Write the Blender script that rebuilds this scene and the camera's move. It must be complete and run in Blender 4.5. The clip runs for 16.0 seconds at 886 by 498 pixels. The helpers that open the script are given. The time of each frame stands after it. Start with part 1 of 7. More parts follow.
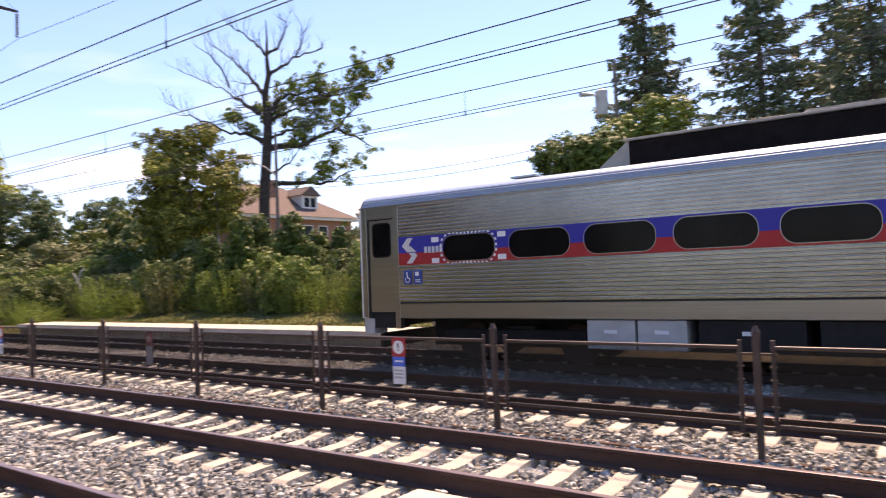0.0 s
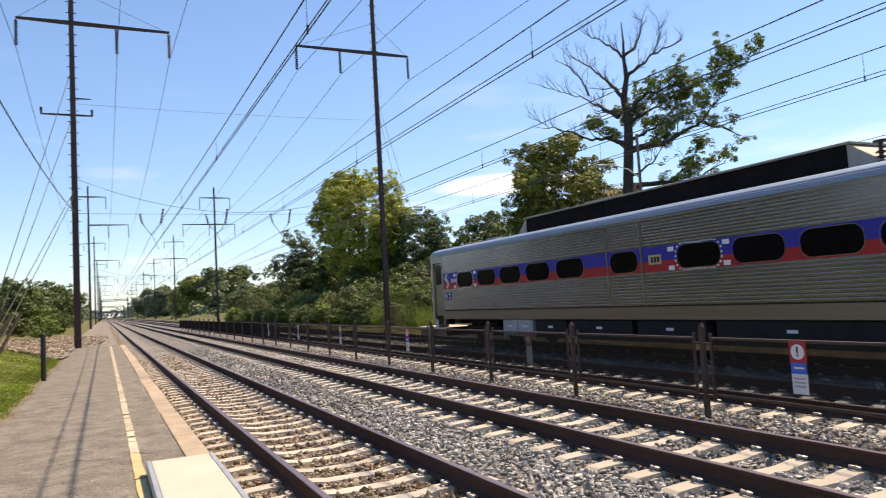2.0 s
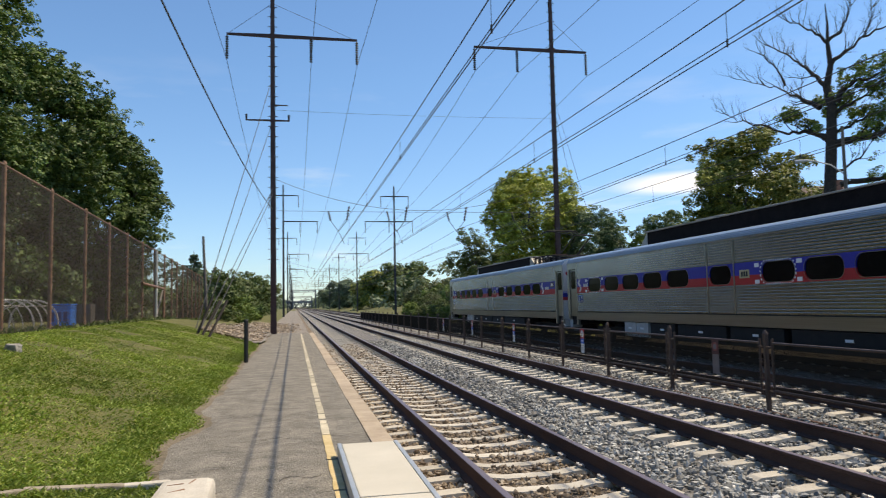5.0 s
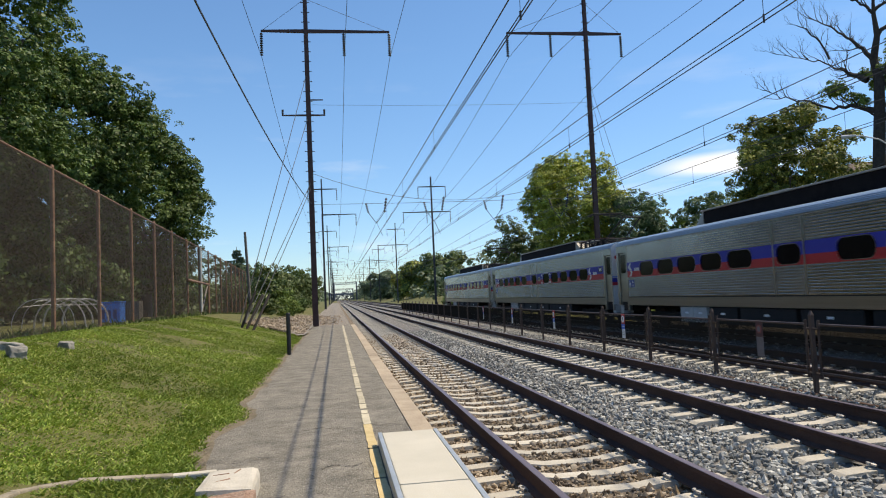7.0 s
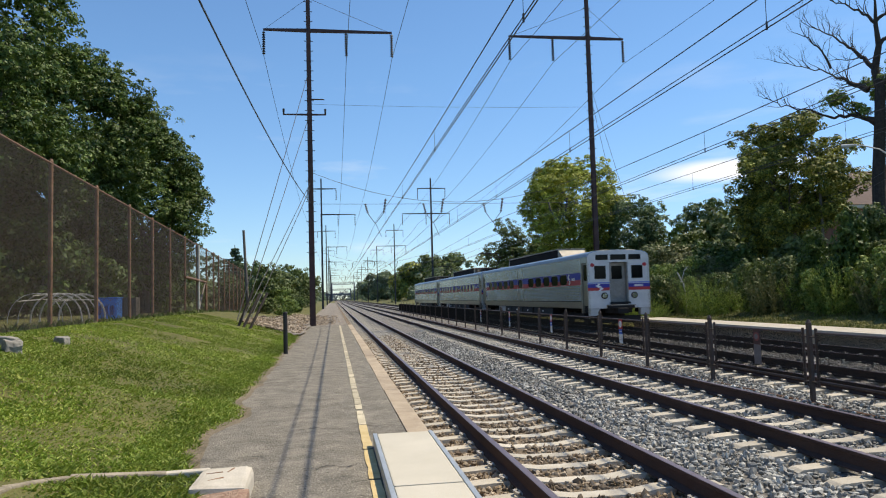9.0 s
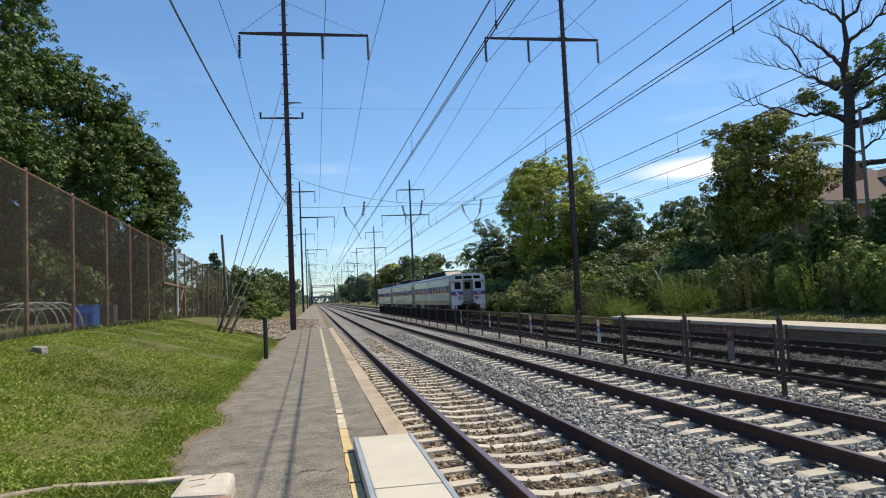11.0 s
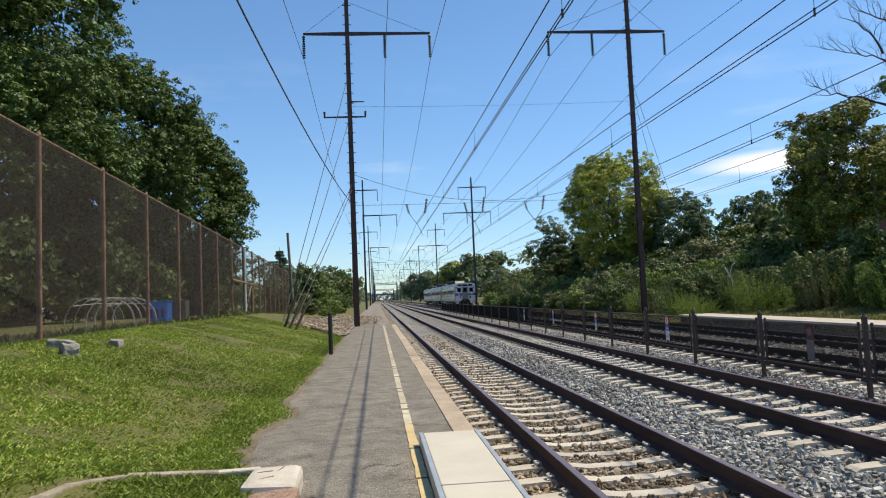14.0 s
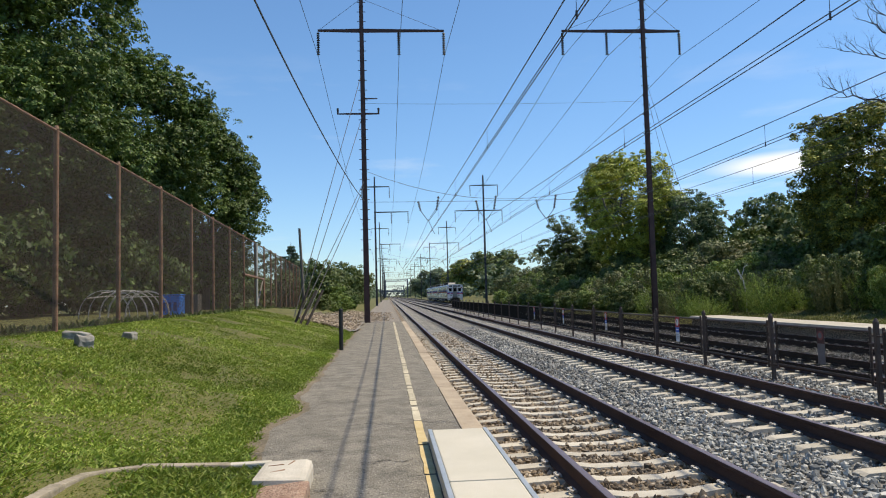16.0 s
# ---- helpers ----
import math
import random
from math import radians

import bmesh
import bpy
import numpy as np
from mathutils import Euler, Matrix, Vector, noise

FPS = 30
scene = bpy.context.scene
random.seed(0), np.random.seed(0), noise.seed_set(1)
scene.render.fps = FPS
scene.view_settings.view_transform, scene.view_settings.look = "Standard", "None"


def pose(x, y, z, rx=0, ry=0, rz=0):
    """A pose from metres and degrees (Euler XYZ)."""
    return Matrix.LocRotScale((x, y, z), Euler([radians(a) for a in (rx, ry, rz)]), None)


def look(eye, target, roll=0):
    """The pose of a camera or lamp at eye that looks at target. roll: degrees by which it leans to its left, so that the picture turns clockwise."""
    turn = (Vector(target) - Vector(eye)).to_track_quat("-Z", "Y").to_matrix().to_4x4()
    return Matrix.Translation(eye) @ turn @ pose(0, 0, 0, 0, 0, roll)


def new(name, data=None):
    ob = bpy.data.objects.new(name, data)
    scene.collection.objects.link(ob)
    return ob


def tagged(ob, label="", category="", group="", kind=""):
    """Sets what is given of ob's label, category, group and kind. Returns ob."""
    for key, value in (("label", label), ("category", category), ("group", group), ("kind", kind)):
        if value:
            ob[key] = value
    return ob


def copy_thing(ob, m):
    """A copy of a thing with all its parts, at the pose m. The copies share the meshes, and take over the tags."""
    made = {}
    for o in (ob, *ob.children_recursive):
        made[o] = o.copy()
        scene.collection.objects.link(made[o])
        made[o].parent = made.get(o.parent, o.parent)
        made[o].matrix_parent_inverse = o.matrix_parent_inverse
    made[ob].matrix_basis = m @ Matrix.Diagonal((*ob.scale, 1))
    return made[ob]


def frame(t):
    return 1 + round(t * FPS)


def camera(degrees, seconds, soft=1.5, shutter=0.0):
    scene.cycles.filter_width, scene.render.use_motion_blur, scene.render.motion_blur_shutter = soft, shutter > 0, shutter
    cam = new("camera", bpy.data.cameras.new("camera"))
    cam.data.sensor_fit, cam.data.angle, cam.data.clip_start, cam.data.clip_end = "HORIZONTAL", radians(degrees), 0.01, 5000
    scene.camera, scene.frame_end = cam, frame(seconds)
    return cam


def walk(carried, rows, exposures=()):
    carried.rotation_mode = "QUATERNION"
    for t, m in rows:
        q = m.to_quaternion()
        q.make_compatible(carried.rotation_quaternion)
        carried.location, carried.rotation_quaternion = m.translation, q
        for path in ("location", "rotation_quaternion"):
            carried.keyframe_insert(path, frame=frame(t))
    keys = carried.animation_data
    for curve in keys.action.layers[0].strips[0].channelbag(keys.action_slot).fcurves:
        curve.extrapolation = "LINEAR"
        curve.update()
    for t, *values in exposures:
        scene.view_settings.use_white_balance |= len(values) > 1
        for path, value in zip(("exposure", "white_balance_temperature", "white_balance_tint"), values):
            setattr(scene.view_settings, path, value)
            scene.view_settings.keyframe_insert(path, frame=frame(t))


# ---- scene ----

# World: x to the right across the tracks, y along the tracks, z up; z = 0 is the top of the rails.
cam = camera(63.41, 16.0, soft=1.1, shutter=0.2)
PATH = [
    (0, pose(-0.067, -0.264, 1.832, 92.20, 2.10, -53.88)),
    (0.5, pose(0.017, -0.158, 1.804, 92.50, 2.16, -41.02)),
    (1, pose(0.077, -0.025, 1.799, 93.84, 3.20, -33.28)),
    (1.5, pose(0.072, 0.029, 1.757, 93.75, 4.20, -29.69)),
    (2, pose(0.048, 0.071, 1.762, 93.94, 3.25, -25.25)),
    (2.5, pose(0.027, 0.072, 1.776, 93.33, 2.61, -19.22)),
    (3, pose(0.053, 0.012, 1.783, 93.98, 3.13, -18.48)),
    (3.5, pose(0.023, 0.012, 1.789, 94.09, 3.11, -17.48)),
    (4, pose(0.047, 0.038, 1.769, 93.92, 3.18, -16.41)),
    (4.5, pose(0.029, 0.076, 1.769, 93.87, 3.17, -15.39)),
    (5, pose(-0.037, 0.144, 1.764, 94.37, 1.24, -11.67)),
    (5.2, pose(0.000, 0.159, 1.768, 94.24, 1.51, -9.47)),
    (7.3, pose(0.014, 0.089, 1.759, 93.50, 2.65, -8.46)),
    (7.5, pose(0.030, 0.083, 1.753, 93.47, 2.22, -8.45)),
    (8, pose(0.001, 0.098, 1.757, 93.68, 2.39, -7.93)),
    (8.5, pose(0.006, 0.141, 1.753, 93.81, 2.06, -8.45)),
    (9, pose(0.010, 0.126, 1.759, 93.76, 1.62, -8.64)),
    (9.5, pose(0.024, 0.011, 1.786, 93.72, 1.99, -10.18)),
    (12, pose(0.032, -0.019, 1.793, 93.80, 2.86, -9.98)),
    (12.5, pose(0.032, -0.026, 1.795, 93.91, 2.91, -9.99)),
    (13, pose(0.030, 0.001, 1.803, 94.37, 2.81, -9.75)),
    (13.5, pose(-0.002, 0.044, 1.778, 94.70, 2.40, -7.60)),
    (14, pose(-0.000, 0.120, 1.759, 93.81, 2.44, -5.25)),
    (14.5, pose(-0.002, 0.021, 1.775, 92.79, 1.53, -4.83)),
    (15, pose(-0.002, -0.016, 1.780, 92.47, 0.87, -5.14)),
    (15.5, pose(-0.007, 0.046, 1.779, 93.11, 1.37, -4.81)),
    (16, pose(-0.010, 0.053, 1.772, 93.63, 1.56, -4.43)),
]

# ---------------------------------------------------------------- light
SUN_ELEV, SUN_AZ = radians(61), radians(80)   # azimuth from +y towards +x
sun_dir = Vector((math.cos(SUN_ELEV) * math.sin(SUN_AZ), math.cos(SUN_ELEV) * math.cos(SUN_AZ), math.sin(SUN_ELEV)))


def make_world():
    w = bpy.data.worlds.new("sky")
    scene.world = w
    w.use_nodes = True
    nt = w.node_tree
    nt.nodes.clear()
    out = nt.nodes.new("ShaderNodeOutputWorld")
    bg = nt.nodes.new("ShaderNodeBackground")
    sky = nt.nodes.new("ShaderNodeTexSky")
    sky.sky_type = "NISHITA"
    sky.sun_disc = False
    sky.sun_elevation, sky.sun_rotation = SUN_ELEV, SUN_AZ
    sky.air_density, sky.dust_density, sky.ozone_density = 1.0, 0.1, 4.0
    bg.inputs["Strength"].default_value = 0.15
    tc = nt.nodes.new("ShaderNodeTexCoord")
    # thin stretched cloud, low over the horizon
    mp = nt.nodes.new("ShaderNodeMapping")
    mp.inputs["Scale"].default_value = (2.2, 2.2, 11.0)
    mp.inputs["Location"].default_value = (3.1, 0.4, 0.2)
    n1 = nt.nodes.new("ShaderNodeTexNoise")
    n1.inputs["Scale"].default_value, n1.inputs["Detail"].default_value, n1.inputs["Roughness"].default_value = 1.6, 7, 0.55
    ramp = nt.nodes.new("ShaderNodeValToRGB")
    ramp.color_ramp.elements[0].position, ramp.color_ramp.elements[1].position = 0.57, 0.80
    sep = nt.nodes.new("ShaderNodeSeparateXYZ")
    low = nt.nodes.new("ShaderNodeMapRange")
    low.inputs["From Min"].default_value, low.inputs["From Max"].default_value = 0.34, 0.12
    low.inputs["To Min"].default_value, low.inputs["To Max"].default_value = 0.0, 1.0
    mul = nt.nodes.new("ShaderNodeMath")
    mul.operation = "MULTIPLY"
    mix = nt.nodes.new("ShaderNodeMixRGB")
    mix.inputs["Color2"].default_value = (7.5, 7.8, 8.4, 1)
    k = nt.nodes.new("ShaderNodeMath")
    k.operation = "MULTIPLY"
    k.inputs[1].default_value = 0.45
    L = nt.links.new
    L(tc.outputs["Generated"], mp.inputs["Vector"])
    L(mp.outputs["Vector"], n1.inputs["Vector"])
    L(n1.outputs["Fac"], ramp.inputs["Fac"])
    L(tc.outputs["Generated"], sep.inputs["Vector"])
    L(sep.outputs["Z"], low.inputs["Value"])
    turn = nt.nodes.new("ShaderNodeMapping")
    turn.vector_type = "POINT"
    turn.inputs["Rotation"].default_value = (0, 0, radians(31))
    warp = nt.nodes.new("ShaderNodeVectorMath")
    warp.operation = "MULTIPLY_ADD"
    warp.inputs[1].default_value = (0.05, 0.0, 0.012)
    L(n1.outputs["Color"], warp.inputs[0])
    L(tc.outputs["Generated"], turn.inputs["Vector"])
    L(turn.outputs["Vector"], warp.inputs[2])
    lens = nt.nodes.new("ShaderNodeMapping")
    lens.inputs["Location"].default_value = (-0.03 / 0.11, 0, -0.158 / 0.017)
    lens.inputs["Scale"].default_value = (1 / 0.11, 0, 1 / 0.017)
    L(warp.outputs["Vector"], lens.inputs["Vector"])
    size = nt.nodes.new("ShaderNodeVectorMath")
    size.operation = "LENGTH"
    L(lens.outputs["Vector"], size.inputs[0])
    soft = nt.nodes.new("ShaderNodeMapRange")
    soft.interpolation_type = "SMOOTHSTEP"
    soft.inputs["From Min"].default_value, soft.inputs["From Max"].default_value = 1.15, 0.3
    L(size.outputs["Value"], soft.inputs["Value"])
    # only ahead, not on the opposite side
    sep2 = nt.nodes.new("ShaderNodeSeparateXYZ")
    L(turn.outputs["Vector"], sep2.inputs["Vector"])
    ahead = nt.nodes.new("ShaderNodeMath")
    ahead.operation = "GREATER_THAN"
    ahead.inputs[1].default_value = 0.0
    L(sep2.outputs["Y"], ahead.inputs[0])
    both = nt.nodes.new("ShaderNodeMath")
    both.operation = "MULTIPLY"
    L(ahead.outputs["Value"], both.inputs[0])
    L(soft.outputs["Result"], both.inputs[1])
    top = nt.nodes.new("ShaderNodeMath")
    top.operation = "MAXIMUM"
    L(both.outputs["Value"], top.inputs[1])
    L(ramp.outputs["Color"], mul.inputs[0])
    L(low.outputs["Result"], mul.inputs[1])
    L(mul.outputs["Value"], k.inputs[0])
    L(k.outputs["Value"], top.inputs[0])
    L(top.outputs["Value"], mix.inputs["Fac"])
    tint = nt.nodes.new("ShaderNodeMixRGB")
    tint.blend_type = "MULTIPLY"
    tint.inputs["Fac"].default_value = 1.0
    band = nt.nodes.new("ShaderNodeMapRange")
    band.inputs["From Min"].default_value, band.inputs["From Max"].default_value = 0.02, 0.3
    hue = nt.nodes.new("ShaderNodeMixRGB")
    hue.inputs["Color1"].default_value, hue.inputs["Color2"].default_value = (0.70, 0.885, 1.13, 1), (0.735, 1.01, 1.225, 1)
    L(sep.outputs["Z"], band.inputs["Value"])
    L(band.outputs["Result"], hue.inputs["Fac"])
    L(hue.outputs["Color"], tint.inputs["Color2"])
    L(sky.outputs["Color"], tint.inputs["Color1"])
    L(tint.outputs["Color"], mix.inputs["Color1"])
    L(mix.outputs["Color"], bg.inputs["Color"])
    L(bg.outputs["Background"], out.inputs["Surface"])


make_world()
lamp = bpy.data.lights.new("sun", "SUN")
lamp.energy, lamp.angle, lamp.color = 5.0, radians(0.53), (1.0, 0.925, 0.79)
sun = new("sun", lamp)
sun.matrix_world = look(sun_dir * 200, (0, 0, 0))
EXPOSURE = [(0, 0.84, 9250, 35), (0.5, 0.75, 9350, 33), (1, 0.64, 9300, 30), (1.5, 0.49, 9100, 25), (2.5, 0.27, 8400, 18), (3.5, 0.14, 8000, 14),
            (5, 0.04, 7750, 12), (9, 0.0, 7450, 10), (16, -0.02, 7400, 10)]
walk(cam, PATH, EXPOSURE)

# ---------------------------------------------------------------- materials


def surface(name, c1, c2, scale=3.0, rough=0.8, metal=0.0, bump=0.3, grain=60.0, vary=0.0, spec=0.5, stretch=(1, 1, 1), dist=0.01):
    """A material with broad stains and fine grain, in metres."""
    m = bpy.data.materials.new(name)
    m.use_nodes = True
    nt = m.node_tree
    b = nt.nodes["Principled BSDF"]
    L = nt.links.new
    tc = nt.nodes.new("ShaderNodeTexCoord")
    mp = nt.nodes.new("ShaderNodeMapping")
    mp.inputs["Scale"].default_value = stretch
    L(tc.outputs["Object"], mp.inputs["Vector"])
    a = nt.nodes.new("ShaderNodeTexNoise")
    a.inputs["Scale"].default_value, a.inputs["Detail"].default_value, a.inputs["Roughness"].default_value = scale, 8, 0.62
    f = nt.nodes.new("ShaderNodeTexNoise")
    f.inputs["Scale"].default_value, f.inputs["Detail"].default_value = grain, 3
    L(mp.outputs["Vector"], a.inputs["Vector"])
    L(mp.outputs["Vector"], f.inputs["Vector"])
    add = nt.nodes.new("ShaderNodeMath")
    add.operation = "MULTIPLY_ADD"
    add.inputs[1].default_value = 0.7
    half = nt.nodes.new("ShaderNodeMath")
    half.operation = "MULTIPLY"
    half.inputs[1].default_value = 0.3
    L(f.outputs["Fac"], half.inputs[0])
    L(a.outputs["Fac"], add.inputs[0])
    L(half.outputs["Value"], add.inputs[2])
    r = nt.nodes.new("ShaderNodeMapRange")
    r.inputs["From Min"].default_value, r.inputs["From Max"].default_value = 0.34, 0.66
    L(add.outputs["Value"], r.inputs["Value"])
    mix = nt.nodes.new("ShaderNodeMixRGB")
    mix.inputs["Color1"].default_value, mix.inputs["Color2"].default_value = (*c1, 1), (*c2, 1)
    L(r.outputs["Result"], mix.inputs["Fac"])
    col = mix.outputs["Color"]
    if vary:
        oi = nt.nodes.new("ShaderNodeObjectInfo")
        hs = nt.nodes.new("ShaderNodeHueSaturation")
        vr = nt.nodes.new("ShaderNodeMapRange")
        vr.inputs["To Min"].default_value, vr.inputs["To Max"].default_value = 1 - vary, 1 + vary
        L(oi.outputs["Random"], vr.inputs["Value"])
        L(vr.outputs["Result"], hs.inputs["Value"])
        L(col, hs.inputs["Color"])
        col = hs.outputs["Color"]
    L(col, b.inputs["Base Color"])
    b.inputs["Roughness"].default_value, b.inputs["Metallic"].default_value = rough, metal
    b.inputs["Specular IOR Level"].default_value = spec
    if bump:
        bp = nt.nodes.new("ShaderNodeBump")
        bp.inputs["Strength"].default_value, bp.inputs["Distance"].default_value = bump, dist
        L(f.outputs["Fac"], bp.inputs["Height"])
        L(bp.outputs["Normal"], b.inputs["Normal"])
    return m


def leafy(name, c1, c2, c3, trans=0.2):
    """Leaves: each island of the mesh has its own tint; some light passes through."""
    m = bpy.data.materials.new(name)
    m.use_nodes = True
    nt = m.node_tree
    L = nt.links.new
    out = nt.nodes["Material Output"]
    b = nt.nodes["Principled BSDF"]
    g = nt.nodes.new("ShaderNodeNewGeometry")
    cr = nt.nodes.new("ShaderNodeValToRGB")
    e = cr.color_ramp.elements
    e[0].color, e[1].color = (*c1, 1), (*c3, 1)
    mid = e.new(0.55)
    mid.color = (*c2, 1)
    L(g.outputs["Random Per Island"], cr.inputs["Fac"])
    tc = nt.nodes.new("ShaderNodeTexCoord")
    n = nt.nodes.new("ShaderNodeTexNoise")
    n.inputs["Scale"].default_value = 0.35
    L(tc.outputs["Object"], n.inputs["Vector"])
    hs = nt.nodes.new("ShaderNodeHueSaturation")
    mr = nt.nodes.new("ShaderNodeMapRange")
    mr.inputs["From Min"].default_value, mr.inputs["From Max"].default_value = 0.3, 0.7
    mr.inputs["To Min"].default_value, mr.inputs["To Max"].default_value = 0.7, 1.3
    L(n.outputs["Fac"], mr.inputs["Value"])
    L(mr.outputs["Result"], hs.inputs["Value"])
    L(cr.outputs["Color"], hs.inputs["Color"])
    L(hs.outputs["Color"], b.inputs["Base Color"])
    b.inputs["Roughness"].default_value = 0.55
    b.inputs["Specular IOR Level"].default_value = 0.35
    tr = nt.nodes.new("ShaderNodeBsdfTranslucent")
    L(hs.outputs["Color"], tr.inputs["Color"])
    mx = nt.nodes.new("ShaderNodeMixShader")
    mx.inputs["Fac"].default_value = trans
    L(b.outputs["BSDF"], mx.inputs[1])
    L(tr.outputs["BSDF"], mx.inputs[2])
    L(mx.outputs["Shader"], out.inputs["Surface"])
    return m


def mesh_screen(name, col, cover, cell):
    """Woven wire netting: diamond wires with holes that one sees through."""
    m = bpy.data.materials.new(name)
    m.use_nodes = True
    nt = m.node_tree
    L = nt.links.new
    out = nt.nodes["Material Output"]
    b = nt.nodes["Principled BSDF"]
    b.inputs["Base Color"].default_value = (*col, 1)
    b.inputs["Roughness"].default_value = 0.75
    b.inputs["Specular IOR Level"].default_value = 0.1
    tc = nt.nodes.new("ShaderNodeTexCoord")
    sp = nt.nodes.new("ShaderNodeSeparateXYZ")
    L(tc.outputs["Object"], sp.inputs["Vector"])
    vals = []
    for s in (1, -1):
        a = nt.nodes.new("ShaderNodeMath")
        a.operation = "MULTIPLY_ADD"
        a.inputs[1].default_value = s
        L(sp.outputs["Z"], a.inputs[0])
        L(sp.outputs["Y"], a.inputs[2])
        p = nt.nodes.new("ShaderNodeMath")
        p.operation = "PINGPONG"
        p.inputs[1].default_value = cell
        L(a.outputs["Value"], p.inputs[0])
        g = nt.nodes.new("ShaderNodeMath")
        g.operation = "LESS_THAN"
        g.inputs[1].default_value = cell * (1 - math.sqrt(1 - cover))
        L(p.outputs["Value"], g.inputs[0])
        vals.append(g)
    mx = nt.nodes.new("ShaderNodeMath")
    mx.operation = "MAXIMUM"
    L(vals[0].outputs["Value"], mx.inputs[0])
    L(vals[1].outputs["Value"], mx.inputs[1])
    t = nt.nodes.new("ShaderNodeBsdfTransparent")
    ms = nt.nodes.new("ShaderNodeMixShader")
    L(mx.outputs["Value"], ms.inputs["Fac"])
    L(t.outputs["BSDF"], ms.inputs[1])
    L(b.outputs["BSDF"], ms.inputs[2])
    L(ms.outputs["Shader"], out.inputs["Surface"])
    return m


def two_band(name, low, high, z, rough=0.35):
    """Two painted bands, one above the other, that meet at the height z of the object."""
    m = surface(name, low, low, rough=rough, bump=0.0)
    nt = m.node_tree
    L = nt.links.new
    tc = nt.nodes.new("ShaderNodeTexCoord")
    sp = nt.nodes.new("ShaderNodeSeparateXYZ")
    g = nt.nodes.new("ShaderNodeMath")
    g.operation = "GREATER_THAN"
    g.inputs[1].default_value = z
    mix = nt.nodes.new("ShaderNodeMixRGB")
    mix.inputs["Color1"].default_value, mix.inputs["Color2"].default_value = (*low, 1), (*high, 1)
    L(tc.outputs["Object"], sp.inputs["Vector"])
    L(sp.outputs["Z"], g.inputs[0])
    L(g.outputs["Value"], mix.inputs["Fac"])
    L(mix.outputs["Color"], nt.nodes["Principled BSDF"].inputs["Base Color"])
    return m


M_GRASS = surface("lawn_soil", (0.065, 0.072, 0.018), (0.16, 0.15, 0.04), 0.7, 0.95, bump=0.8, grain=45, dist=0.03)
M_BLADE = leafy("grass_blades", (0.12, 0.195, 0.02), (0.21, 0.3, 0.04), (0.37, 0.41, 0.1), 0.3)
M_EARTH = surface("earth", (0.1, 0.082, 0.05), (0.24, 0.19, 0.125), 1.4, 0.95, bump=0.7, grain=20, dist=0.05)
M_ASPHALT = surface("asphalt", (0.112, 0.103, 0.086), (0.28, 0.257, 0.212), 3.4, 0.95, bump=1.0, grain=48, dist=0.02, spec=0.3)


def speckle(m, light, dark):
    """Pale chippings and dark pits in a worn road surface."""
    nt = m.node_tree
    L = nt.links.new
    b = nt.nodes["Principled BSDF"]
    col = b.inputs["Base Color"].links[0].from_socket
    tc = nt.nodes.new("ShaderNodeTexCoord")
    for scale, lo, hi, tint in ((62.0, 0.60, 0.68, light), (27.0, 0.60, 0.70, dark)):
        n = nt.nodes.new("ShaderNodeTexNoise")
        n.inputs["Scale"].default_value, n.inputs["Detail"].default_value = scale, 2
        L(tc.outputs["Object"], n.inputs["Vector"])
        r = nt.nodes.new("ShaderNodeMapRange")
        r.inputs["From Min"].default_value, r.inputs["From Max"].default_value = lo, hi
        r.inputs["To Max"].default_value = 0.75
        L(n.outputs["Fac"], r.inputs["Value"])
        mix = nt.nodes.new("ShaderNodeMixRGB")
        mix.inputs["Color2"].default_value = (*tint, 1)
        L(r.outputs["Result"], mix.inputs["Fac"])
        L(col, mix.inputs["Color1"])
        col = mix.outputs["Color"]
    L(col, b.inputs["Base Color"])


speckle(M_ASPHALT, (0.46, 0.425, 0.35), (0.07, 0.063, 0.053))
M_CRACK = surface("crack", (0.04, 0.035, 0.03), (0.09, 0.08, 0.068), 5, 1.0, bump=0.0)
M_COPING = surface("coping_concrete", (0.28, 0.22, 0.155), (0.5, 0.41, 0.3), 1.8, 0.9, bump=0.4, grain=70, vary=0.12)
M_CONC = surface("concrete", (0.38, 0.345, 0.28), (0.6, 0.555, 0.47), 2.0, 0.9, bump=0.4, grain=60, vary=0.1)
M_TIE = surface("tie_concrete", (0.3348, 0.3024, 0.2430), (0.5616, 0.5184, 0.4320), 2.5, 0.92, bump=0.5, grain=50, vary=0.14)
M_YELLOW = surface("worn_yellow", (0.46, 0.33, 0.13), (0.66, 0.53, 0.29), 3.0, 0.8, bump=0.3, grain=50, vary=0.15)
M_FADEDLINE = surface("faded_line", (0.36, 0.31, 0.21), (0.6, 0.54, 0.4), 5.0, 0.85, bump=0.3, grain=50, vary=0.15)
M_RAIL = surface("rusty_rail", (0.045, 0.029, 0.026), (0.1, 0.064, 0.054), 2.0, 0.9, metal=0.0, spec=0.15, bump=0.3, grain=90, stretch=(1, 0.2, 1))
M_RAILTOP = surface("worn_rail_head", (0.13, 0.1, 0.11), (0.22, 0.175, 0.185), 2.0, 0.45, metal=0.5, bump=0.1, grain=80, stretch=(1, 0.1, 1))
M_CLIP = surface("clip_steel", (0.32, 0.3, 0.27), (0.58, 0.56, 0.52), 30, 0.6, metal=0.4, bump=0.0)
M_BALLAST = surface("ballast_bed", (0.0560, 0.0526, 0.0482), (0.3024, 0.2856, 0.2632), 9, 0.95, bump=1.0, grain=22, dist=0.06)
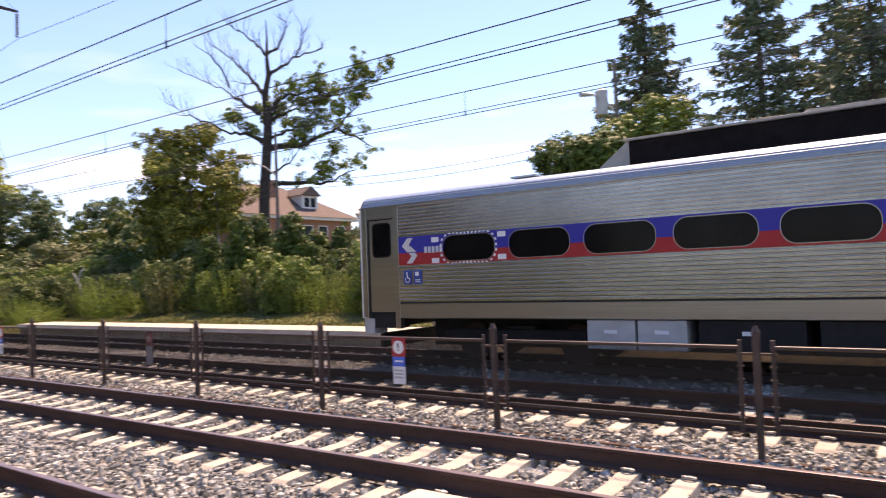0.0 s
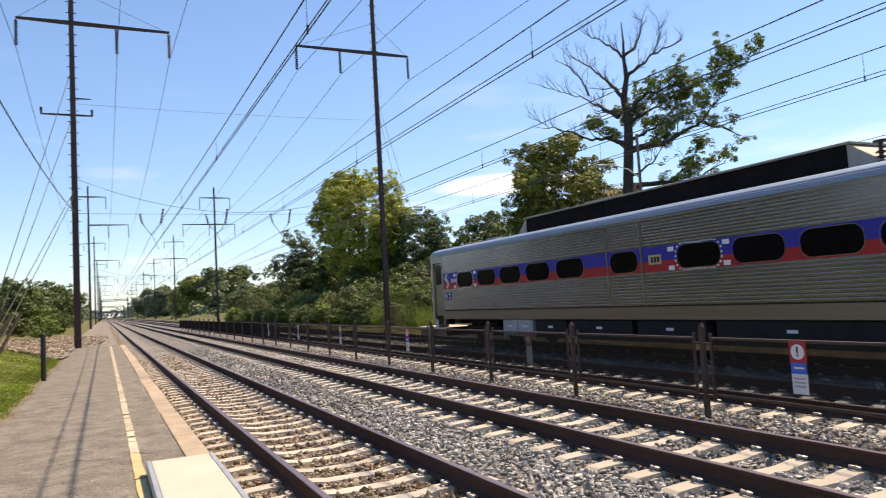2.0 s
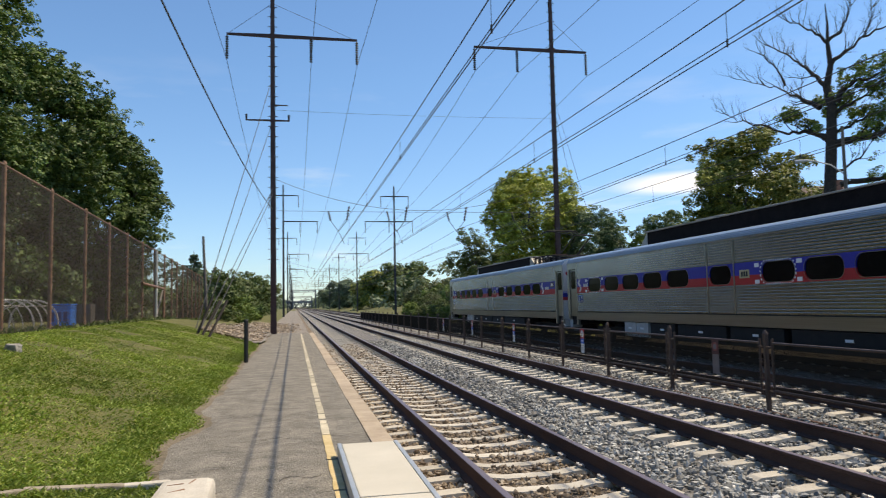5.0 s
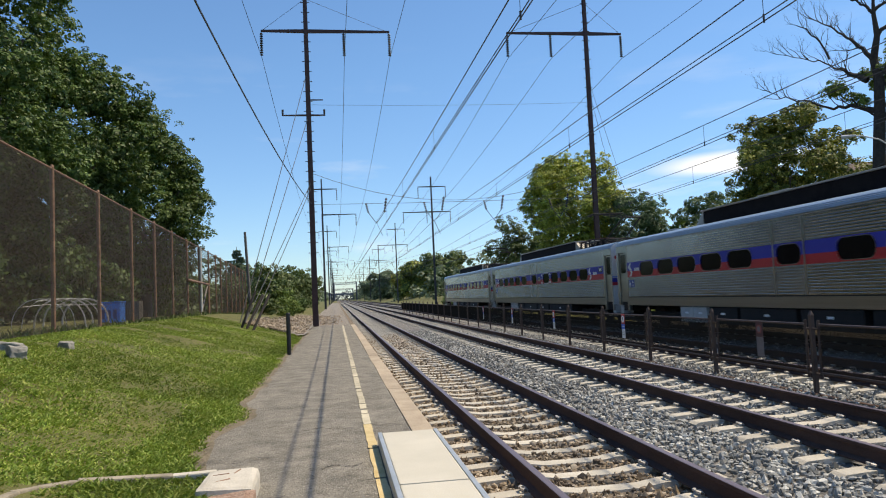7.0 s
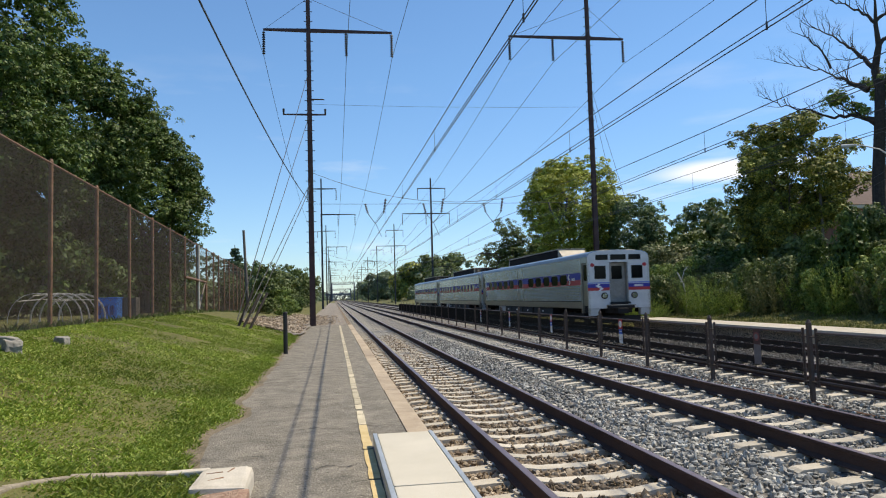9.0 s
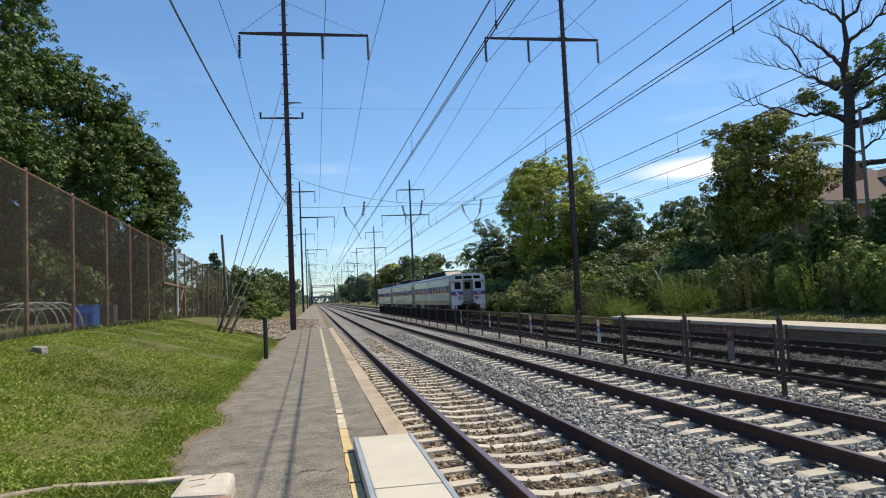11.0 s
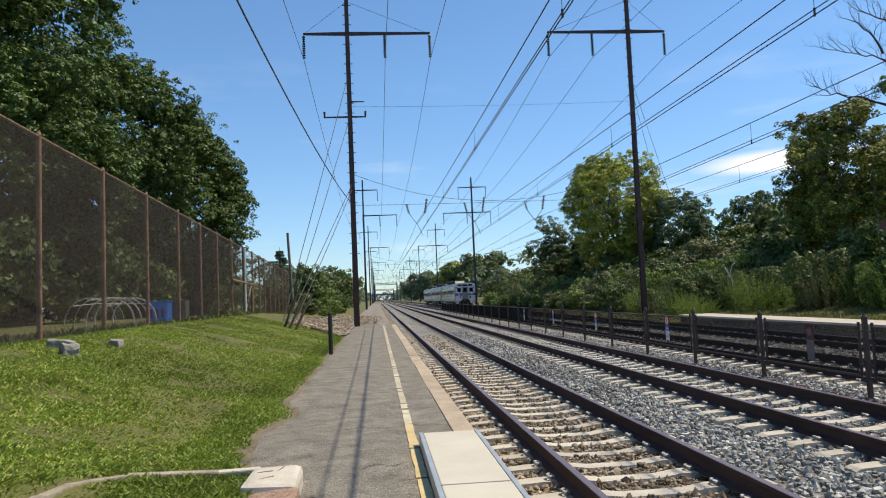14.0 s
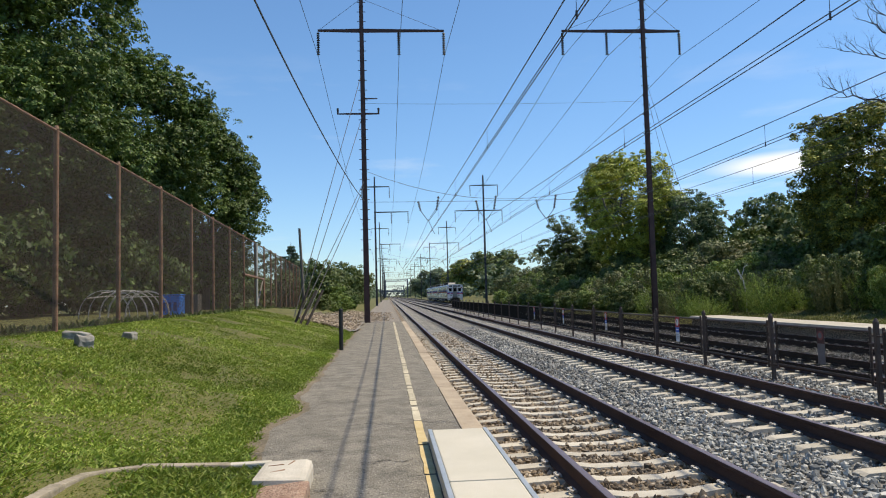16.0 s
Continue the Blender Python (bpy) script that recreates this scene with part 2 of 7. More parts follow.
M_BALLAST_BROWN = surface("ballast_bed_rusty", (0.06, 0.042, 0.026), (0.32, 0.25, 0.17), 9, 0.95, bump=1.0, grain=22, dist=0.06)
M_STONE = leafy("ballast_stone", (0.1104, 0.1127, 0.1035), (0.2530, 0.2530, 0.2334), (0.5577, 0.5462, 0.4887), 0.0)
M_STONE_BROWN = leafy("ballast_stone_rusty", (0.1166, 0.0848, 0.0530), (0.2544, 0.1908, 0.1219), (0.4664, 0.3816, 0.2756), 0.0)
M_POST = surface("brown_painted_steel", (0.05, 0.032, 0.027), (0.09, 0.062, 0.05), 4, 0.55, metal=0.1, bump=0.2, grain=50)
M_SCREEN = mesh_screen("black_netting", (0.03, 0.028, 0.023), 0.56, 0.012)
M_NETWIRE = surface("netting_wire", (0.027, 0.025, 0.021), (0.036, 0.033, 0.027), 6, 0.75, bump=0.0, spec=0.1)
M_CHAIN = mesh_screen("dark_chain_link", (0.055, 0.044, 0.035), 0.46, 0.02)
M_RUSTPOST = surface("rusty_fence_pipe", (0.11, 0.056, 0.034), (0.29, 0.165, 0.1), 5, 0.8, bump=0.3, grain=40)
M_POLE = surface("oxide_red_steel", (0.042, 0.02, 0.019), (0.085, 0.043, 0.038), 3, 0.6, metal=0.2, bump=0.2, grain=30)
# far poles take a dark blue-grey instead of the near poles' red
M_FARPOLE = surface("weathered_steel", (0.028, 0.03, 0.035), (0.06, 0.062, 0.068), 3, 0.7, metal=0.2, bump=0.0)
M_WIRE = surface("dark_wire", (0.045, 0.045, 0.05), (0.09, 0.09, 0.095), 4, 0.5, bump=0.0, spec=0.15)
M_INSUL = surface("brown_porcelain", (0.02, 0.016, 0.015), (0.04, 0.032, 0.03), 5, 0.6, bump=0.0)
# slow blotches in the colour imitate uneven reflections along the car sides
M_STEEL = surface("stainless", (0.255, 0.257, 0.235), (0.385, 0.388, 0.357), 1.1, 0.24, metal=0.97, bump=0.0, grain=9, stretch=(1, 0.22, 0.5))
M_STEEL_FLAT = surface("stainless_flat", (0.26, 0.255, 0.23), (0.375, 0.37, 0.335), 1.2, 0.3, metal=0.92, bump=0.0, grain=20, stretch=(1, 0.02, 2))
# reflected sky is painted into the roof steel as a blue base
M_ROOF = surface("roof_steel", (0.21, 0.305, 0.42), (0.3, 0.4, 0.52), 1.0, 0.45, metal=0.4, bump=0.0, grain=18, stretch=(1, 0.01, 1))
M_ROOFEND = surface("roof_end_tan", (0.38, 0.33, 0.23), (0.52, 0.46, 0.34), 2, 0.6, bump=0.1)
M_DARKBOX = surface("roof_box_black", (0.008, 0.006, 0.006), (0.018, 0.014, 0.014), 3, 0.8, bump=0.2, grain=30, spec=0.1)
M_BOXTRIM = surface("roof_box_trim", (0.3, 0.28, 0.24), (0.42, 0.4, 0.35), 3, 0.6, metal=0.3, bump=0.1)
M_STRIPE = two_band("blue_red_stripe", (0.42, 0.014, 0.016), (0.014, 0.02, 0.3), 2.46, 0.55)
M_STRIPE_END = two_band("blue_red_end_stripe", (0.45, 0.04, 0.05), (0.03, 0.035, 0.3), 2.03)
M_WHITE = surface("white_paint", (0.5, 0.52, 0.53), (0.7, 0.71, 0.71), 2, 0.4, bump=0.1, grain=30)
M_SIGNWHITE = surface("sign_white", (0.72, 0.74, 0.75), (0.82, 0.84, 0.84), 4, 0.5, bump=0.0)
M_SIGNRED = surface("sign_red", (0.36, 0.02, 0.03), (0.5, 0.04, 0.05), 4, 0.5, bump=0.0)
M_SIGNBLUE = surface("sign_blue", (0.02, 0.12, 0.55), (0.04, 0.18, 0.68), 4, 0.5, bump=0.0)
M_FADED = surface("faded_red", (0.06, 0.025, 0.022), (0.1, 0.04, 0.035), 6, 0.7, bump=0.0)
M_SIGNFADED = surface("faded_ring", (0.2, 0.05, 0.045), (0.28, 0.08, 0.07), 6, 0.7, bump=0.0)
M_NOTICE = surface("notice_blue", (0.012, 0.05, 0.22), (0.02, 0.07, 0.28), 4, 0.5, bump=0.0)
M_SIGNGREY = surface("weathered_sign_back", (0.12, 0.1, 0.1), (0.2, 0.18, 0.18), 6, 0.7, bump=0.0)
M_GLASS = surface("dark_glass", (0.003, 0.003, 0.004), (0.008, 0.008, 0.009), 1.5, 0.12, bump=0.0, spec=0.14)
M_RUBBER = surface("black_rubber", (0.012, 0.012, 0.012), (0.025, 0.025, 0.025), 6, 0.8, bump=0.1)
M_UNDER = surface("underframe_black", (0.006, 0.0055, 0.0055), (0.018, 0.016, 0.015), 4, 0.8, bump=0.2)
M_GREYBOX = surface("equipment_grey", (0.4, 0.41, 0.4), (0.52, 0.53, 0.52), 3, 0.6, bump=0.1)
# grey set low so the end door's recess looks shaded; steps share it
M_DOORGREY = surface("worn_door_grey", (0.2, 0.19, 0.17), (0.36, 0.35, 0.33), 4, 0.55, metal=0.3, bump=0.1)
M_CHROME = surface("lens_chrome", (0.6, 0.6, 0.62), (0.8, 0.8, 0.8), 6, 0.15, metal=0.9, bump=0.0)
M_BARK = surface("bark", (0.06, 0.05, 0.042), (0.15, 0.13, 0.11), 6, 0.95, bump=0.8, grain=25, dist=0.03)
M_DEADBARK = surface("dead_bark", (0.026, 0.021, 0.018), (0.062, 0.05, 0.042), 6, 0.95, bump=0.6, grain=25, dist=0.03)
M_LEAF_DARK = leafy("dark_green_leaves", (0.034, 0.068, 0.012), (0.07, 0.125, 0.022), (0.14, 0.205, 0.042))
M_LEAF_MID = leafy("green_leaves", (0.0466, 0.0754, 0.0174), (0.0933, 0.1390, 0.0348), (0.1734, 0.2086, 0.0579))
M_LEAF_YEL = leafy("yellowing_leaves", (0.15, 0.195, 0.028), (0.34, 0.385, 0.055), (0.54, 0.54, 0.09))
M_LEAF_OLIVE = leafy("olive_leaves", (0.055, 0.085, 0.015), (0.16, 0.195, 0.036), (0.45, 0.44, 0.085))
M_LEAF_BRIGHT = leafy("bright_green_leaves", (0.0792, 0.1351, 0.0224), (0.1467, 0.2253, 0.0397), (0.2703, 0.3379, 0.0792))
M_WEED = leafy("weed_leaves", (0.1, 0.175, 0.03), (0.2, 0.29, 0.056), (0.34, 0.41, 0.11), 0.3)
M_LEAF_GREY = leafy("grey_green_leaves", (0.0683, 0.0927, 0.0334), (0.1279, 0.1484, 0.0556), (0.2134, 0.2152, 0.0891))
M_LEAF_BLUE = leafy("blue_green_leaves", (0.045, 0.09, 0.034), (0.09, 0.155, 0.058), (0.17, 0.235, 0.09))
M_NEEDLE = leafy("blue_green_needles", (0.07, 0.112, 0.062), (0.118, 0.175, 0.098), (0.2, 0.26, 0.14), 0.12)
# paler, greyer leaf colour that carries the haze of distance
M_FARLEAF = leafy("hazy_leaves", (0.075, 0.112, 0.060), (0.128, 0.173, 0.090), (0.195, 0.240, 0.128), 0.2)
M_SHINGLE = surface("red_brown_shingles", (0.1, 0.07, 0.06), (0.155, 0.112, 0.096), 3, 0.9, bump=0.3, grain=14)
M_BRICK = surface("house_brick", (0.24, 0.11, 0.08), (0.34, 0.17, 0.12), 5, 0.9, bump=0.3, grain=20)
M_BLUE = surface("blue_plastic", (0.03, 0.2, 0.75), (0.05, 0.28, 0.85), 4, 0.5, bump=0.05)
M_TAN = surface("ramp_cream", (0.46, 0.43, 0.345), (0.58, 0.54, 0.445), 1.0, 0.75, bump=0.25, grain=90)
M_ALU = surface("ramp_edge_grey", (0.32, 0.36, 0.38), (0.45, 0.48, 0.5), 3, 0.5, metal=0.4, bump=0.1)
M_WOODPOLE = surface("grey_wood_pole", (0.1, 0.085, 0.07), (0.2, 0.175, 0.15), 4, 0.9, bump=0.4, grain=30, stretch=(3, 3, 0.3))
M_BLACKPOST = surface("black_post", (0.012, 0.012, 0.012), (0.03, 0.03, 0.03), 6, 0.5, bump=0.0)
M_HOOP = surface("white_hoop_pipe", (0.4, 0.38, 0.34), (0.58, 0.56, 0.5), 6, 0.6, bump=0.0)
M_ROCK = surface("pale_rock", (0.16, 0.15, 0.13), (0.36, 0.34, 0.3), 3, 0.95, bump=0.7, grain=15, dist=0.03)
M_BANK = leafy("bank_grass_blades", (0.0704, 0.0960, 0.0192), (0.1280, 0.1472, 0.0320), (0.2304, 0.2176, 0.0896), 0.25)
M_RUBBLE = surface("stony_rubble", (0.1, 0.085, 0.07), (0.36, 0.32, 0.27), 7, 0.95, bump=1.0, grain=16, dist=0.05)
M_KERB = surface("weathered_kerb", (0.2, 0.17, 0.12), (0.39, 0.335, 0.255), 4, 0.95, bump=0.6, grain=30)
# blue haze of distance is mixed into this steel colour
M_HAZE = surface("far_steel_haze", (0.075, 0.105, 0.14), (0.11, 0.145, 0.185), 1, 0.9, bump=0.0)

# ---------------------------------------------------------------- mesh helpers


def box(bm, x0, x1, y0, y1, z0, z1, bevel=0.0):
    r = bmesh.ops.create_cube(bm, size=1)
    vs = r["verts"]
    for v in vs:
        v.co = Vector((x0 + (v.co.x + 0.5) * (x1 - x0), y0 + (v.co.y + 0.5) * (y1 - y0), z0 + (v.co.z + 0.5) * (z1 - z0)))
    if bevel:
        es = list({e for v in vs for e in v.link_edges})
        bmesh.ops.bevel(bm, geom=es, offset=bevel, segments=2, affect="EDGES", profile=0.6)
    return vs


def tube(bm, p0, p1, r0, r1=None, n=8, caps=True):
    """A tapered round bar from p0 to p1."""
    r1 = r0 if r1 is None else r1
    p0, p1 = Vector(p0), Vector(p1)
    d = (p1 - p0).normalized()
    u = d.orthogonal().normalized()
    w = d.cross(u)
    a, b = [], []
    for i in range(n):
        t = 2 * math.pi * i / n
        o = u * math.cos(t) + w * math.sin(t)
        a.append(bm.verts.new(p0 + o * r0))
        b.append(bm.verts.new(p1 + o * r1))
    for i in range(n):
        bm.faces.new((a[i], a[(i + 1) % n], b[(i + 1) % n], b[i]))
    if caps:
        bm.faces.new(a[::-1])
        bm.faces.new(b)


def rope(bm, pts, r, n=5):
    """One round bar through all the points."""
    pts = [Vector(p) for p in pts]
    rings = []
    for i, p in enumerate(pts):
        d = (pts[min(i + 1, len(pts) - 1)] - pts[max(i - 1, 0)]).normalized()
        u = d.cross(Vector((0.31, 0.17, 0.93))).normalized()
        w = d.cross(u)
        rings.append([bm.verts.new(p + (u * math.cos(6.2832 * k / n) + w * math.sin(6.2832 * k / n)) * r) for k in range(n)])
    for a, b in zip(rings, rings[1:]):
        for k in range(n):
            bm.faces.new((a[k], a[(k + 1) % n], b[(k + 1) % n], b[k]))


def part(name, bm, material, parent=None, label="", smooth=False):
    me = bpy.data.meshes.new(name)
    bm.normal_update()
    bm.to_mesh(me)
    bm.free()
    if smooth:
        me.polygons.foreach_set("use_smooth", [True] * len(me.polygons))
    me.materials.append(material)
    ob = new(name, me)
    ob.parent = parent
    if label:
        tagged(ob, label)
    return ob


def slab(name, material, parent, *dims, bevel=0.0, label=""):
    bm = bmesh.new()
    box(bm, *dims, bevel=bevel)
    return part(name, bm, material, parent, label)


def thing(name, label, category, group="", at=(0, 0, 0), kind=""):
    ob = new(name)
    ob.location = at
    return tagged(ob, label, category, group, kind)


def raw_mesh(name, verts, faces_per, material, smooth=False):
    """A mesh from an array of corners, faces_per corners for each face in turn."""
    verts = np.asarray(verts, dtype=np.float32).reshape(-1, 3)
    n = len(verts) // faces_per
    me = bpy.data.meshes.new(name)
    me.vertices.add(len(verts))
    me.vertices.foreach_set("co", verts.ravel())
    me.loops.add(len(verts))
    me.loops.foreach_set("vertex_index", np.arange(len(verts), dtype=np.int32))
    me.polygons.add(n)
    me.polygons.foreach_set("loop_start", np.arange(0, len(verts), faces_per, dtype=np.int32))
    me.update(calc_edges=True)
    me.materials.append(material)
    return me


def indexed_mesh(name, verts, tris, material):
    me = bpy.data.meshes.new(name)
    me.vertices.add(len(verts))
    me.vertices.foreach_set("co", np.asarray(verts, dtype=np.float32).ravel())
    me.loops.add(tris.size)
    me.loops.foreach_set("vertex_index", np.asarray(tris, dtype=np.int32).ravel())
    me.polygons.add(len(tris))
    me.polygons.foreach_set("loop_start", np.arange(0, tris.size, 3, dtype=np.int32))
    me.polygons.foreach_set("use_smooth", np.zeros(len(tris), dtype=bool))
    me.update(calc_edges=True)
    me.materials.append(material)
    return me


def leaf_mesh(name, blobs, count, size, material, seed, flat=0.5, shell=0.35):
    """Leaves round a set of lumps (x, y, z, rx, ry, rz): small pointed blades, dense near the skin."""
    rng = np.random.default_rng(seed)
    blobs = np.array(blobs, dtype=float)
    vol = (blobs[:, 3] * blobs[:, 4] + blobs[:, 3] * blobs[:, 5] + blobs[:, 4] * blobs[:, 5])
    clumps = max(count // 34, 1)
    which = rng.choice(len(blobs), clumps, p=vol / vol.sum())
    d = rng.normal(size=(clumps, 3))
    d /= np.linalg.norm(d, axis=1)[:, None]
    rad = 1 - shell * rng.random(clumps) ** 1.6
    ph = blobs[which, :3].sum(axis=1)
    lump = 1 + 0.12 * np.sin(5 * d[:, 0] + ph) * np.cos(6 * d[:, 1] + 2 * ph) + 0.09 * np.sin(9 * d[:, 2] + 7 * d[:, 1] + ph)
    c = blobs[which, :3] + d * blobs[which, 3:] * (rad * lump)[:, None]
    pick = rng.integers(0, clumps, count)
    d = d[pick]
    # each clump is a small cushion, fuller on its outer and upper side
    e = rng.normal(size=(count, 3)) + d * 0.5 + np.array([0, 0, 0.45])
    e /= np.linalg.norm(e, axis=1)[:, None]
    wide = (0.7 + 0.6 * rng.random(clumps))[pick] * (0.55 + 0.5 * rng.random(count) ** 0.5)
    c = c[pick] + e * (wide * size * 2.9)[:, None] * np.array([1.15, 1.15, 0.8])
    nrm = d * 0.35 + e * 0.75 + rng.normal(size=(count, 3)) * 0.45 + np.array([0, 0, flat])
    nrm /= np.linalg.norm(nrm, axis=1)[:, None]
    u = np.cross(nrm, rng.normal(size=(count, 3)))
    u /= np.linalg.norm(u, axis=1)[:, None]
    v = np.cross(nrm, u)
    s = (size * (0.6 + 0.8 * rng.random(count)))[:, None]
    quad = np.stack([c - u * s, c + v * s * 0.55 - nrm * s * 0.12, c + u * s, c - v * s * 0.55 - nrm * s * 0.12], axis=1)
    return raw_mesh(name, quad, 4, material)


def lumps(rng, cx, cy, cz, rx, ry, rz, n, r0, r1, core=0.6):
    """n lumps spread over an ellipsoid's skin, to give a crown an uneven outline."""
    out = [(cx, cy, cz, rx * core, ry * core, rz * (core + 0.02))]
    for i in range(n):
        d = rng.normal(size=3)
        d /= np.linalg.norm(d)
        d[2] = d[2] * 0.9 + 0.06
        k = (0.5 if core < 0.7 else 0.66) + (0.42 if core < 0.7 else 0.2) * rng.random()
        r = (r0 + (r1 - r0) * rng.random()) * 1.05
        out.append((cx + d[0] * rx * k, cy + d[1] * ry * k, cz + d[2] * rz * k, r * 1.1, r * 1.1, r * 0.85))
    return out


def path_left(y):
    """Ragged lawn edge of the asphalt path."""
    if y < 6.5:
        return -0.98
    near = max(0.0, 8.4 - y) / 1.9
    return -1.45 - 0.12 * noise.noise((0, y * 0.3, 2)) - 0.09 * noise.noise((3, y * 1.3, 2)) + 0.3 * near * near + 0.26 * math.exp(-((y - 10.5) / 0.75) ** 2) - 0.05 * math.exp(-((y - 9.2) / 0.5) ** 2)


def ground_z(x, y):
    """Height of the ground: lawn bank on one side, wooded bank on the other."""
    if x < -0.9:
        e = path_left(y) + 0.02
        t = min(max((e - x) / 4.75, 0), 1)
        s = t * t * (3 - 2 * t) * 0.35 + t * 0.65
        fade = 1 - 0.55 * min(max((y - 40) / 25, 0), 1)
        z = 0.165 + 1.12 * s * fade
        if y < 6.5 and x < -1.0:
            z = max(z, 0.3 + 0.11 * min(1.0, (-1.0 - x) / 1.2))   # lawn corner held by the kerb
        return z
    if x > 18.6:
        t = min(max((x - 18.6) / 16, 0), 1)
        k = min(max((x - 60) / 200, 0), 1)
        return 0.17 + 2.3 * (t * t * (3 - 2 * t)) * (1 - k)
    if x > 16.6 and y > 39.2:
        return 0.05   # weedy verge past the end of the far platform
    return -0.42


# ---------------------------------------------------------------- ground and setting
TRACKS = (2.62, 6.205, 10.0, 14.25)
GAUGE_HALF = 0.7525
TIE_START = (-3.835, -3.48, -3.74, -3.61)   # where the ties of each track begin
FAR_DROP = -0.07   # the furthest track lies a little lower


def build_ground():
    xs = [-900, -400, -200, -120, -80, -60, -45, -35, -28, -22, -18, -15, -12] + [-10 + 0.45 * i for i in range(17)] + [-2.5, -2.2, -2.0, -1.85, -1.7, -1.55, -1.4, -1.25, -1.1, -0.95, 0, 4, 8, 12, 16, 16.65, 17.4, 18.55, 18.6]
    xs += [19.2 + 0.8 * i for i in range(22)] + [40, 46, 55, 70, 100, 160, 260, 500, 900]
    ys = [-300, -120, -60, -30, -20] + [-12 + 0.6 * i for i in range(140)] + [80, 95, 110, 130, 160, 200, 260, 340, 450, 600, 900, 1500, 3000]
    bm = bmesh.new()
    grid = [[bm.verts.new((x, y, ground_z(x, y) + (0.05 * noise.noise((x * 0.6, y * 0.6, 0)) if x < -2 or x > 19.5 else 0))) for y in ys] for x in xs]
    for i in range(len(xs) - 1):
        for j in range(len(ys) - 1):
            bm.faces.new((grid[i][j], grid[i + 1][j], grid[i + 1][j + 1], grid[i][j + 1]))
    ob = part("ground", bm, M_GRASS, smooth=True)
    tagged(ob, "mown green lawn and grassy banks beside the tracks", "ground", kind="structure")
    # ballast bed: one long sheet with shoulders
    bm = bmesh.new()
    prof = [(0.75, -0.42), (1.0, -0.26), (4.4, -0.26), (8.2, -0.275), (12.0, -0.26), (15.7, -0.26), (16.7, -0.42)]
    ysb = [-40, -20] + [-10 + 2.5 * i for i in range(40)] + [100, 150, 250, 400, 700, 1200]
    rows = [[bm.verts.new((x, y, z)) for x, z in prof] for y in ysb]
    for a, b in zip(rows, rows[1:]):
        for i in range(len(prof) - 1):
            bm.faces.new((a[i], a[i + 1], b[i + 1], b[i]))
    tagged(part("ballast_bed", bm, M_BALLAST), "grey crushed stone ballast under four tracks", "ballast", kind="structure")
    bm = bmesh.new()
    rows = [[bm.verts.new((x, y, z)) for x, z in ((1.02, -0.256), (3.4, -0.256))] for y in ysb]
    for a, b in zip(rows, rows[1:]):
        bm.faces.new((a[0], a[1], b[1], b[0]))
    tagged(part("rusty_ballast", bm, M_BALLAST_BROWN), "brown rust-stained ballast under the nearest track", "ballast", kind="structure")


build_ground()


def stones(name, strips, density, y0, y1, material, label, seed):
    """Loose ballast: jagged lumps of crushed stone, thinner with distance."""
    rng = np.random.default_rng(seed)
    ico = bmesh.new()
    bmesh.ops.create_icosphere(ico, subdivisions=1, radius=1)
    bv = np.array([v.co[:] for v in ico.verts])
    bf = np.array([[v.index for v in f.verts] for f in ico.faces])
    ico.free()
    pts = []
    for x0, x1, z in strips:
        n = int((x1 - x0) * (y1 - y0) * density)
        y = y0 + (y1 - y0) * rng.random(n) ** 2.0
        pts.append(np.stack([x0 + (x1 - x0) * rng.random(n), y, z - 0.024 + 0.012 * rng.normal(size=n)], axis=1))
    c = np.concatenate(pts)
    for k, xc in enumerate(TRACKS):
        ph = np.abs((c[:, 1] - TIE_START[k] + 0.3025) % 0.605 - 0.3025)
        c = c[~((np.abs(c[:, 0] - xc) < 1.27) & (ph < 0.125 - 0.03 * rng.random(len(c))))]
    n = len(c)
    s = (0.017 + 0.021 * rng.random((n, 1))) * (1 + 0.35 * rng.normal(size=(n, 3)).clip(-1, 1))
    ang = rng.random(n) * 6.283
    v = bv[None] * (1 + 0.28 * rng.normal(size=(n, len(bv), 1))) * s[:, None]
    ca, sa = np.cos(ang)[:, None], np.sin(ang)[:, None]
    v = np.stack([v[..., 0] * ca - v[..., 1] * sa, v[..., 0] * sa + v[..., 1] * ca, v[..., 2]], axis=-1) + c[:, None]
    f = bf[None] + (np.arange(n) * len(bv))[:, None, None]
    ob = new(name, indexed_mesh(name, v.reshape(-1, 3), f.reshape(-1, 3), material))
    tagged(ob, label, "ballast", kind="stuff")


def build_rail_mesh(length):
    """A flat-bottomed rail along y, its head at z = 0."""
    side = [(0.037, -0.004), (0.038, -0.036), (0.013, -0.052), (0.011, -0.155), (0.074, -0.182), (0.076, -0.198)]
    prof = [(0.030, 0.0)] + side
    loop = prof + [(-x, z) for x, z in reversed(prof)]
    bm = bmesh.new()
    a = [bm.verts.new((x, 0, z)) for x, z in loop]
    b = [bm.verts.new((x, length, z)) for x, z in loop]
    n = len(loop)
    for i in range(n):
        f = bm.faces.new((a[i], a[(i + 1) % n], b[(i + 1) % n], b[i]))
        f.material_index = 1 if i in (n - 1, 0, n - 2) else 0
    bm.faces.new(a[::-1])
    bm.faces.new(b)
    bmesh.ops.recalc_face_normals(bm, faces=bm.faces)
    me = bpy.data.meshes.new("rail")
    bm.to_mesh(me)
    bm.free()
    me.materials.append(M_RAIL)
    me.materials.append(M_RAILTOP)
    return me


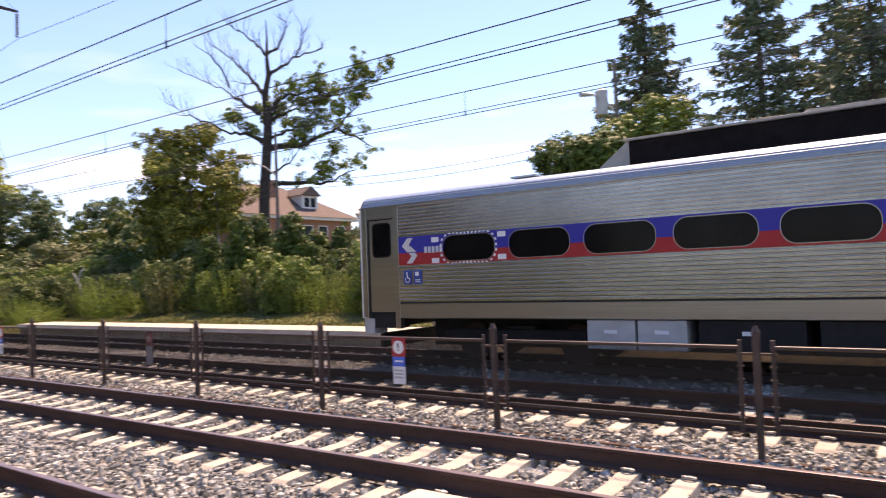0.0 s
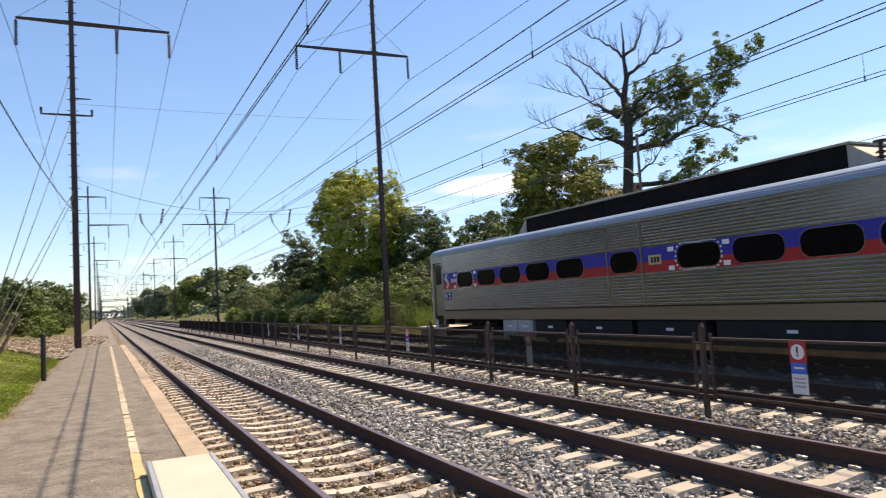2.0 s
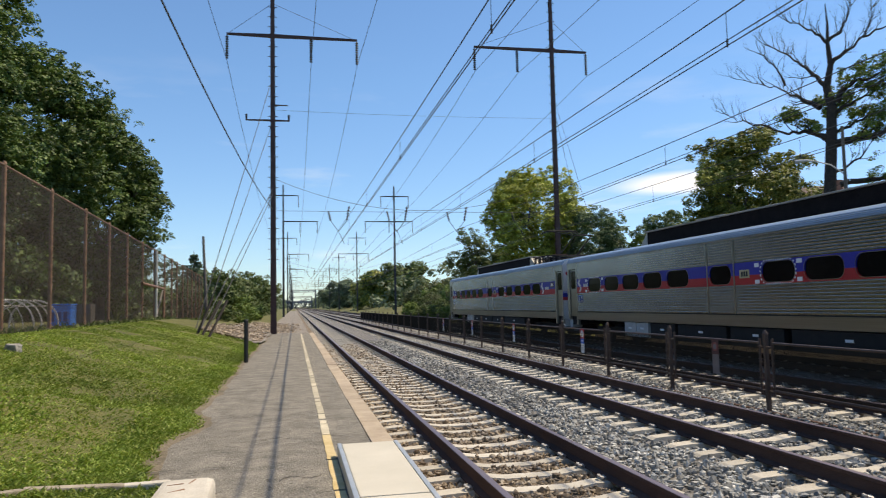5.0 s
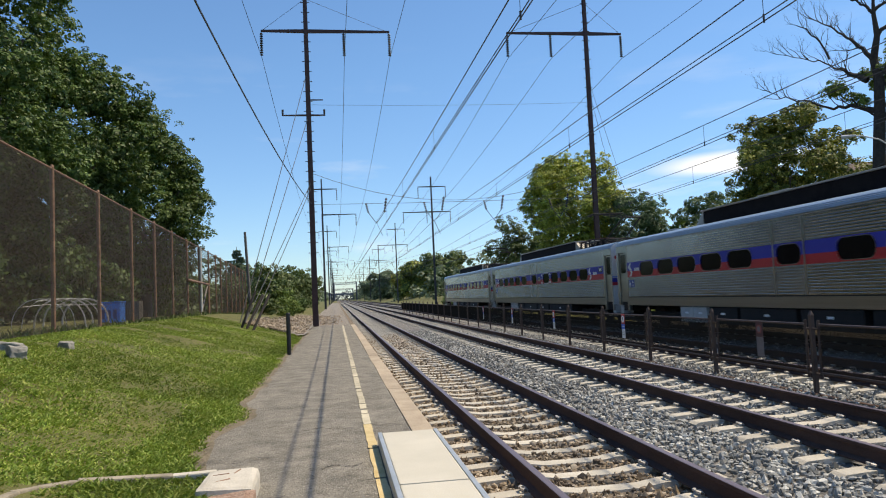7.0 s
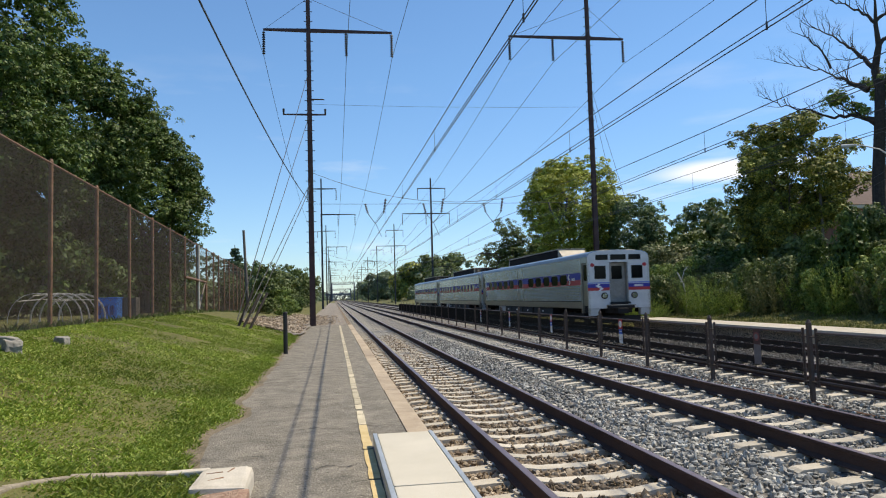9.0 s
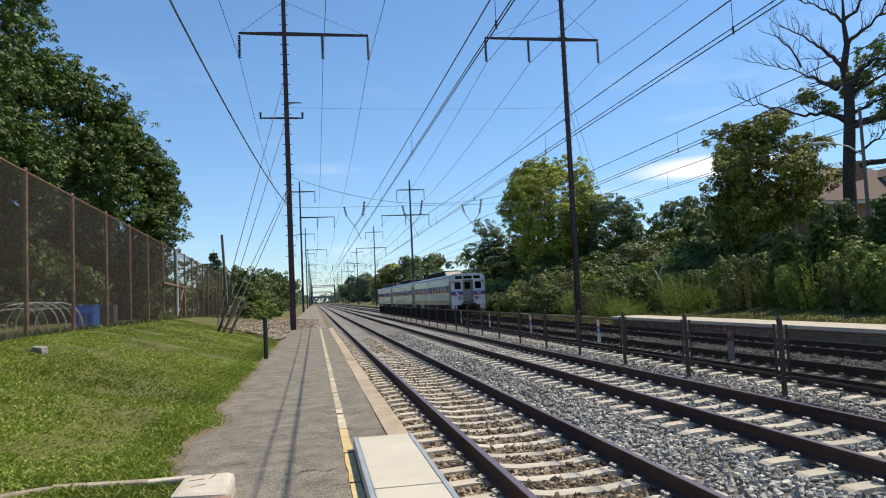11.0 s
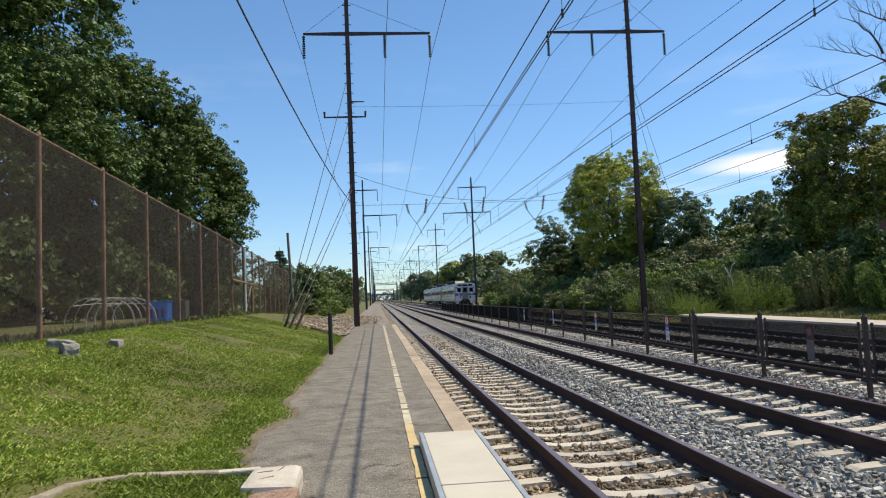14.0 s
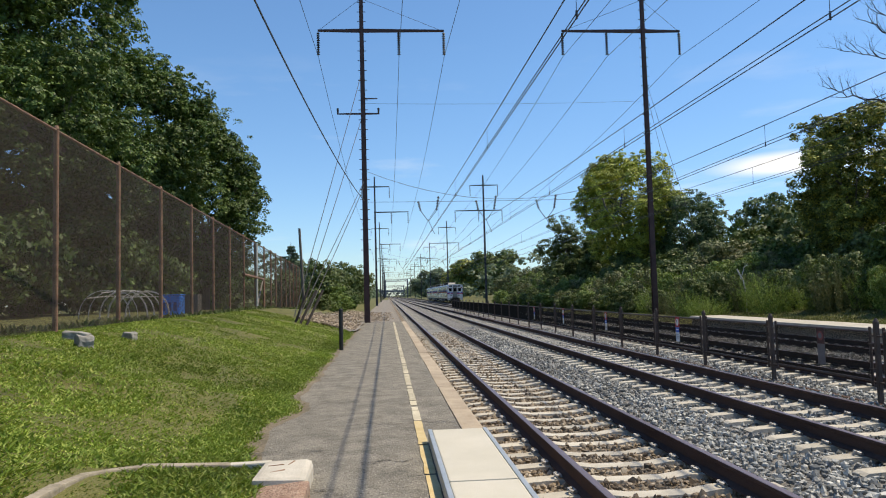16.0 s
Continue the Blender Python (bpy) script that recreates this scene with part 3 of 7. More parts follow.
def tie_verts():
    """A concrete tie across the track: dished in the middle, with rail seats and sloping ends."""
    xs = [(-1.28, -0.215), (-1.22, -0.185), (-0.95, -0.170), (-0.55, -0.170), (-0.3, -0.205), (0.3, -0.205), (0.55, -0.170), (0.95, -0.170), (1.22, -0.185), (1.28, -0.215)]
    v, f = [], []
    for x, z in xs:
        v += [(x, -0.135, -0.36), (x, -0.105, z), (x, 0.105, z), (x, 0.135, -0.36)]
    for i in range(len(xs) - 1):
        a, b = 4 * i, 4 * i + 4
        for k in range(3):
            f.append((a + k, a + k + 1, b + k + 1, b + k))
    f += [(3, 2, 1, 0), (4 * len(xs) - 4, 4 * len(xs) - 3, 4 * len(xs) - 2, 4 * len(xs) - 1)]
    return v, f


def build_tracks():
    rail_me = build_rail_mesh(1240.0)
    v, f = tie_verts()
    tie_me = bpy.data.meshes.new("tie")
    tie_me.from_pydata(v, [], f)
    bm = bmesh.new()
    bm.from_mesh(tie_me)
    bmesh.ops.recalc_face_normals(bm, faces=bm.faces)
    bm.to_mesh(tie_me)
    bm.free()
    tie_me.materials.append(M_TIE)
    clip_bm = bmesh.new()
    # one spring clip: a bent rod on each side of a rail foot
    pts = [(0, -0.05, 0), (0.03, -0.055, 0.022), (0.065, -0.03, 0.03), (0.07, 0.02, 0.03), (0.045, 0.05, 0.022), (0.02, 0.03, 0.012), (0.03, -0.005, 0.03)]
    for p, q in zip(pts, pts[1:]):
        tube(clip_bm, [v * 1.25 for v in p], [v * 1.25 for v in q], 0.016, n=5, caps=False)
    cv = np.array([q.co[:] for q in clip_bm.verts])
    clip_bm.verts.index_update()
    cf = np.array([[q.index for q in face.verts] for face in clip_bm.faces])
    cf = np.concatenate([cf[:, [0, 1, 2]], cf[:, [0, 2, 3]]])
    clip_bm.free()
    vv, ff = np.array(v), f
    for k, xc in enumerate(TRACKS):
        tr = thing("railway_track", "rusty steel rails on pale concrete ties in ballast", "track", "parallel tracks", (xc, 0, FAR_DROP if k == 3 else 0))
        for s in (-1, 1):
            r = new("rail", rail_me)
            r.parent = tr
            r.location = (s * GAUGE_HALF, -40, 0)
        rng = np.random.default_rng(40 + k)
        near = 120 if k < 2 else 100
        y = TIE_START[k]
        for i in range(near):
            t = new("tie", tie_me)
            t.parent = tr
            t.location = (0.015 * rng.normal(), y, -0.028 + 0.005 * rng.normal())
            t.rotation_euler = (0, 0, 0.008 * rng.normal())
            y += 0.605
        # the ties further on, in one piece
        n = int((420 - y) / 0.605)
        off = np.arange(n) * 0.605 + y
        av = (vv[None] + np.stack([np.zeros(n), off, np.full(n, -0.028)], axis=1)[:, None]).reshape(-1, 3)
        tri = []
        for face in ff:
            tri += [(face[0], face[1], face[2]), (face[0], face[2], face[3])]
        tri = np.array(tri)
        at = (tri[None] + (np.arange(n) * len(vv))[:, None, None]).reshape(-1, 3)
        far = new("far_tie_rest", indexed_mesh("far_tie_rest", av, at, M_TIE))
        far.parent = tr
        tagged(far, kind="stuff")
        m = 90
        cvs, cfs, base = [], [], 0
        for i in range(m):
            yy = TIE_START[k] + 0.605 * i
            for s in (-1, 1):
                for e in (-1, 1):
                    w = cv.copy()
                    w[:, 0] *= e
                    w[:, 1] *= e
                    w += (s * GAUGE_HALF + e * 0.07, yy, -0.191)
                    cvs.append(w)
                    cfs.append(cf + base)
                    base += len(cv)
        clips = new("rail_clip_rest", indexed_mesh("rail_clip_rest", np.concatenate(cvs), np.concatenate(cfs), M_CLIP))
        clips.parent = tr
        tagged(clips, "bent steel spring clips", kind="stuff")


build_tracks()
stones("ballast_stones", [(3.45, 4.75, -0.215), (4.75, 5.35, -0.225), (5.5, 6.9, -0.23), (7.0, 9.15, -0.225)], 235, -2.0, 40.0, M_STONE, "loose grey crushed stones between the tracks", 5)
stones("ballast_stones", [(9.3, 10.7, -0.235), (10.8, 13.2, -0.225)], 50, 2.0, 26.0, M_STONE, "loose grey crushed stones beyond the fence", 7)
stones("rusty_ballast_stones", [(1.02, 1.8, -0.215), (1.92, 3.32, -0.225)], 260, 2.5, 38.0, M_STONE_BROWN, "brown rust-stained crushed stones under the nearest track", 6)


def build_platform():
    bm = bmesh.new()
    ys = [-14 + 0.3 * i for i in range(194)]
    rng = random.Random(3)
    rows = []
    for y in ys:
        left = path_left(y)
        rows.append([bm.verts.new(p) for p in ((left, y, -0.1), (left, y, 0.185), (-0.4, y, 0.205), (0.81, y, 0.2), (0.81, y, -0.42))])
    for a, b in zip(rows, rows[1:]):
        for i in range(4):
            bm.faces.new((a[i], a[i + 1], b[i + 1], b[i]))
    bm.faces.new([v for v in rows[-1]])
    tagged(part("platform", bm, M_ASPHALT), "worn grey asphalt platform path beside the track", "platform", kind="structure")
    # worn earth along the lawn edge
    bm = bmesh.new()
    ysd = [6.4 + 0.25 * i for i in range(142)]
    rows = []
    for y in ysd:
        e = path_left(y)
        w = max(0.03, 0.08 + 0.16 * noise.noise((5, y * 0.7, 1)) + 0.05 * noise.noise((8, y * 2.5, 1)))
        rows.append([bm.verts.new((x, y, max(ground_z(x, y) + 0.012, 0.19))) for x in (e - w - 0.05, e - w * 0.5, e + 0.06 + 0.06 * noise.noise((2, y * 3, 0)))])
    for p, q in zip(rows, rows[1:]):
        for i in range(2):
            bm.faces.new((p[i], p[i + 1], q[i + 1], q[i]))
    tagged(part("worn_earth", bm, M_EARTH), "bare brown earth between the lawn and the path", "earth", kind="structure")
    strip = thing("platform_edge", "tan concrete edge stones along the asphalt platform", "platform edge", kind="structure")
    y = -12.0
    while y < 44:
        n = 2.44
        ob = slab("edge_stone", M_COPING, strip, 0.815, 1.07, y + 0.006, min(y + n, 44) - 0.006, -0.40, 0.206, bevel=0.012)
        ob.location.z = rng.uniform(-0.006, 0.006)
        ob.location.x = rng.uniform(-0.008, 0.008)
        y += n
    # worn yellow warning line in short lengths
    line = thing("warning_line", "worn yellow warning line painted on the asphalt", "painted line", kind="structure")
    y = 1.5
    while y < 43:
        n = rng.uniform(0.9, 1.6) if y < 8 else rng.uniform(0.25, 0.8)
        bm = bmesh.new()
        m = 6
        a = [[bm.verts.new((x + rng.uniform(-0.008, 0.008), y + n * j / m, 0.2115)) for x in (0.285, 0.38)] for j in range(m + 1)]
        for p, q in zip(a, a[1:]):
            bm.faces.new((p[0], p[1], q[1], q[0]))
        part("line_segment", bm, M_YELLOW if y < 9 else M_FADEDLINE, line)
        y += n + rng.choice((0.03, 0.05, 0.09) if y < 8 else (0.03, 0.06, 0.14))
    # cracks and patches
    for k, (yc, x0, x1) in enumerate(((9.0, -0.45, 0.8), (13.4, 0.42, 0.8), (6.1, -1.2, -0.45), (17.0, -1.2, 0.2), (11.1, -1.3, -0.6), (7.6, -1.5, -0.7), (14.2, -1.25, -0.5), (21.0, -1.2, 0.75), (26.0, -1.2, 0.75), (7.0, -0.3, 0.2), (33.0, -1.2, 0.75))):
        bm = bmesh.new()
        n = 34
        w = [0.004 + 0.014 * rng.random() ** 2 for _ in range(n + 1)]
        zig = [yc + 0.03 * rng.uniform(-1, 1) + 0.05 * math.sin(i * 0.31 + k) + 0.1 * noise.noise((k, i * 0.25, 0)) for i in range(n + 1)]
        top = [bm.verts.new((x0 + (x1 - x0) * i / n, zig[i] + w[i], 0.2095)) for i in range(n + 1)]
        bot = [bm.verts.new((x0 + (x1 - x0) * i / n, zig[i] - w[i], 0.2095)) for i in range(n + 1)]
        for i in range(n):
            bm.faces.new((bot[i], bot[i + 1], top[i + 1], top[i]))
        tagged(part("asphalt_crack", bm, M_CRACK), "dark jagged crack across the asphalt path", "crack", "cracks in the path", kind="structure")
    for k in range(14):
        yc, xc, ang = rng.uniform(5, 26), rng.uniform(-1.15, 0.2), rng.choice((0.0, 0.15, -0.2, 1.4, 1.7)) + rng.uniform(-0.2, 0.2)
        L0, n = rng.uniform(0.15, 0.5), 14
        bm = bmesh.new()
        rows = []
        for i in range(n + 1):
            f = i / n - 0.5
            off = 0.05 * noise.noise((k, i * 0.4, 3)) + rng.uniform(-0.012, 0.012)
            cx, cy = xc + f * L0 * math.cos(ang) - off * math.sin(ang), yc + f * L0 * math.sin(ang) + off * math.cos(ang)
            w = 0.002 + 0.005 * rng.random() ** 2
            rows.append((bm.verts.new((cx + w * math.sin(ang), cy - w * math.cos(ang), 0.2095)), bm.verts.new((cx - w * math.sin(ang), cy + w * math.cos(ang), 0.2095))))
        for p, q in zip(rows, rows[1:]):
            bm.faces.new((p[0], q[0], q[1], p[1]))
        tagged(part("asphalt_crack", bm, M_CRACK), "short dark crack in the asphalt path", "crack", "cracks in the path", kind="structure")
    # far platform across the tracks
    far = thing("far_platform", "pale concrete platform across the tracks", "platform", kind="structure")
    slab("platform_top", M_CONC, far, 16.75, 18.58, -14, 39, 0.02, 0.2, bevel=0.015)
    slab("platform_face", M_COPING, far, 16.85, 18.5, -14, 39, -0.6, 0.02)


build_platform()
tagged(slab("gravel_verge", M_RUBBLE, None, -3.4, 0.75, 44.05, 300, -0.4, 0.2), "stony grey-brown ground beyond the end of the platform", "ground", kind="structure")


def build_rubble():
    """Stony patch between the lawn's end, the pole and the bushes."""
    bm = bmesh.new()
    rows = []
    for i in range(60):
        y = 32.5 + 0.5 * i
        wide = 2.7 * min(1.0, (y - 32.3) / 4.0) + 0.35 * noise.noise((1.0, y * 0.6, 0.0))
        e = path_left(min(y, 43)) + 0.05
        rows.append([bm.verts.new((e - max(wide, 0.05) * f, y, max(ground_z(e - max(wide, 0.05) * f, y), 0.19) + 0.07 + 0.03 * noise.noise((f * 4, y * 2, 1)))) for f in (0, 0.2, 0.4, 0.6, 0.8, 1.0)])
        rows[-1][-1].co.z -= 0.1
    for p, q in zip(rows, rows[1:]):
        for i in range(5):
            bm.faces.new((p[i], p[i + 1], q[i + 1], q[i]))
    tagged(part("rubble_patch", bm, M_RUBBLE, smooth=True), "bare stony grey-brown ground near the pole", "ground", kind="structure")
    rng = np.random.default_rng(15)
    ico = bmesh.new()
    bmesh.ops.create_icosphere(ico, subdivisions=1, radius=1)
    bv = np.array([v.co[:] for v in ico.verts])
    bf = np.array([[v.index for v in f.verts] for f in ico.faces])
    ico.free()
    n = 2600
    y = 33.5 + 36 * rng.random(n) ** 1.4
    x = -1.5 - 2.7 * rng.random(n)
    x = np.where(y > 45, x + 2.0 * rng.random(n), x)
    z = np.array([max(ground_z(a, b), 0.19) + 0.09 if a < -1.3 else 0.21 for a, b in zip(x, y)])
    r = (0.03 + 0.06 * rng.random((n, 1)) ** 2)
    v = bv[None] * (1 + 0.25 * rng.normal(size=(n, len(bv), 1))) * r[:, None] * np.array([1, 1, 0.7]) + np.stack([x, y, z], axis=1)[:, None]
    f = bf[None] + (np.arange(n) * len(bv))[:, None, None]
    tagged(new("rubble_stones", indexed_mesh("rubble_stones", v.reshape(-1, 3), f.reshape(-1, 3), M_STONE_BROWN)), "loose brown-grey stones beyond the platform end", "stones", kind="stuff")


build_rubble()


def build_ramp():
    r = thing("boarding_ramp", "cream boarding plate with grey metal edges on the platform edge", "boarding plate", at=(-0.065, 0, 0))
    y = 1.45
    for i in range(3):
        n = 2.15 if i == 2 else 2.1
        slab("plate", M_TAN, r, 0.50, 1.04, y + 0.01, y + n - 0.01, 0.23, 0.335, bevel=0.012)
        y += n + 0.006
    slab("side_rail", M_ALU, r, 0.455, 0.497, 1.45, y, 0.215, 0.338, bevel=0.006)
    slab("side_rail", M_ALU, r, 1.043, 1.085, 1.45, y, 0.1, 0.338, bevel=0.006)
    slab("base", M_ALU, r, 0.47, 1.03, 1.5, y - 0.05, 0.212, 0.229)


build_ramp()


def build_kerb():
    k = thing("kerb_block", "broken pale concrete kerb end with exposed red aggregate", "kerb")
    bm = bmesh.new()
    box(bm, -1.11, -0.68, 5.88, 6.56, 0.0, 0.36, bevel=0.05)
    for v in bm.verts:
        v.co += Vector(noise.noise_vector(v.co * 5)) * 0.03
        v.co.x += (6.35 - v.co.y) * 0.02
    part("kerb_end", bm, M_CONC, k)
    for x, y, ang in ((-0.98, 6.33, 0.2), (-0.86, 6.4, 1.3), (-0.94, 6.12, 0.6)):
        bm = bmesh.new()
        d = Vector((math.cos(ang), math.sin(ang), 0)) * 0.065
        tube(bm, Vector((x, y, 0.360)) - d, Vector((x, y, 0.364)) + d, 0.009, n=6)
        part("rebar", bm, M_RUSTPOST, k, "rusty reinforcing bar laid bare")
    bm = bmesh.new()
    box(bm, -1.10, -0.66, 4.3, 5.95, -0.05, 0.325, bevel=0.06)
    for v in bm.verts:
        v.co += Vector(noise.noise_vector(v.co * 6)) * 0.04
    part("worn_face", bm, surface("exposed_aggregate", (0.22, 0.12, 0.08), (0.42, 0.3, 0.22), 12, 0.95, bump=0.9, grain=40, dist=0.03), k, "red-brown exposed aggregate")
    kr = thing("lawn_kerb", "low weathered concrete kerb curving through the lawn", "kerb", kind="structure")
    pts = [(-1.05, 6.53, 0.32), (-1.4, 6.49, 0.32), (-2.08, 6.29, 0.38), (-2.27, 6.06, 0.41), (-2.35, 5.8, 0.44), (-2.36, 5.4, 0.47), (-2.36, 4.9, 0.48), (-2.35, 4.3, 0.48)]
    for i, (p, q) in enumerate(zip(pts, pts[1:])):
        d = Vector((q[0] - p[0], q[1] - p[1], 0))
        L = d.length
        bm = bmesh.new()
        box(bm, -0.004, L + 0.004, -0.05 - 0.003 * (i % 2), 0.05 + 0.003 * (i % 2), -0.25, 0.045 + 0.003 * (i % 2), bevel=0.015)
        for v in bm.verts:
            v.co += Vector(noise.noise_vector(v.co * 4 + Vector((i, 0, 0)))) * 0.012
        z0, z1 = p[2], q[2]
        ob = part("kerb_stone", bm, M_CONC if i == 0 else M_KERB, kr)
        ob.matrix_local = pose(p[0], p[1], z0, 0, -math.degrees(math.atan2(z1 - z0, L)), math.degrees(math.atan2(d.y, d.x)))


build_kerb()


def build_crossing_slab():
    tagged(slab("cable_trough_lid", M_CONC, None, 4.55, 5.2, 2.6, 3.95, -0.24, -0.12, bevel=0.02), "pale concrete trough lid lying in the ballast", "lid")


build_crossing_slab()

# ---------------------------------------------------------------- fence between the tracks
FENCE_X = 8.12


def build_track_fence():
    y0, n, step = -11.6, 31, 3.30
    rng = random.Random(9)
    f = thing("track_fence", "dark brown steel fence with black netting between the tracks", "fence", at=(FENCE_X, 0, -0.07))
    pbm = bmesh.new()
    box(pbm, -0.035, 0.035, -0.035, 0.035, -0.6, 1.16, bevel=0.006)
    tube(pbm, (0, 0, 1.16), (0, 0, 1.19), 0.05, 0.05, 10)
    tube(pbm, (0, 0, 1.19), (0, 0, 1.25), 0.046, 0.018, 10)
    for z in (0.18, 0.95):
        box(pbm, -0.02, 0.02, -0.2, 0.2, z - 0.012, z + 0.012)
    p0 = part("post", pbm, M_POST, f)
    half = step / 2 - 0.17
    fb = bmesh.new()
    for z in (0.2, 1.02):
        tube(fb, (0, -half, z), (0, half, z), 0.021, n=8)
    for y in (-half, half):
        tube(fb, (0, y, 0.1), (0, y, 1.1), 0.024, n=8)
        for i in range(6):
            box(fb, -0.03, 0.03, y - 0.035, y + 0.035, 0.25 + 0.14 * i, 0.262 + 0.14 * i)
    panel0 = part("panel_frame", fb, M_POST, f)
    nb = bmesh.new()
    vs = [nb.verts.new((0.004, y, z)) for y, z in ((-half, 0.2), (half, 0.2), (half, 1.02), (-half, 1.02))]
    nb.faces.new(vs)
    # the upright wires have depth: the netting closes up when seen along the fence
    for i in range(int(2 * half / 0.012)):
        y = -half + 0.006 + 0.012 * i
        w = nb.faces.new([nb.verts.new(q) for q in ((0.002, y, 0.2), (0.0042, y, 0.2), (0.0042, y, 1.02), (0.002, y, 1.02))])
        w.material_index = 1
    net0 = part("netting", nb, M_SCREEN, f)
    net0.data.materials.append(M_NETWIRE)
    wb = bmesh.new()
    tube(wb, (-0.05, -step / 2, -0.17), (-0.05, step / 2, -0.17), 0.022, n=6)
    wire0 = part("ground_pipe", wb, M_RUSTPOST, f)
    for i in range(n):
        y = y0 + step * i
        for src, yy in ((p0, y), (panel0, y + step / 2), (net0, y + step / 2), (wire0, y + step / 2)):
            ob = src if i == 0 else new(src.name.split(".")[0], src.data)
            ob.parent = f
            ob.location = (0.0, yy, 0)
            if src is p0:
                ob.rotation_euler = (rng.uniform(-0.012, 0.012), rng.uniform(-0.012, 0.012), 0)


build_track_fence()


def warning_sign(y, front, label):
    s = thing("warning_sign", label, "sign", "signs on the track fence", (FENCE_X - 0.045, y, -0.12))
    w = 0.115
    if front:
        slab("plate", M_SIGNWHITE, s, -0.006, 0, -w, w, 0.40, 0.66)
        slab("blue_band", M_SIGNBLUE, s, -0.010, -0.0065, -w, w, 0.66, 0.80)
        slab("red_panel", M_SIGNRED, s, -0.008, 0, -w - 0.01, w + 0.01, 0.80, 1.08)
        bm = bmesh.new()
        tube(bm, (-0.008, 0, 0.94), (-0.013, 0, 0.94), 0.098, n=24)
        part("white_disc", bm, M_SIGNWHITE, s)
        slab("exclamation_bar", M_UNDER, s, -0.018, -0.0135, -0.012, 0.012, 0.925, 1.005)
        slab("exclamation_dot", M_UNDER, s, -0.018, -0.0135, -0.012, 0.012, 0.885, 0.908)
        for z in (0.735, 0.6, 0.55, 0.5):
            slab("text_bar", M_SIGNWHITE if z > 0.7 else M_GREYBOX, s, -0.0135, -0.0105 if z > 0.7 else -0.0065, -w + 0.03, w - (0.05 if z > 0.7 else 0.03), z - 0.012, z + 0.012)
    else:
        slab("back_plate", M_SIGNGREY, s, -0.004, 0.0, -w, w, 0.40, 1.08)
        slab("red_back", M_FADED, s, -0.009, -0.0045, -w, w, 0.78, 1.08)
        bm = bmesh.new()
        tube(bm, (-0.009, 0, 0.93), (-0.014, 0, 0.93), 0.085, n=24)
        part("ring", bm, M_SIGNFADED, s)
        bm = bmesh.new()
        tube(bm, (-0.014, 0, 0.93), (-0.017, 0, 0.93), 0.055, n=24)
        part("ring_centre", bm, M_SIGNGREY, s)


warning_sign(6.53, True, "red, blue and white warning sign on the netting")
warning_sign(13.0, False, "faded grey warning sign with a red ring on the netting")
for sign_y in (19.68, 26.3, 32.8, 39.4):
    warning_sign(sign_y, True, "red, blue and white warning sign on the netting")

# ---------------------------------------------------------------- train
BODY, PITCH, HALF = 25.75, 26.25, 1.65
S_WIN = [(2.5, 1.33), (4.18, 1.36), (5.85, 1.39), (7.57, 1.4), (9.32, 1.41), (11.95, 1.12), (14.5, 1.35), (16.2, 1.35), (17.9, 1.35), (19.55, 1.35), (21.15, 1.35)]


def rounded_loop(s0, s1, z0, z1, r, n=6):
    """Corners (s, z) of a rounded rectangle, anticlockwise from its lower right corner."""
    out = []
    for cs, cz, a0 in ((s1 - r, z0 + r, -90), (s1 - r, z1 - r, 0), (s0 + r, z1 - r, 90), (s0 + r, z0 + r, 180)):
        for i in range(n + 1):
            a = radians(a0 + 90 * i / n)
            out.append((cs + r * math.cos(a), cz + r * math.sin(a)))
    return out


def extrude_profile(bm, prof, s0, s1, side):
    """Strips along the car: prof is (x, z) from the bottom up; s runs back from the front end."""
    a = [bm.verts.new((side * x, -s0, z)) for x, z in prof]
    b = [bm.verts.new((side * x, -s1, z)) for x, z in prof]
    for i in range(len(prof) - 1):
        bm.faces.new((a[i], a[i + 1], b[i + 1], b[i]))


def flutes(z0, z1, pitch, depth):
    out, z = [], z0
    while z < z1 - 0.001:
        out += [(HALF, z), (HALF, z + pitch * 0.55), (HALF - depth, z + pitch * 0.7), (HALF - depth, z + pitch * 0.85)]
        z += pitch
    out.append((HALF, z1))
    return out


def chevrons(car, side, s, z, scale, x):
    """The white two-arrow mark."""
    upper = [(0.10, 0.30), (-0.07, 0.30), (-0.23, 0.12), (-0.08, -0.03), (0.19, -0.03), (0.06, 0.09), (-0.03, 0.13)]
    lower = [(-0.10, -0.30), (0.07, -0.30), (0.23, -0.12), (0.15, -0.05), (-0.03, -0.05), (0.05, -0.13)]
    for pts in (upper, lower):
        bm = bmesh.new()
        ds = dz = 0.0
        vs = [bm.verts.new((side * x, -(s + (p + ds) * scale), z + (q + dz) * scale)) for p, q in pts]
        bm.faces.new(vs)
        r = bmesh.ops.extrude_face_region(bm, geom=bm.faces[:])
        for v in r["geom"]:
            if isinstance(v, bmesh.types.BMVert):
                v.co.x += side * 0.003
        part("emblem", bm, M_WHITE, car, "white two-arrow emblem")


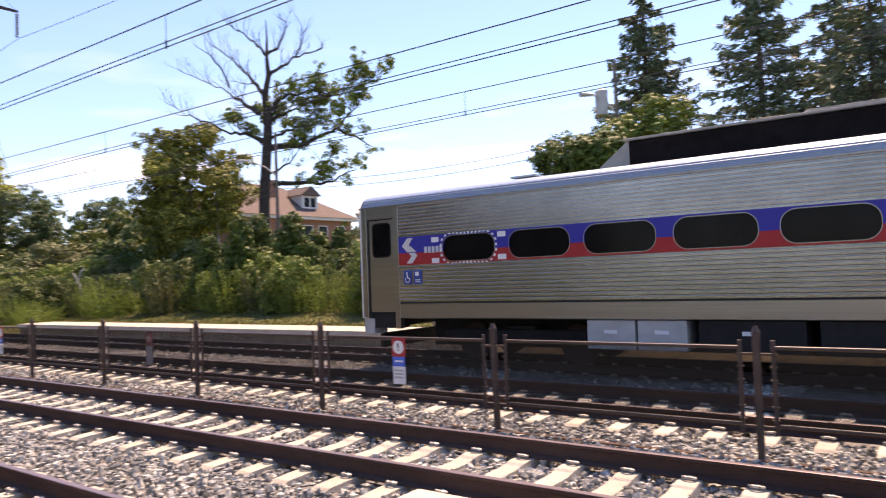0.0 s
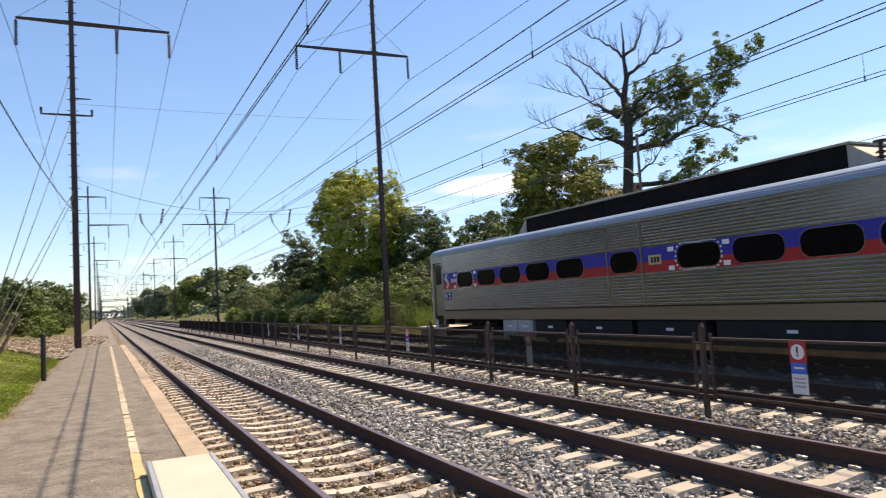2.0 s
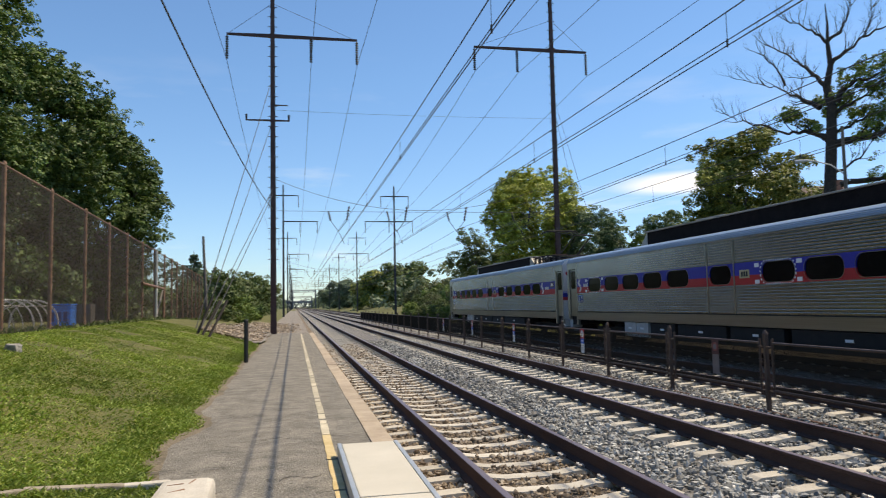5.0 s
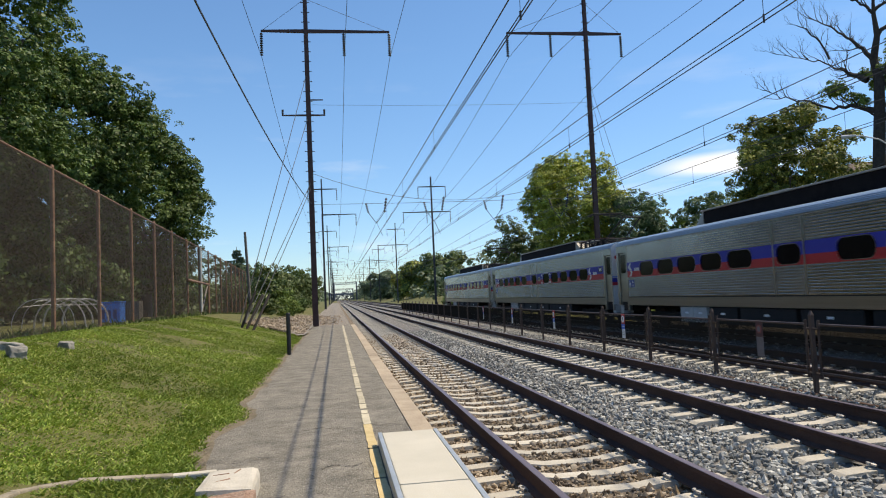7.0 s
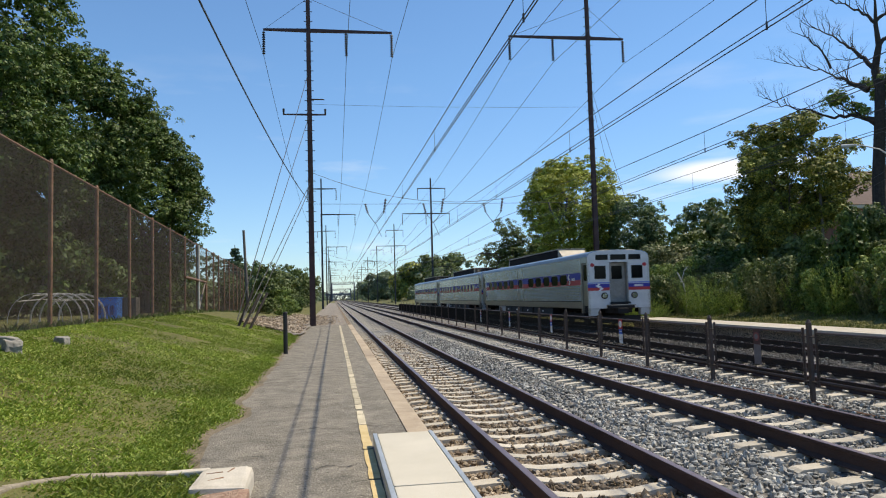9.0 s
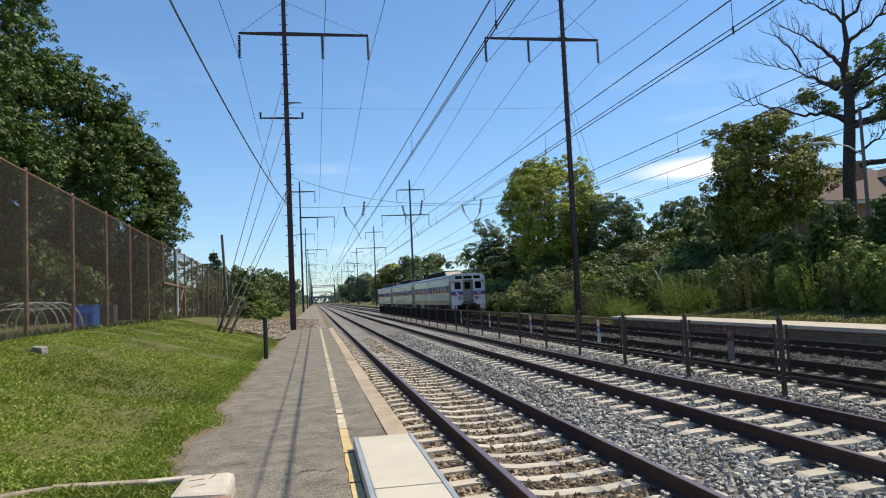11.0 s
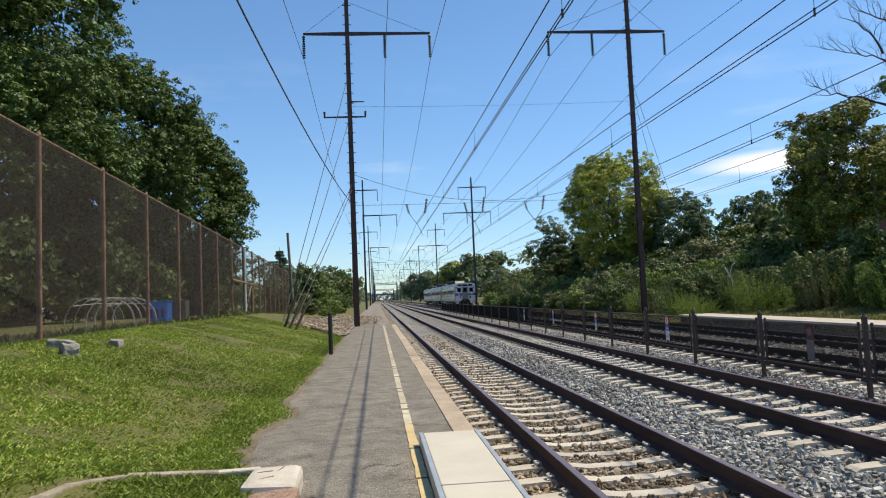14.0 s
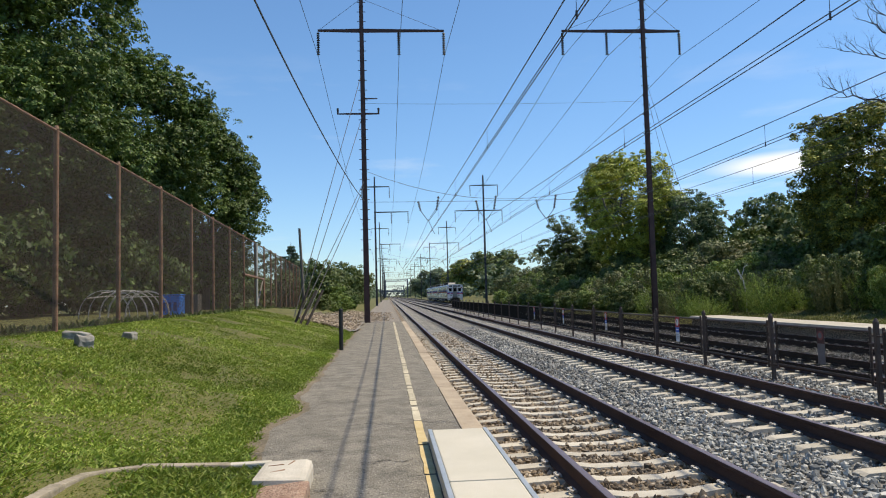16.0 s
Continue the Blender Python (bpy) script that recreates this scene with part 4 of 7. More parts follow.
def build_car(label):
    car = thing("rail_car", label, "rail car", "cars of the train")
    for side in (-1, 1):
        # fluted stainless side panels, above and below the window band
        bm = bmesh.new()
        extrude_profile(bm, flutes(2.83, 3.55, 0.08, 0.006), 1.25, 24.7, side)
        part("upper_side", bm, M_STEEL, car, "fluted stainless steel")
        bm = bmesh.new()
        extrude_profile(bm, flutes(1.36, 2.19, 0.083, 0.006), 1.25, 24.7, side)
        part("lower_side", bm, M_STEEL, car, "fluted stainless steel")
        bm = bmesh.new()
        extrude_profile(bm, [(HALF - 0.05, 0.98), (HALF + 0.004, 1.0), (HALF + 0.004, 1.315), (HALF - 0.06, 1.32), (HALF - 0.06, 1.355)], 1.25, 24.7, side)
        part("sill", bm, M_STEEL_FLAT, car, "flat stainless sill")
        # black strip added over the gap to draw the dark line above the sill
        slab("drip_strip", M_RUBBER, car, *sorted((side * (HALF - 0.05), side * (HALF + 0.006))), -24.7, -1.25, 1.32, 1.352)
        # window band, with real openings
        bm = bmesh.new()
        cells, s = [], 1.25
        edges = [1.25] + [(a + w + b) / 2 for (a, w), (b, _) in zip(S_WIN, S_WIN[1:])] + [24.7]
        z0, z1 = 2.19, 2.83
        for (s0, w), c0, c1 in zip(S_WIN, edges, edges[1:]):
            loop = rounded_loop(s0, s0 + w, 2.235, 2.785, 0.24)
            m = len(loop)
            inn, rev = [], []
            for q, zz in loop:
                inn.append(bm.verts.new((side * HALF, -q, zz)))
                rev.append(bm.verts.new((side * (HALF - 0.04), -q, zz)))
            cor = {}
            for key, q, zz in (("br", c1, z0), ("tr", c1, z1), ("tl", c0, z1), ("bl", c0, z0)):
                cor[key] = bm.verts.new((side * HALF, -q, zz))
            per = m // 4
            for j, key in enumerate(("br", "tr", "tl", "bl")):
                for i in range(per - 1):
                    bm.faces.new((cor[key], inn[j * per + i], inn[j * per + i + 1]))
                nxt = ("tr", "tl", "bl", "br")[j]
                e0, e1 = inn[j * per + per - 1], inn[(j * per + per) % m]
                bm.faces.new((cor[key], e0, e1, cor[nxt]))
            for i in range(m):
                bm.faces.new((inn[i], rev[i], rev[(i + 1) % m], inn[(i + 1) % m]))
        bmesh.ops.remove_doubles(bm, verts=bm.verts, dist=0.0005)
        part("window_band", bm, M_STRIPE, car, "blue over red painted band")
        for s0, w in S_WIN:
            loop = rounded_loop(s0 + 0.01, s0 + w - 0.01, 2.245, 2.775, 0.23)
            bm = bmesh.new()
            bm.faces.new([bm.verts.new((side * (HALF - 0.03), -q, zz)) for q, zz in loop])
            win = part("window", bm, M_GLASS, car, "dark oblong window")
            bm = bmesh.new()
            big = rounded_loop(s0 - 0.014, s0 + w + 0.014, 2.221, 2.799, 0.252)
            sm = rounded_loop(s0, s0 + w, 2.235, 2.785, 0.24)
            A = [bm.verts.new((side * (HALF + 0.006), -q, zz)) for q, zz in big]
            B = [bm.verts.new((side * (HALF + 0.006), -q, zz)) for q, zz in sm]
            for i in range(len(A)):
                j = (i + 1) % len(A)
                bm.faces.new((A[i], A[j], B[j], B[i]))
            part("window_frame", bm, M_STEEL_FLAT, win)
        # cover strips beside the middle window
        for s0 in (11.80, 13.20):
            slab("cover_strip", M_STEEL_FLAT, car, *sorted((side * (HALF - 0.01), side * (HALF + 0.012))), -s0 - 0.06, -s0, 1.36, 3.5)
        # end doors, inset, with a window each
        for s0, s1 in ((0.28, 1.10), (24.83, 25.62)):
            x0, x1 = sorted((side * (HALF - 0.10), side * (HALF - 0.06)))
            d = slab("side_door", M_STEEL_FLAT, car, x0, x1, -s1 + 0.035, -s0 - 0.035, 1.13, 3.27, bevel=0.01)
            slab("door_gasket", M_RUBBER, d, *sorted((side * (HALF - 0.115), side * (HALF - 0.075))), -s1, -s0, 1.11, 3.30)
            for grow, q, mat, nm in ((0.03, 0.057, M_RUBBER, "window_gasket"), (0.0, 0.053, M_GLASS, "door_window")):
                bm = bmesh.new()
                loop = rounded_loop(s0 + 0.15 - grow, s1 - 0.15 + grow, 2.42 - grow, 3.18 + grow, 0.09 + grow)
                bm.faces.new([bm.verts.new((side * (HALF - q), -a, zz)) for a, zz in loop])
                part(nm, bm, mat, d)
            slab("step_well", M_UNDER, car, *sorted((side * (HALF - 0.5), side * (HALF - 0.12))), -s1, -s0, 0.75, 1.11)
            for q, zz in ((0.20, 0.8), (0.05, 0.5)):
                slab("step", M_DOORGREY, car, *sorted((side * (HALF - 0.3), side * (HALF - q))), -s1 + 0.08, -s0 - 0.05, zz - 0.03, zz)
            for q0, q1 in ((s0 - 0.16, s0), (s1, s1 + 0.15)):
                q0, q1 = max(q0, 0.06), min(q1, 25.69)
                slab("door_post", M_STEEL_FLAT, car, *sorted((side * (HALF - 0.14), side * (HALF + 0.005))), -q1, -q0, 0.75 if 1 < q1 < 25 or q0 > 25 else 1.0, 3.56, bevel=0.015)
            slab("door_header", M_STEEL_FLAT, car, *sorted((side * (HALF - 0.12), side * (HALF + 0.002))), -s1, -s0, 3.30, 3.56)
        chevrons(car, side, 1.58, 2.51, 0.95, HALF + 0.006)
        chevrons(car, side, 22.85, 2.51, 0.95, HALF + 0.006)
        for s0 in (1.98, 23.25):
            for i in range(5):
                slab("lettering_bar", M_WHITE, car, *sorted((side * (HALF + 0.003), side * (HALF + 0.007))), -s0 - 0.09 - 0.105 * i, -s0 - 0.105 * i - 0.015, 2.44, 2.58)
        for i in range(2):
            x0, x1 = sorted((side * (HALF + 0.002), side * (HALF + 0.006)))
            nb = slab("notice", M_NOTICE, car, x0, x1, -1.62 - 0.29 * i, -1.38 - 0.29 * i, 1.76, 2.07)
            x0, x1 = sorted((side * (HALF + 0.006), side * (HALF + 0.009)))
            if i:
                for zz, s2 in ((1.80, 0.15), (1.84, 0.15), (1.94, 0.11)):
                    slab("symbol_bar", M_SIGNWHITE, nb, x0, x1, -1.715 - s2 + 0.01, -1.715, zz, zz + (0.09 if s2 < 0.12 else 0.018))
            else:
                bm = bmesh.new()
                for k in range(10):
                    a0, a1 = radians(140 + 26 * k), radians(140 + 26 * (k + 1))
                    tube(bm, (side * (HALF + 0.008), -1.49 - 0.065 * math.cos(a0), 1.86 + 0.065 * math.sin(a0)), (side * (HALF + 0.008), -1.49 - 0.065 * math.cos(a1), 1.86 + 0.065 * math.sin(a1)), 0.011, n=4)
                tube(bm, (side * (HALF + 0.008), -1.48, 2.03), (side * (HALF + 0.008), -1.49, 1.9), 0.016, n=4)
                tube(bm, (side * (HALF + 0.008), -1.49, 1.9), (side * (HALF + 0.008), -1.56, 1.88), 0.014, n=4)
                part("wheelchair_symbol", bm, M_SIGNWHITE, nb)
        for z in (3.44,):
            slab("gutter", M_STEEL_FLAT, car, *sorted((side * (HALF - 0.02), side * (HALF + 0.02))), -25.7, -0.05, 3.56, 3.585)
        # equipment under the floor
        for s0, s1, mat in ((5.8, 6.75, M_GREYBOX), (6.8, 7.7, M_GREYBOX), (7.9, 9.6, M_UNDER), (9.8, 12.6, M_UNDER), (12.8, 15.2, M_UNDER), (15.5, 19.5, M_UNDER)):
            b = slab("equipment_box", mat, car, *sorted((side * 0.7, side * (HALF - 0.06))), -s1, -s0, 0.42, 0.97, bevel=0.02)
            slab("label_plate", M_SIGNWHITE, b, *sorted((side * (HALF - 0.06), side * (HALF - 0.055))), -(s0 + s1) / 2 - 0.13, -(s0 + s1) / 2 + 0.13, 0.72, 0.79)
    # roof: ribbed shell between the gutters
    prof = [(HALF, 3.55), (HALF - 0.012, 3.63), (HALF - 0.04, 3.70), (HALF - 0.10, 3.775), (HALF - 0.2, 3.83), (HALF - 0.42, 3.885), (HALF - 0.9, 3.92), (0.0, 3.94)]
    full = prof + [(-x, z) for x, z in reversed(prof[:-1])]
    bm = bmesh.new()
    a = [bm.verts.new((x, -0.12, z)) for x, z in full]
    b = [bm.verts.new((x, -25.63, z)) for x, z in full]
    for i in range(len(full) - 1):
        bm.faces.new((a[i], a[i + 1], b[i + 1], b[i]))
    bm.faces.new(a)
    bm.faces.new(b[::-1])
    part("roof", bm, M_ROOF, car, "ribbed steel roof tinted blue like the reflected sky", smooth=False)
    for side in (-1, 1):
        for z, x in ((3.60, HALF - 0.006), (3.65, HALF - 0.018), (3.70, HALF - 0.038), (3.745, HALF - 0.072)):
            bm = bmesh.new()
            tube(bm, (side * x, -0.14, z), (side * x, -25.61, z), 0.012, n=5)
            part("roof_rib", bm, M_ROOF, car)
    for s0, s1 in ((0.1, 2.2), (23.5, 25.65)):
        bm = bmesh.new()
        box(bm, -0.95, 0.95, -s1, -s0, 3.78, 3.935, bevel=0.05)
        part("roof_hatch", bm, M_ROOFEND, car, "tan roof end cover")
    # long dark box on the roof
    bm = bmesh.new()
    box(bm, -0.82, 0.82, -18.5, -6.5, 3.86, 4.42, bevel=0.03)
    part("roof_box", bm, M_DARKBOX, car, "long black louvred roof box")
    slab("roof_box_lid", M_BOXTRIM, car, -0.88, 0.88, -18.6, -6.4, 4.42, 4.47, bevel=0.015)
    for s0, s1 in ((6.5, 5.7), (18.5, 19.3)):
        bm = bmesh.new()
        v = [bm.verts.new(p) for p in ((-0.82, -s0, 3.86), (0.82, -s0, 3.86), (0.82, -s0, 4.44), (-0.82, -s0, 4.44), (-0.74, -s1, 3.88), (0.74, -s1, 3.88))]
        for q in ((0, 1, 2, 3), (0, 4, 5, 1), (4, 3, 2, 5), (0, 3, 4), (1, 5, 2)):
            bm.faces.new([v[i] for i in q])
        bmesh.ops.recalc_face_normals(bm, faces=bm.faces)
        part("roof_box_end", bm, M_BOXTRIM, car, "sloping tan end of the roof box")
    slab("roof_vent", M_BOXTRIM, car, -0.6, 0.5, -11.2, -9.6, 4.47, 4.56, bevel=0.01)
    slab("roof_grab", M_GREYBOX, car, -1.0, -0.4, -4.5, -3.9, 3.95, 3.99)
    # pantograph with its insulators
    pan = new("pantograph")
    pan.parent = car
    pan.location = (0, -21.6, 3.92)
    bm = bmesh.new()
    for x in (-0.75, 0.75):
        tube(bm, (x, -1.5, 0.28), (x, 1.6, 0.28), 0.035)
    for y in (-1.5, 0, 1.6):
        tube(bm, (-0.8, y, 0.28), (0.8, y, 0.28), 0.04)
    part("base_frame", bm, M_UNDER, pan)
    for x in (-0.75, 0.75):
        for y in (-1.4, 1.5):
            bm = bmesh.new()
            tube(bm, (x, y, -0.05), (x, y, 0.26), 0.05)
            for i in range(3):
                tube(bm, (x, y, 0.02 + 0.08 * i), (x, y, 0.05 + 0.08 * i), 0.1, 0.07)
            part("insulator", bm, M_INSUL, pan)
    for x in (-0.5, 0.5):
        for nm, p, q, r in (("lower_arm", (x, -0.7, 0.32), (x * 0.9, -2.9, 1.2), 0.032), ("upper_arm", (x * 0.9, -2.9, 1.2), (x * 0.5, 0.25, 1.68), 0.02), ("thrust_rod", (x * 0.7, -1.4, 0.32), (x * 0.7, -2.9, 1.12), 0.014)):
            bm = bmesh.new()
            tube(bm, p, q, r)
            part(nm, bm, M_UNDER, pan)
    bm = bmesh.new()
    tube(bm, (-0.45, -2.9, 1.2), (0.45, -2.9, 1.2), 0.026)
    part("knee_bar", bm, M_UNDER, pan)
    bm = bmesh.new()
    for y in (0.1, 0.5):
        tube(bm, (-0.8, y, 1.74), (0.8, y, 1.74), 0.03)
        tube(bm, (-0.8, y, 1.74), (-0.98, y, 1.6), 0.025)
        tube(bm, (0.8, y, 1.74), (0.98, y, 1.6), 0.025)
    tube(bm, (-0.3, 0.1, 1.7), (-0.3, 0.5, 1.7), 0.02)
    tube(bm, (0.3, 0.1, 1.7), (0.3, 0.5, 1.7), 0.02)
    part("collector_head", bm, M_UNDER, pan)
    for k, (x, y, h) in enumerate(((-0.9, 1.9, 0.3), (-0.9, 1.3, 0.3), (-0.95, 0.5, 0.34), (-0.95, -0.3, 0.34), (-0.9, -1.0, 0.3), (-0.7, 2.5, 0.42), (0.5, 2.4, 0.4))):
        bm = bmesh.new()
        tube(bm, (x, y, -0.08), (x, y, h), 0.04)
        for i in range(3):
            tube(bm, (x, y, 0.02 + 0.1 * i), (x, y, 0.06 + 0.1 * i), 0.11, 0.07)
        tube(bm, (x, y, h), (x, y, h + 0.04), 0.13)
        part("insulator", bm, M_INSUL, pan)
    bm = bmesh.new()
    rope(bm, [(-0.7, 2.5, 0.46), (-0.9, 1.9, 0.36), (-0.95, 0.5, 0.4), (-0.9, -1.0, 0.36), (-0.6, -2.2, 0.3)], 0.025)
    part("bus_bar", bm, M_RAIL, pan)
    for s0, w, h in ((20.2, 0.7, 0.26), (20.9, 0.45, 0.34), (21.9, 0.8, 0.22)):
        bm = bmesh.new()
        box(bm, -0.5, 0.4, -s0 - w / 2, -s0 + w / 2, 3.9, 3.9 + h, bevel=0.04)
        part("switch_gear", bm, M_DARKBOX, car)
    # ends
    for end in (1, -1):
        y0 = -0.06 if end > 0 else -25.69
        e = new("car_end")
        e.parent = car
        e.location = (0, y0, 0)
        e.scale = (1.04, 1, 1)
        e.rotation_euler = (0, 0, 0 if end > 0 else math.pi)
        # local +y points out of the car
        for x0, x1 in ((-1.58, -0.46), (0.46, 1.58)):
            bm = bmesh.new()
            box(bm, x0, x1, -0.12, 0.0, 0.98, 3.56, bevel=0.02)
            part("end_wall", bm, M_WHITE, e, "white painted end")
        bm = bmesh.new()
        top = [(-1.57, 3.52), (-1.54, 3.62), (-1.44, 3.74), (-1.22, 3.83), (-0.8, 3.9), (0, 3.94), (0.8, 3.9), (1.22, 3.83), (1.44, 3.74), (1.54, 3.62), (1.57, 3.52)]
        lo = [(1.55, 3.30), (-1.55, 3.30)]
        f1 = bm.faces.new([bm.verts.new((x, 0.004, z)) for x, z in top + lo])
        r = bmesh.ops.extrude_face_region(bm, geom=[f1])
        for v in r["geom"]:
            if isinstance(v, bmesh.types.BMVert):
                v.co.y -= 0.14
        bmesh.ops.recalc_face_normals(bm, faces=bm.faces)
        part("end_brow", bm, M_WHITE, e)
        for x0, x1 in ((-1.15, -0.52), (-0.4, 0.4), (0.52, 1.15)):
            slab("destination_window", M_GLASS, e, x0, x1, 0.005, 0.012, 3.42, 3.69, bevel=0.003)
        for x0, x1 in ((-1.2, -0.68), (0.68, 1.2)):
            slab("window_gasket", M_RUBBER, e, x0 - 0.03, x1 + 0.03, 0.0, 0.008, 2.47, 3.13, bevel=0.003)
            slab("end_window", M_GLASS, e, x0, x1, 0.008, 0.012, 2.5, 3.1)
        slab("end_door", M_DOORGREY, e, -0.42, 0.42, -0.30, -0.25, 1.2, 3.28, bevel=0.01)
        slab("end_door_window", M_GLASS, e, -0.27, 0.27, -0.249, -0.243, 2.45, 3.12)
        for x in (-0.44, 0.44):
            slab("door_jamb", M_DOORGREY, e, x - 0.03, x + 0.03, -0.30, 0.03, 1.2, 3.3, bevel=0.01)
        for s in (-1, 1):
            slab("stripe", M_STRIPE_END, e, *sorted((s * 0.48, s * 1.585)), 0.001, 0.006, 1.88, 2.22)
            slab("pinstripe", M_SIGNBLUE, e, *sorted((s * 0.48, s * 1.585)), 0.001, 0.006, 2.25, 2.29)
            bm = bmesh.new()
            tube(bm, (s * 0.76, 0, 1.62), (s * 0.76, 0.06, 1.62), 0.17, 0.16, 20)
            h = part("headlight", bm, M_RUBBER, e)
            bm = bmesh.new()
            tube(bm, (s * 0.76, 0.06, 1.62), (s * 0.76, 0.065, 1.62), 0.125, n=20)
            part("lens", bm, M_CHROME, h)
            bm = bmesh.new()
            tube(bm, (s * 1.33, 0, 3.17), (s * 1.33, 0.04, 3.17), 0.095, n=16)
            part("marker_light", bm, M_SIGNRED, e, "red marker light")
            slab("corner_step", M_GREYBOX, e, *sorted((s * 1.05, s * 1.5)), -0.3, 0.0, 0.62, 0.97)
        slab("lettering_bar", M_WHITE, e, -1.22 if end < 0 else 0.78, -0.78 if end < 0 else 1.22, 0.007, 0.01, 2.06, 2.16)
        for pts in (((0.07, 0.17), (-0.05, 0.17), (-0.2, 0.07), (-0.08, -0.015), (0.16, -0.015), (0.06, 0.05), (-0.04, 0.075)),
                    ((-0.07, -0.17), (0.05, -0.17), (0.2, -0.07), (0.12, -0.03), (-0.04, -0.03), (0.05, -0.08))):
            bm = bmesh.new()
            bm.faces.new([bm.verts.new((1.0 - x, 0.009, 2.05 + z)) for x, z in pts])
            part("emblem", bm, M_SIGNWHITE, e, "white two-arrow emblem")
        slab("buffer_step", M_DOORGREY, e, -0.68, 0.68, 0.0, 0.3, 1.12, 1.165, bevel=0.008)
        slab("buffer_beam", M_UNDER, e, -0.66, 0.66, 0.0, 0.27, 0.98, 1.115, bevel=0.02)
        bm = bmesh.new()
        box(bm, -0.28, 0.28, -0.3, 0.42, 0.72, 1.0, bevel=0.04)
        box(bm, -0.6, 0.6, -0.5, 0.05, 0.75, 0.98, bevel=0.03)
        part("coupler", bm, M_UNDER, e)
        bm = bmesh.new()
        box(bm, -1.1, 1.1, -0.25, -0.1, 0.25, 0.6, bevel=0.05)
        part("pilot", bm, M_UNDER, e)
        slab("diaphragm", M_RUBBER, e, -0.5, 0.5, 0.03, 0.16, 1.2, 1.3)
    # floor and inside walls, to close the body
    # black block added below the floor, where only deep shade shows
    slab("centre_sill", M_UNDER, car, -0.55, 0.55, -24.3, -1.4, 0.3, 0.965)
    slab("floor_frame", M_UNDER, car, -1.5, 1.5, -25.6, -0.15, 0.97, 1.1)
    slab("inner_core", M_UNDER, car, -1.42, 1.42, -25.3, -0.45, 1.11, 3.54)
    # wheel trucks
    for s in (4.0, 21.7):
        t = new("truck")
        t.parent = car
        t.location = (0, -s, 0)
        bm = bmesh.new()
        for x in (-1.0, 1.0):
            box(bm, x - 0.12, x + 0.12, -1.9, 1.9, 0.42, 0.72, bevel=0.04)
        box(bm, -1.0, 1.0, -0.35, 0.35, 0.5, 0.8, bevel=0.04)
        part("truck_frame", bm, M_UNDER, t)
        for y in (-1.27, 1.27):
            for x in (-1, 1):
                bm = bmesh.new()
                tube(bm, (x * 0.70, y, 0.42), (x * 0.83, y, 0.42), 0.42, 0.41, 28)
                part("wheel", bm, M_RAIL, t)
            bm = bmesh.new()
            tube(bm, (-0.7, y, 0.42), (0.7, y, 0.42), 0.08)
            part("axle", bm, M_UNDER, t)
    return car


car_a = build_car("stainless steel electric rail car with blue and red stripe")
car_b = copy_thing(car_a, pose(TRACKS[3], -20, 0))
car_c = copy_thing(car_a, pose(TRACKS[3], -40, 0))
tagged(car_a, "leading stainless steel electric rail car with numbered yellow plate")
tagged(car_c, "last stainless steel electric rail car with white end face")


def car_details(car):
    """Plates, stickers and the dashed frames round two windows of the leading car."""
    for s0, w in (S_WIN[0], S_WIN[6]):
        loop = rounded_loop(s0 - 0.07, s0 + w + 0.07, 2.175, 2.845, 0.28, n=7)
        big = rounded_loop(s0 - 0.03, s0 + w + 0.03, 2.21, 2.81, 0.26, n=7)
        per = sum((Vector(a) - Vector(b)).length for a, b in zip(loop, loop[1:] + loop[:1]))
        dash = 0.05
        # walk round the loop and lay a dash at every other step
        pts = []
        for a, b in zip(loop, loop[1:] + loop[:1]):
            a, b = Vector(a), Vector(b)
            n = max(1, round((b - a).length / dash))
            pts += [(a + (b - a) * j / n) for j in range(n)]
        c = Vector((s0 + w / 2, 2.51))
        for j in range(0, len(pts) - 1, 2):
            p, q = pts[j], pts[j + 1]
            p2, q2 = p + (c - p).normalized() * 0.045, q + (c - q).normalized() * 0.045
            bm = bmesh.new()
            bm.faces.new([bm.verts.new((-(HALF + 0.009), -v.x, v.y)) for v in (p, q, q2, p2)])
            part("frame_dash", bm, M_SIGNWHITE, car, "white dash of the emergency window marking")
        for ds, z, mat in ((-0.3, 2.72, M_SIGNWHITE), (-0.3, 2.26, M_SIGNWHITE), (w + 0.08, 2.74, M_SIGNWHITE), (w + 0.08, 2.27, M_SIGNWHITE)):
            slab("sticker", mat, car, -(HALF + 0.008), -(HALF + 0.004), -(s0 + ds + 0.2), -(s0 + ds), z - 0.055, z + 0.055)
    for s0, z, col, txt in ((13.5, 2.5, (0.42, 0.38, 0.22), (0.01, 0.01, 0.01)), (24.05, 2.66, (0.02, 0.02, 0.02), (0.7, 0.7, 0.68))):
        pl = slab("number_plate", surface("plate_colour", col, tuple(v * 1.2 for v in col), 6, 0.6, bump=0.0), car, -(HALF + 0.012), -(HALF + 0.004), -(s0 + 0.46), -s0, z - 0.12, z + 0.12)
        for i in range(3):
            slab("number_bar", surface("digit_colour", txt, txt, 6, 0.6, bump=0.0), pl, -(HALF + 0.016), -(HALF + 0.0125), -(s0 + 0.17 + 0.11 * i), -(s0 + 0.09 + 0.11 * i), z - 0.07, z + 0.07)


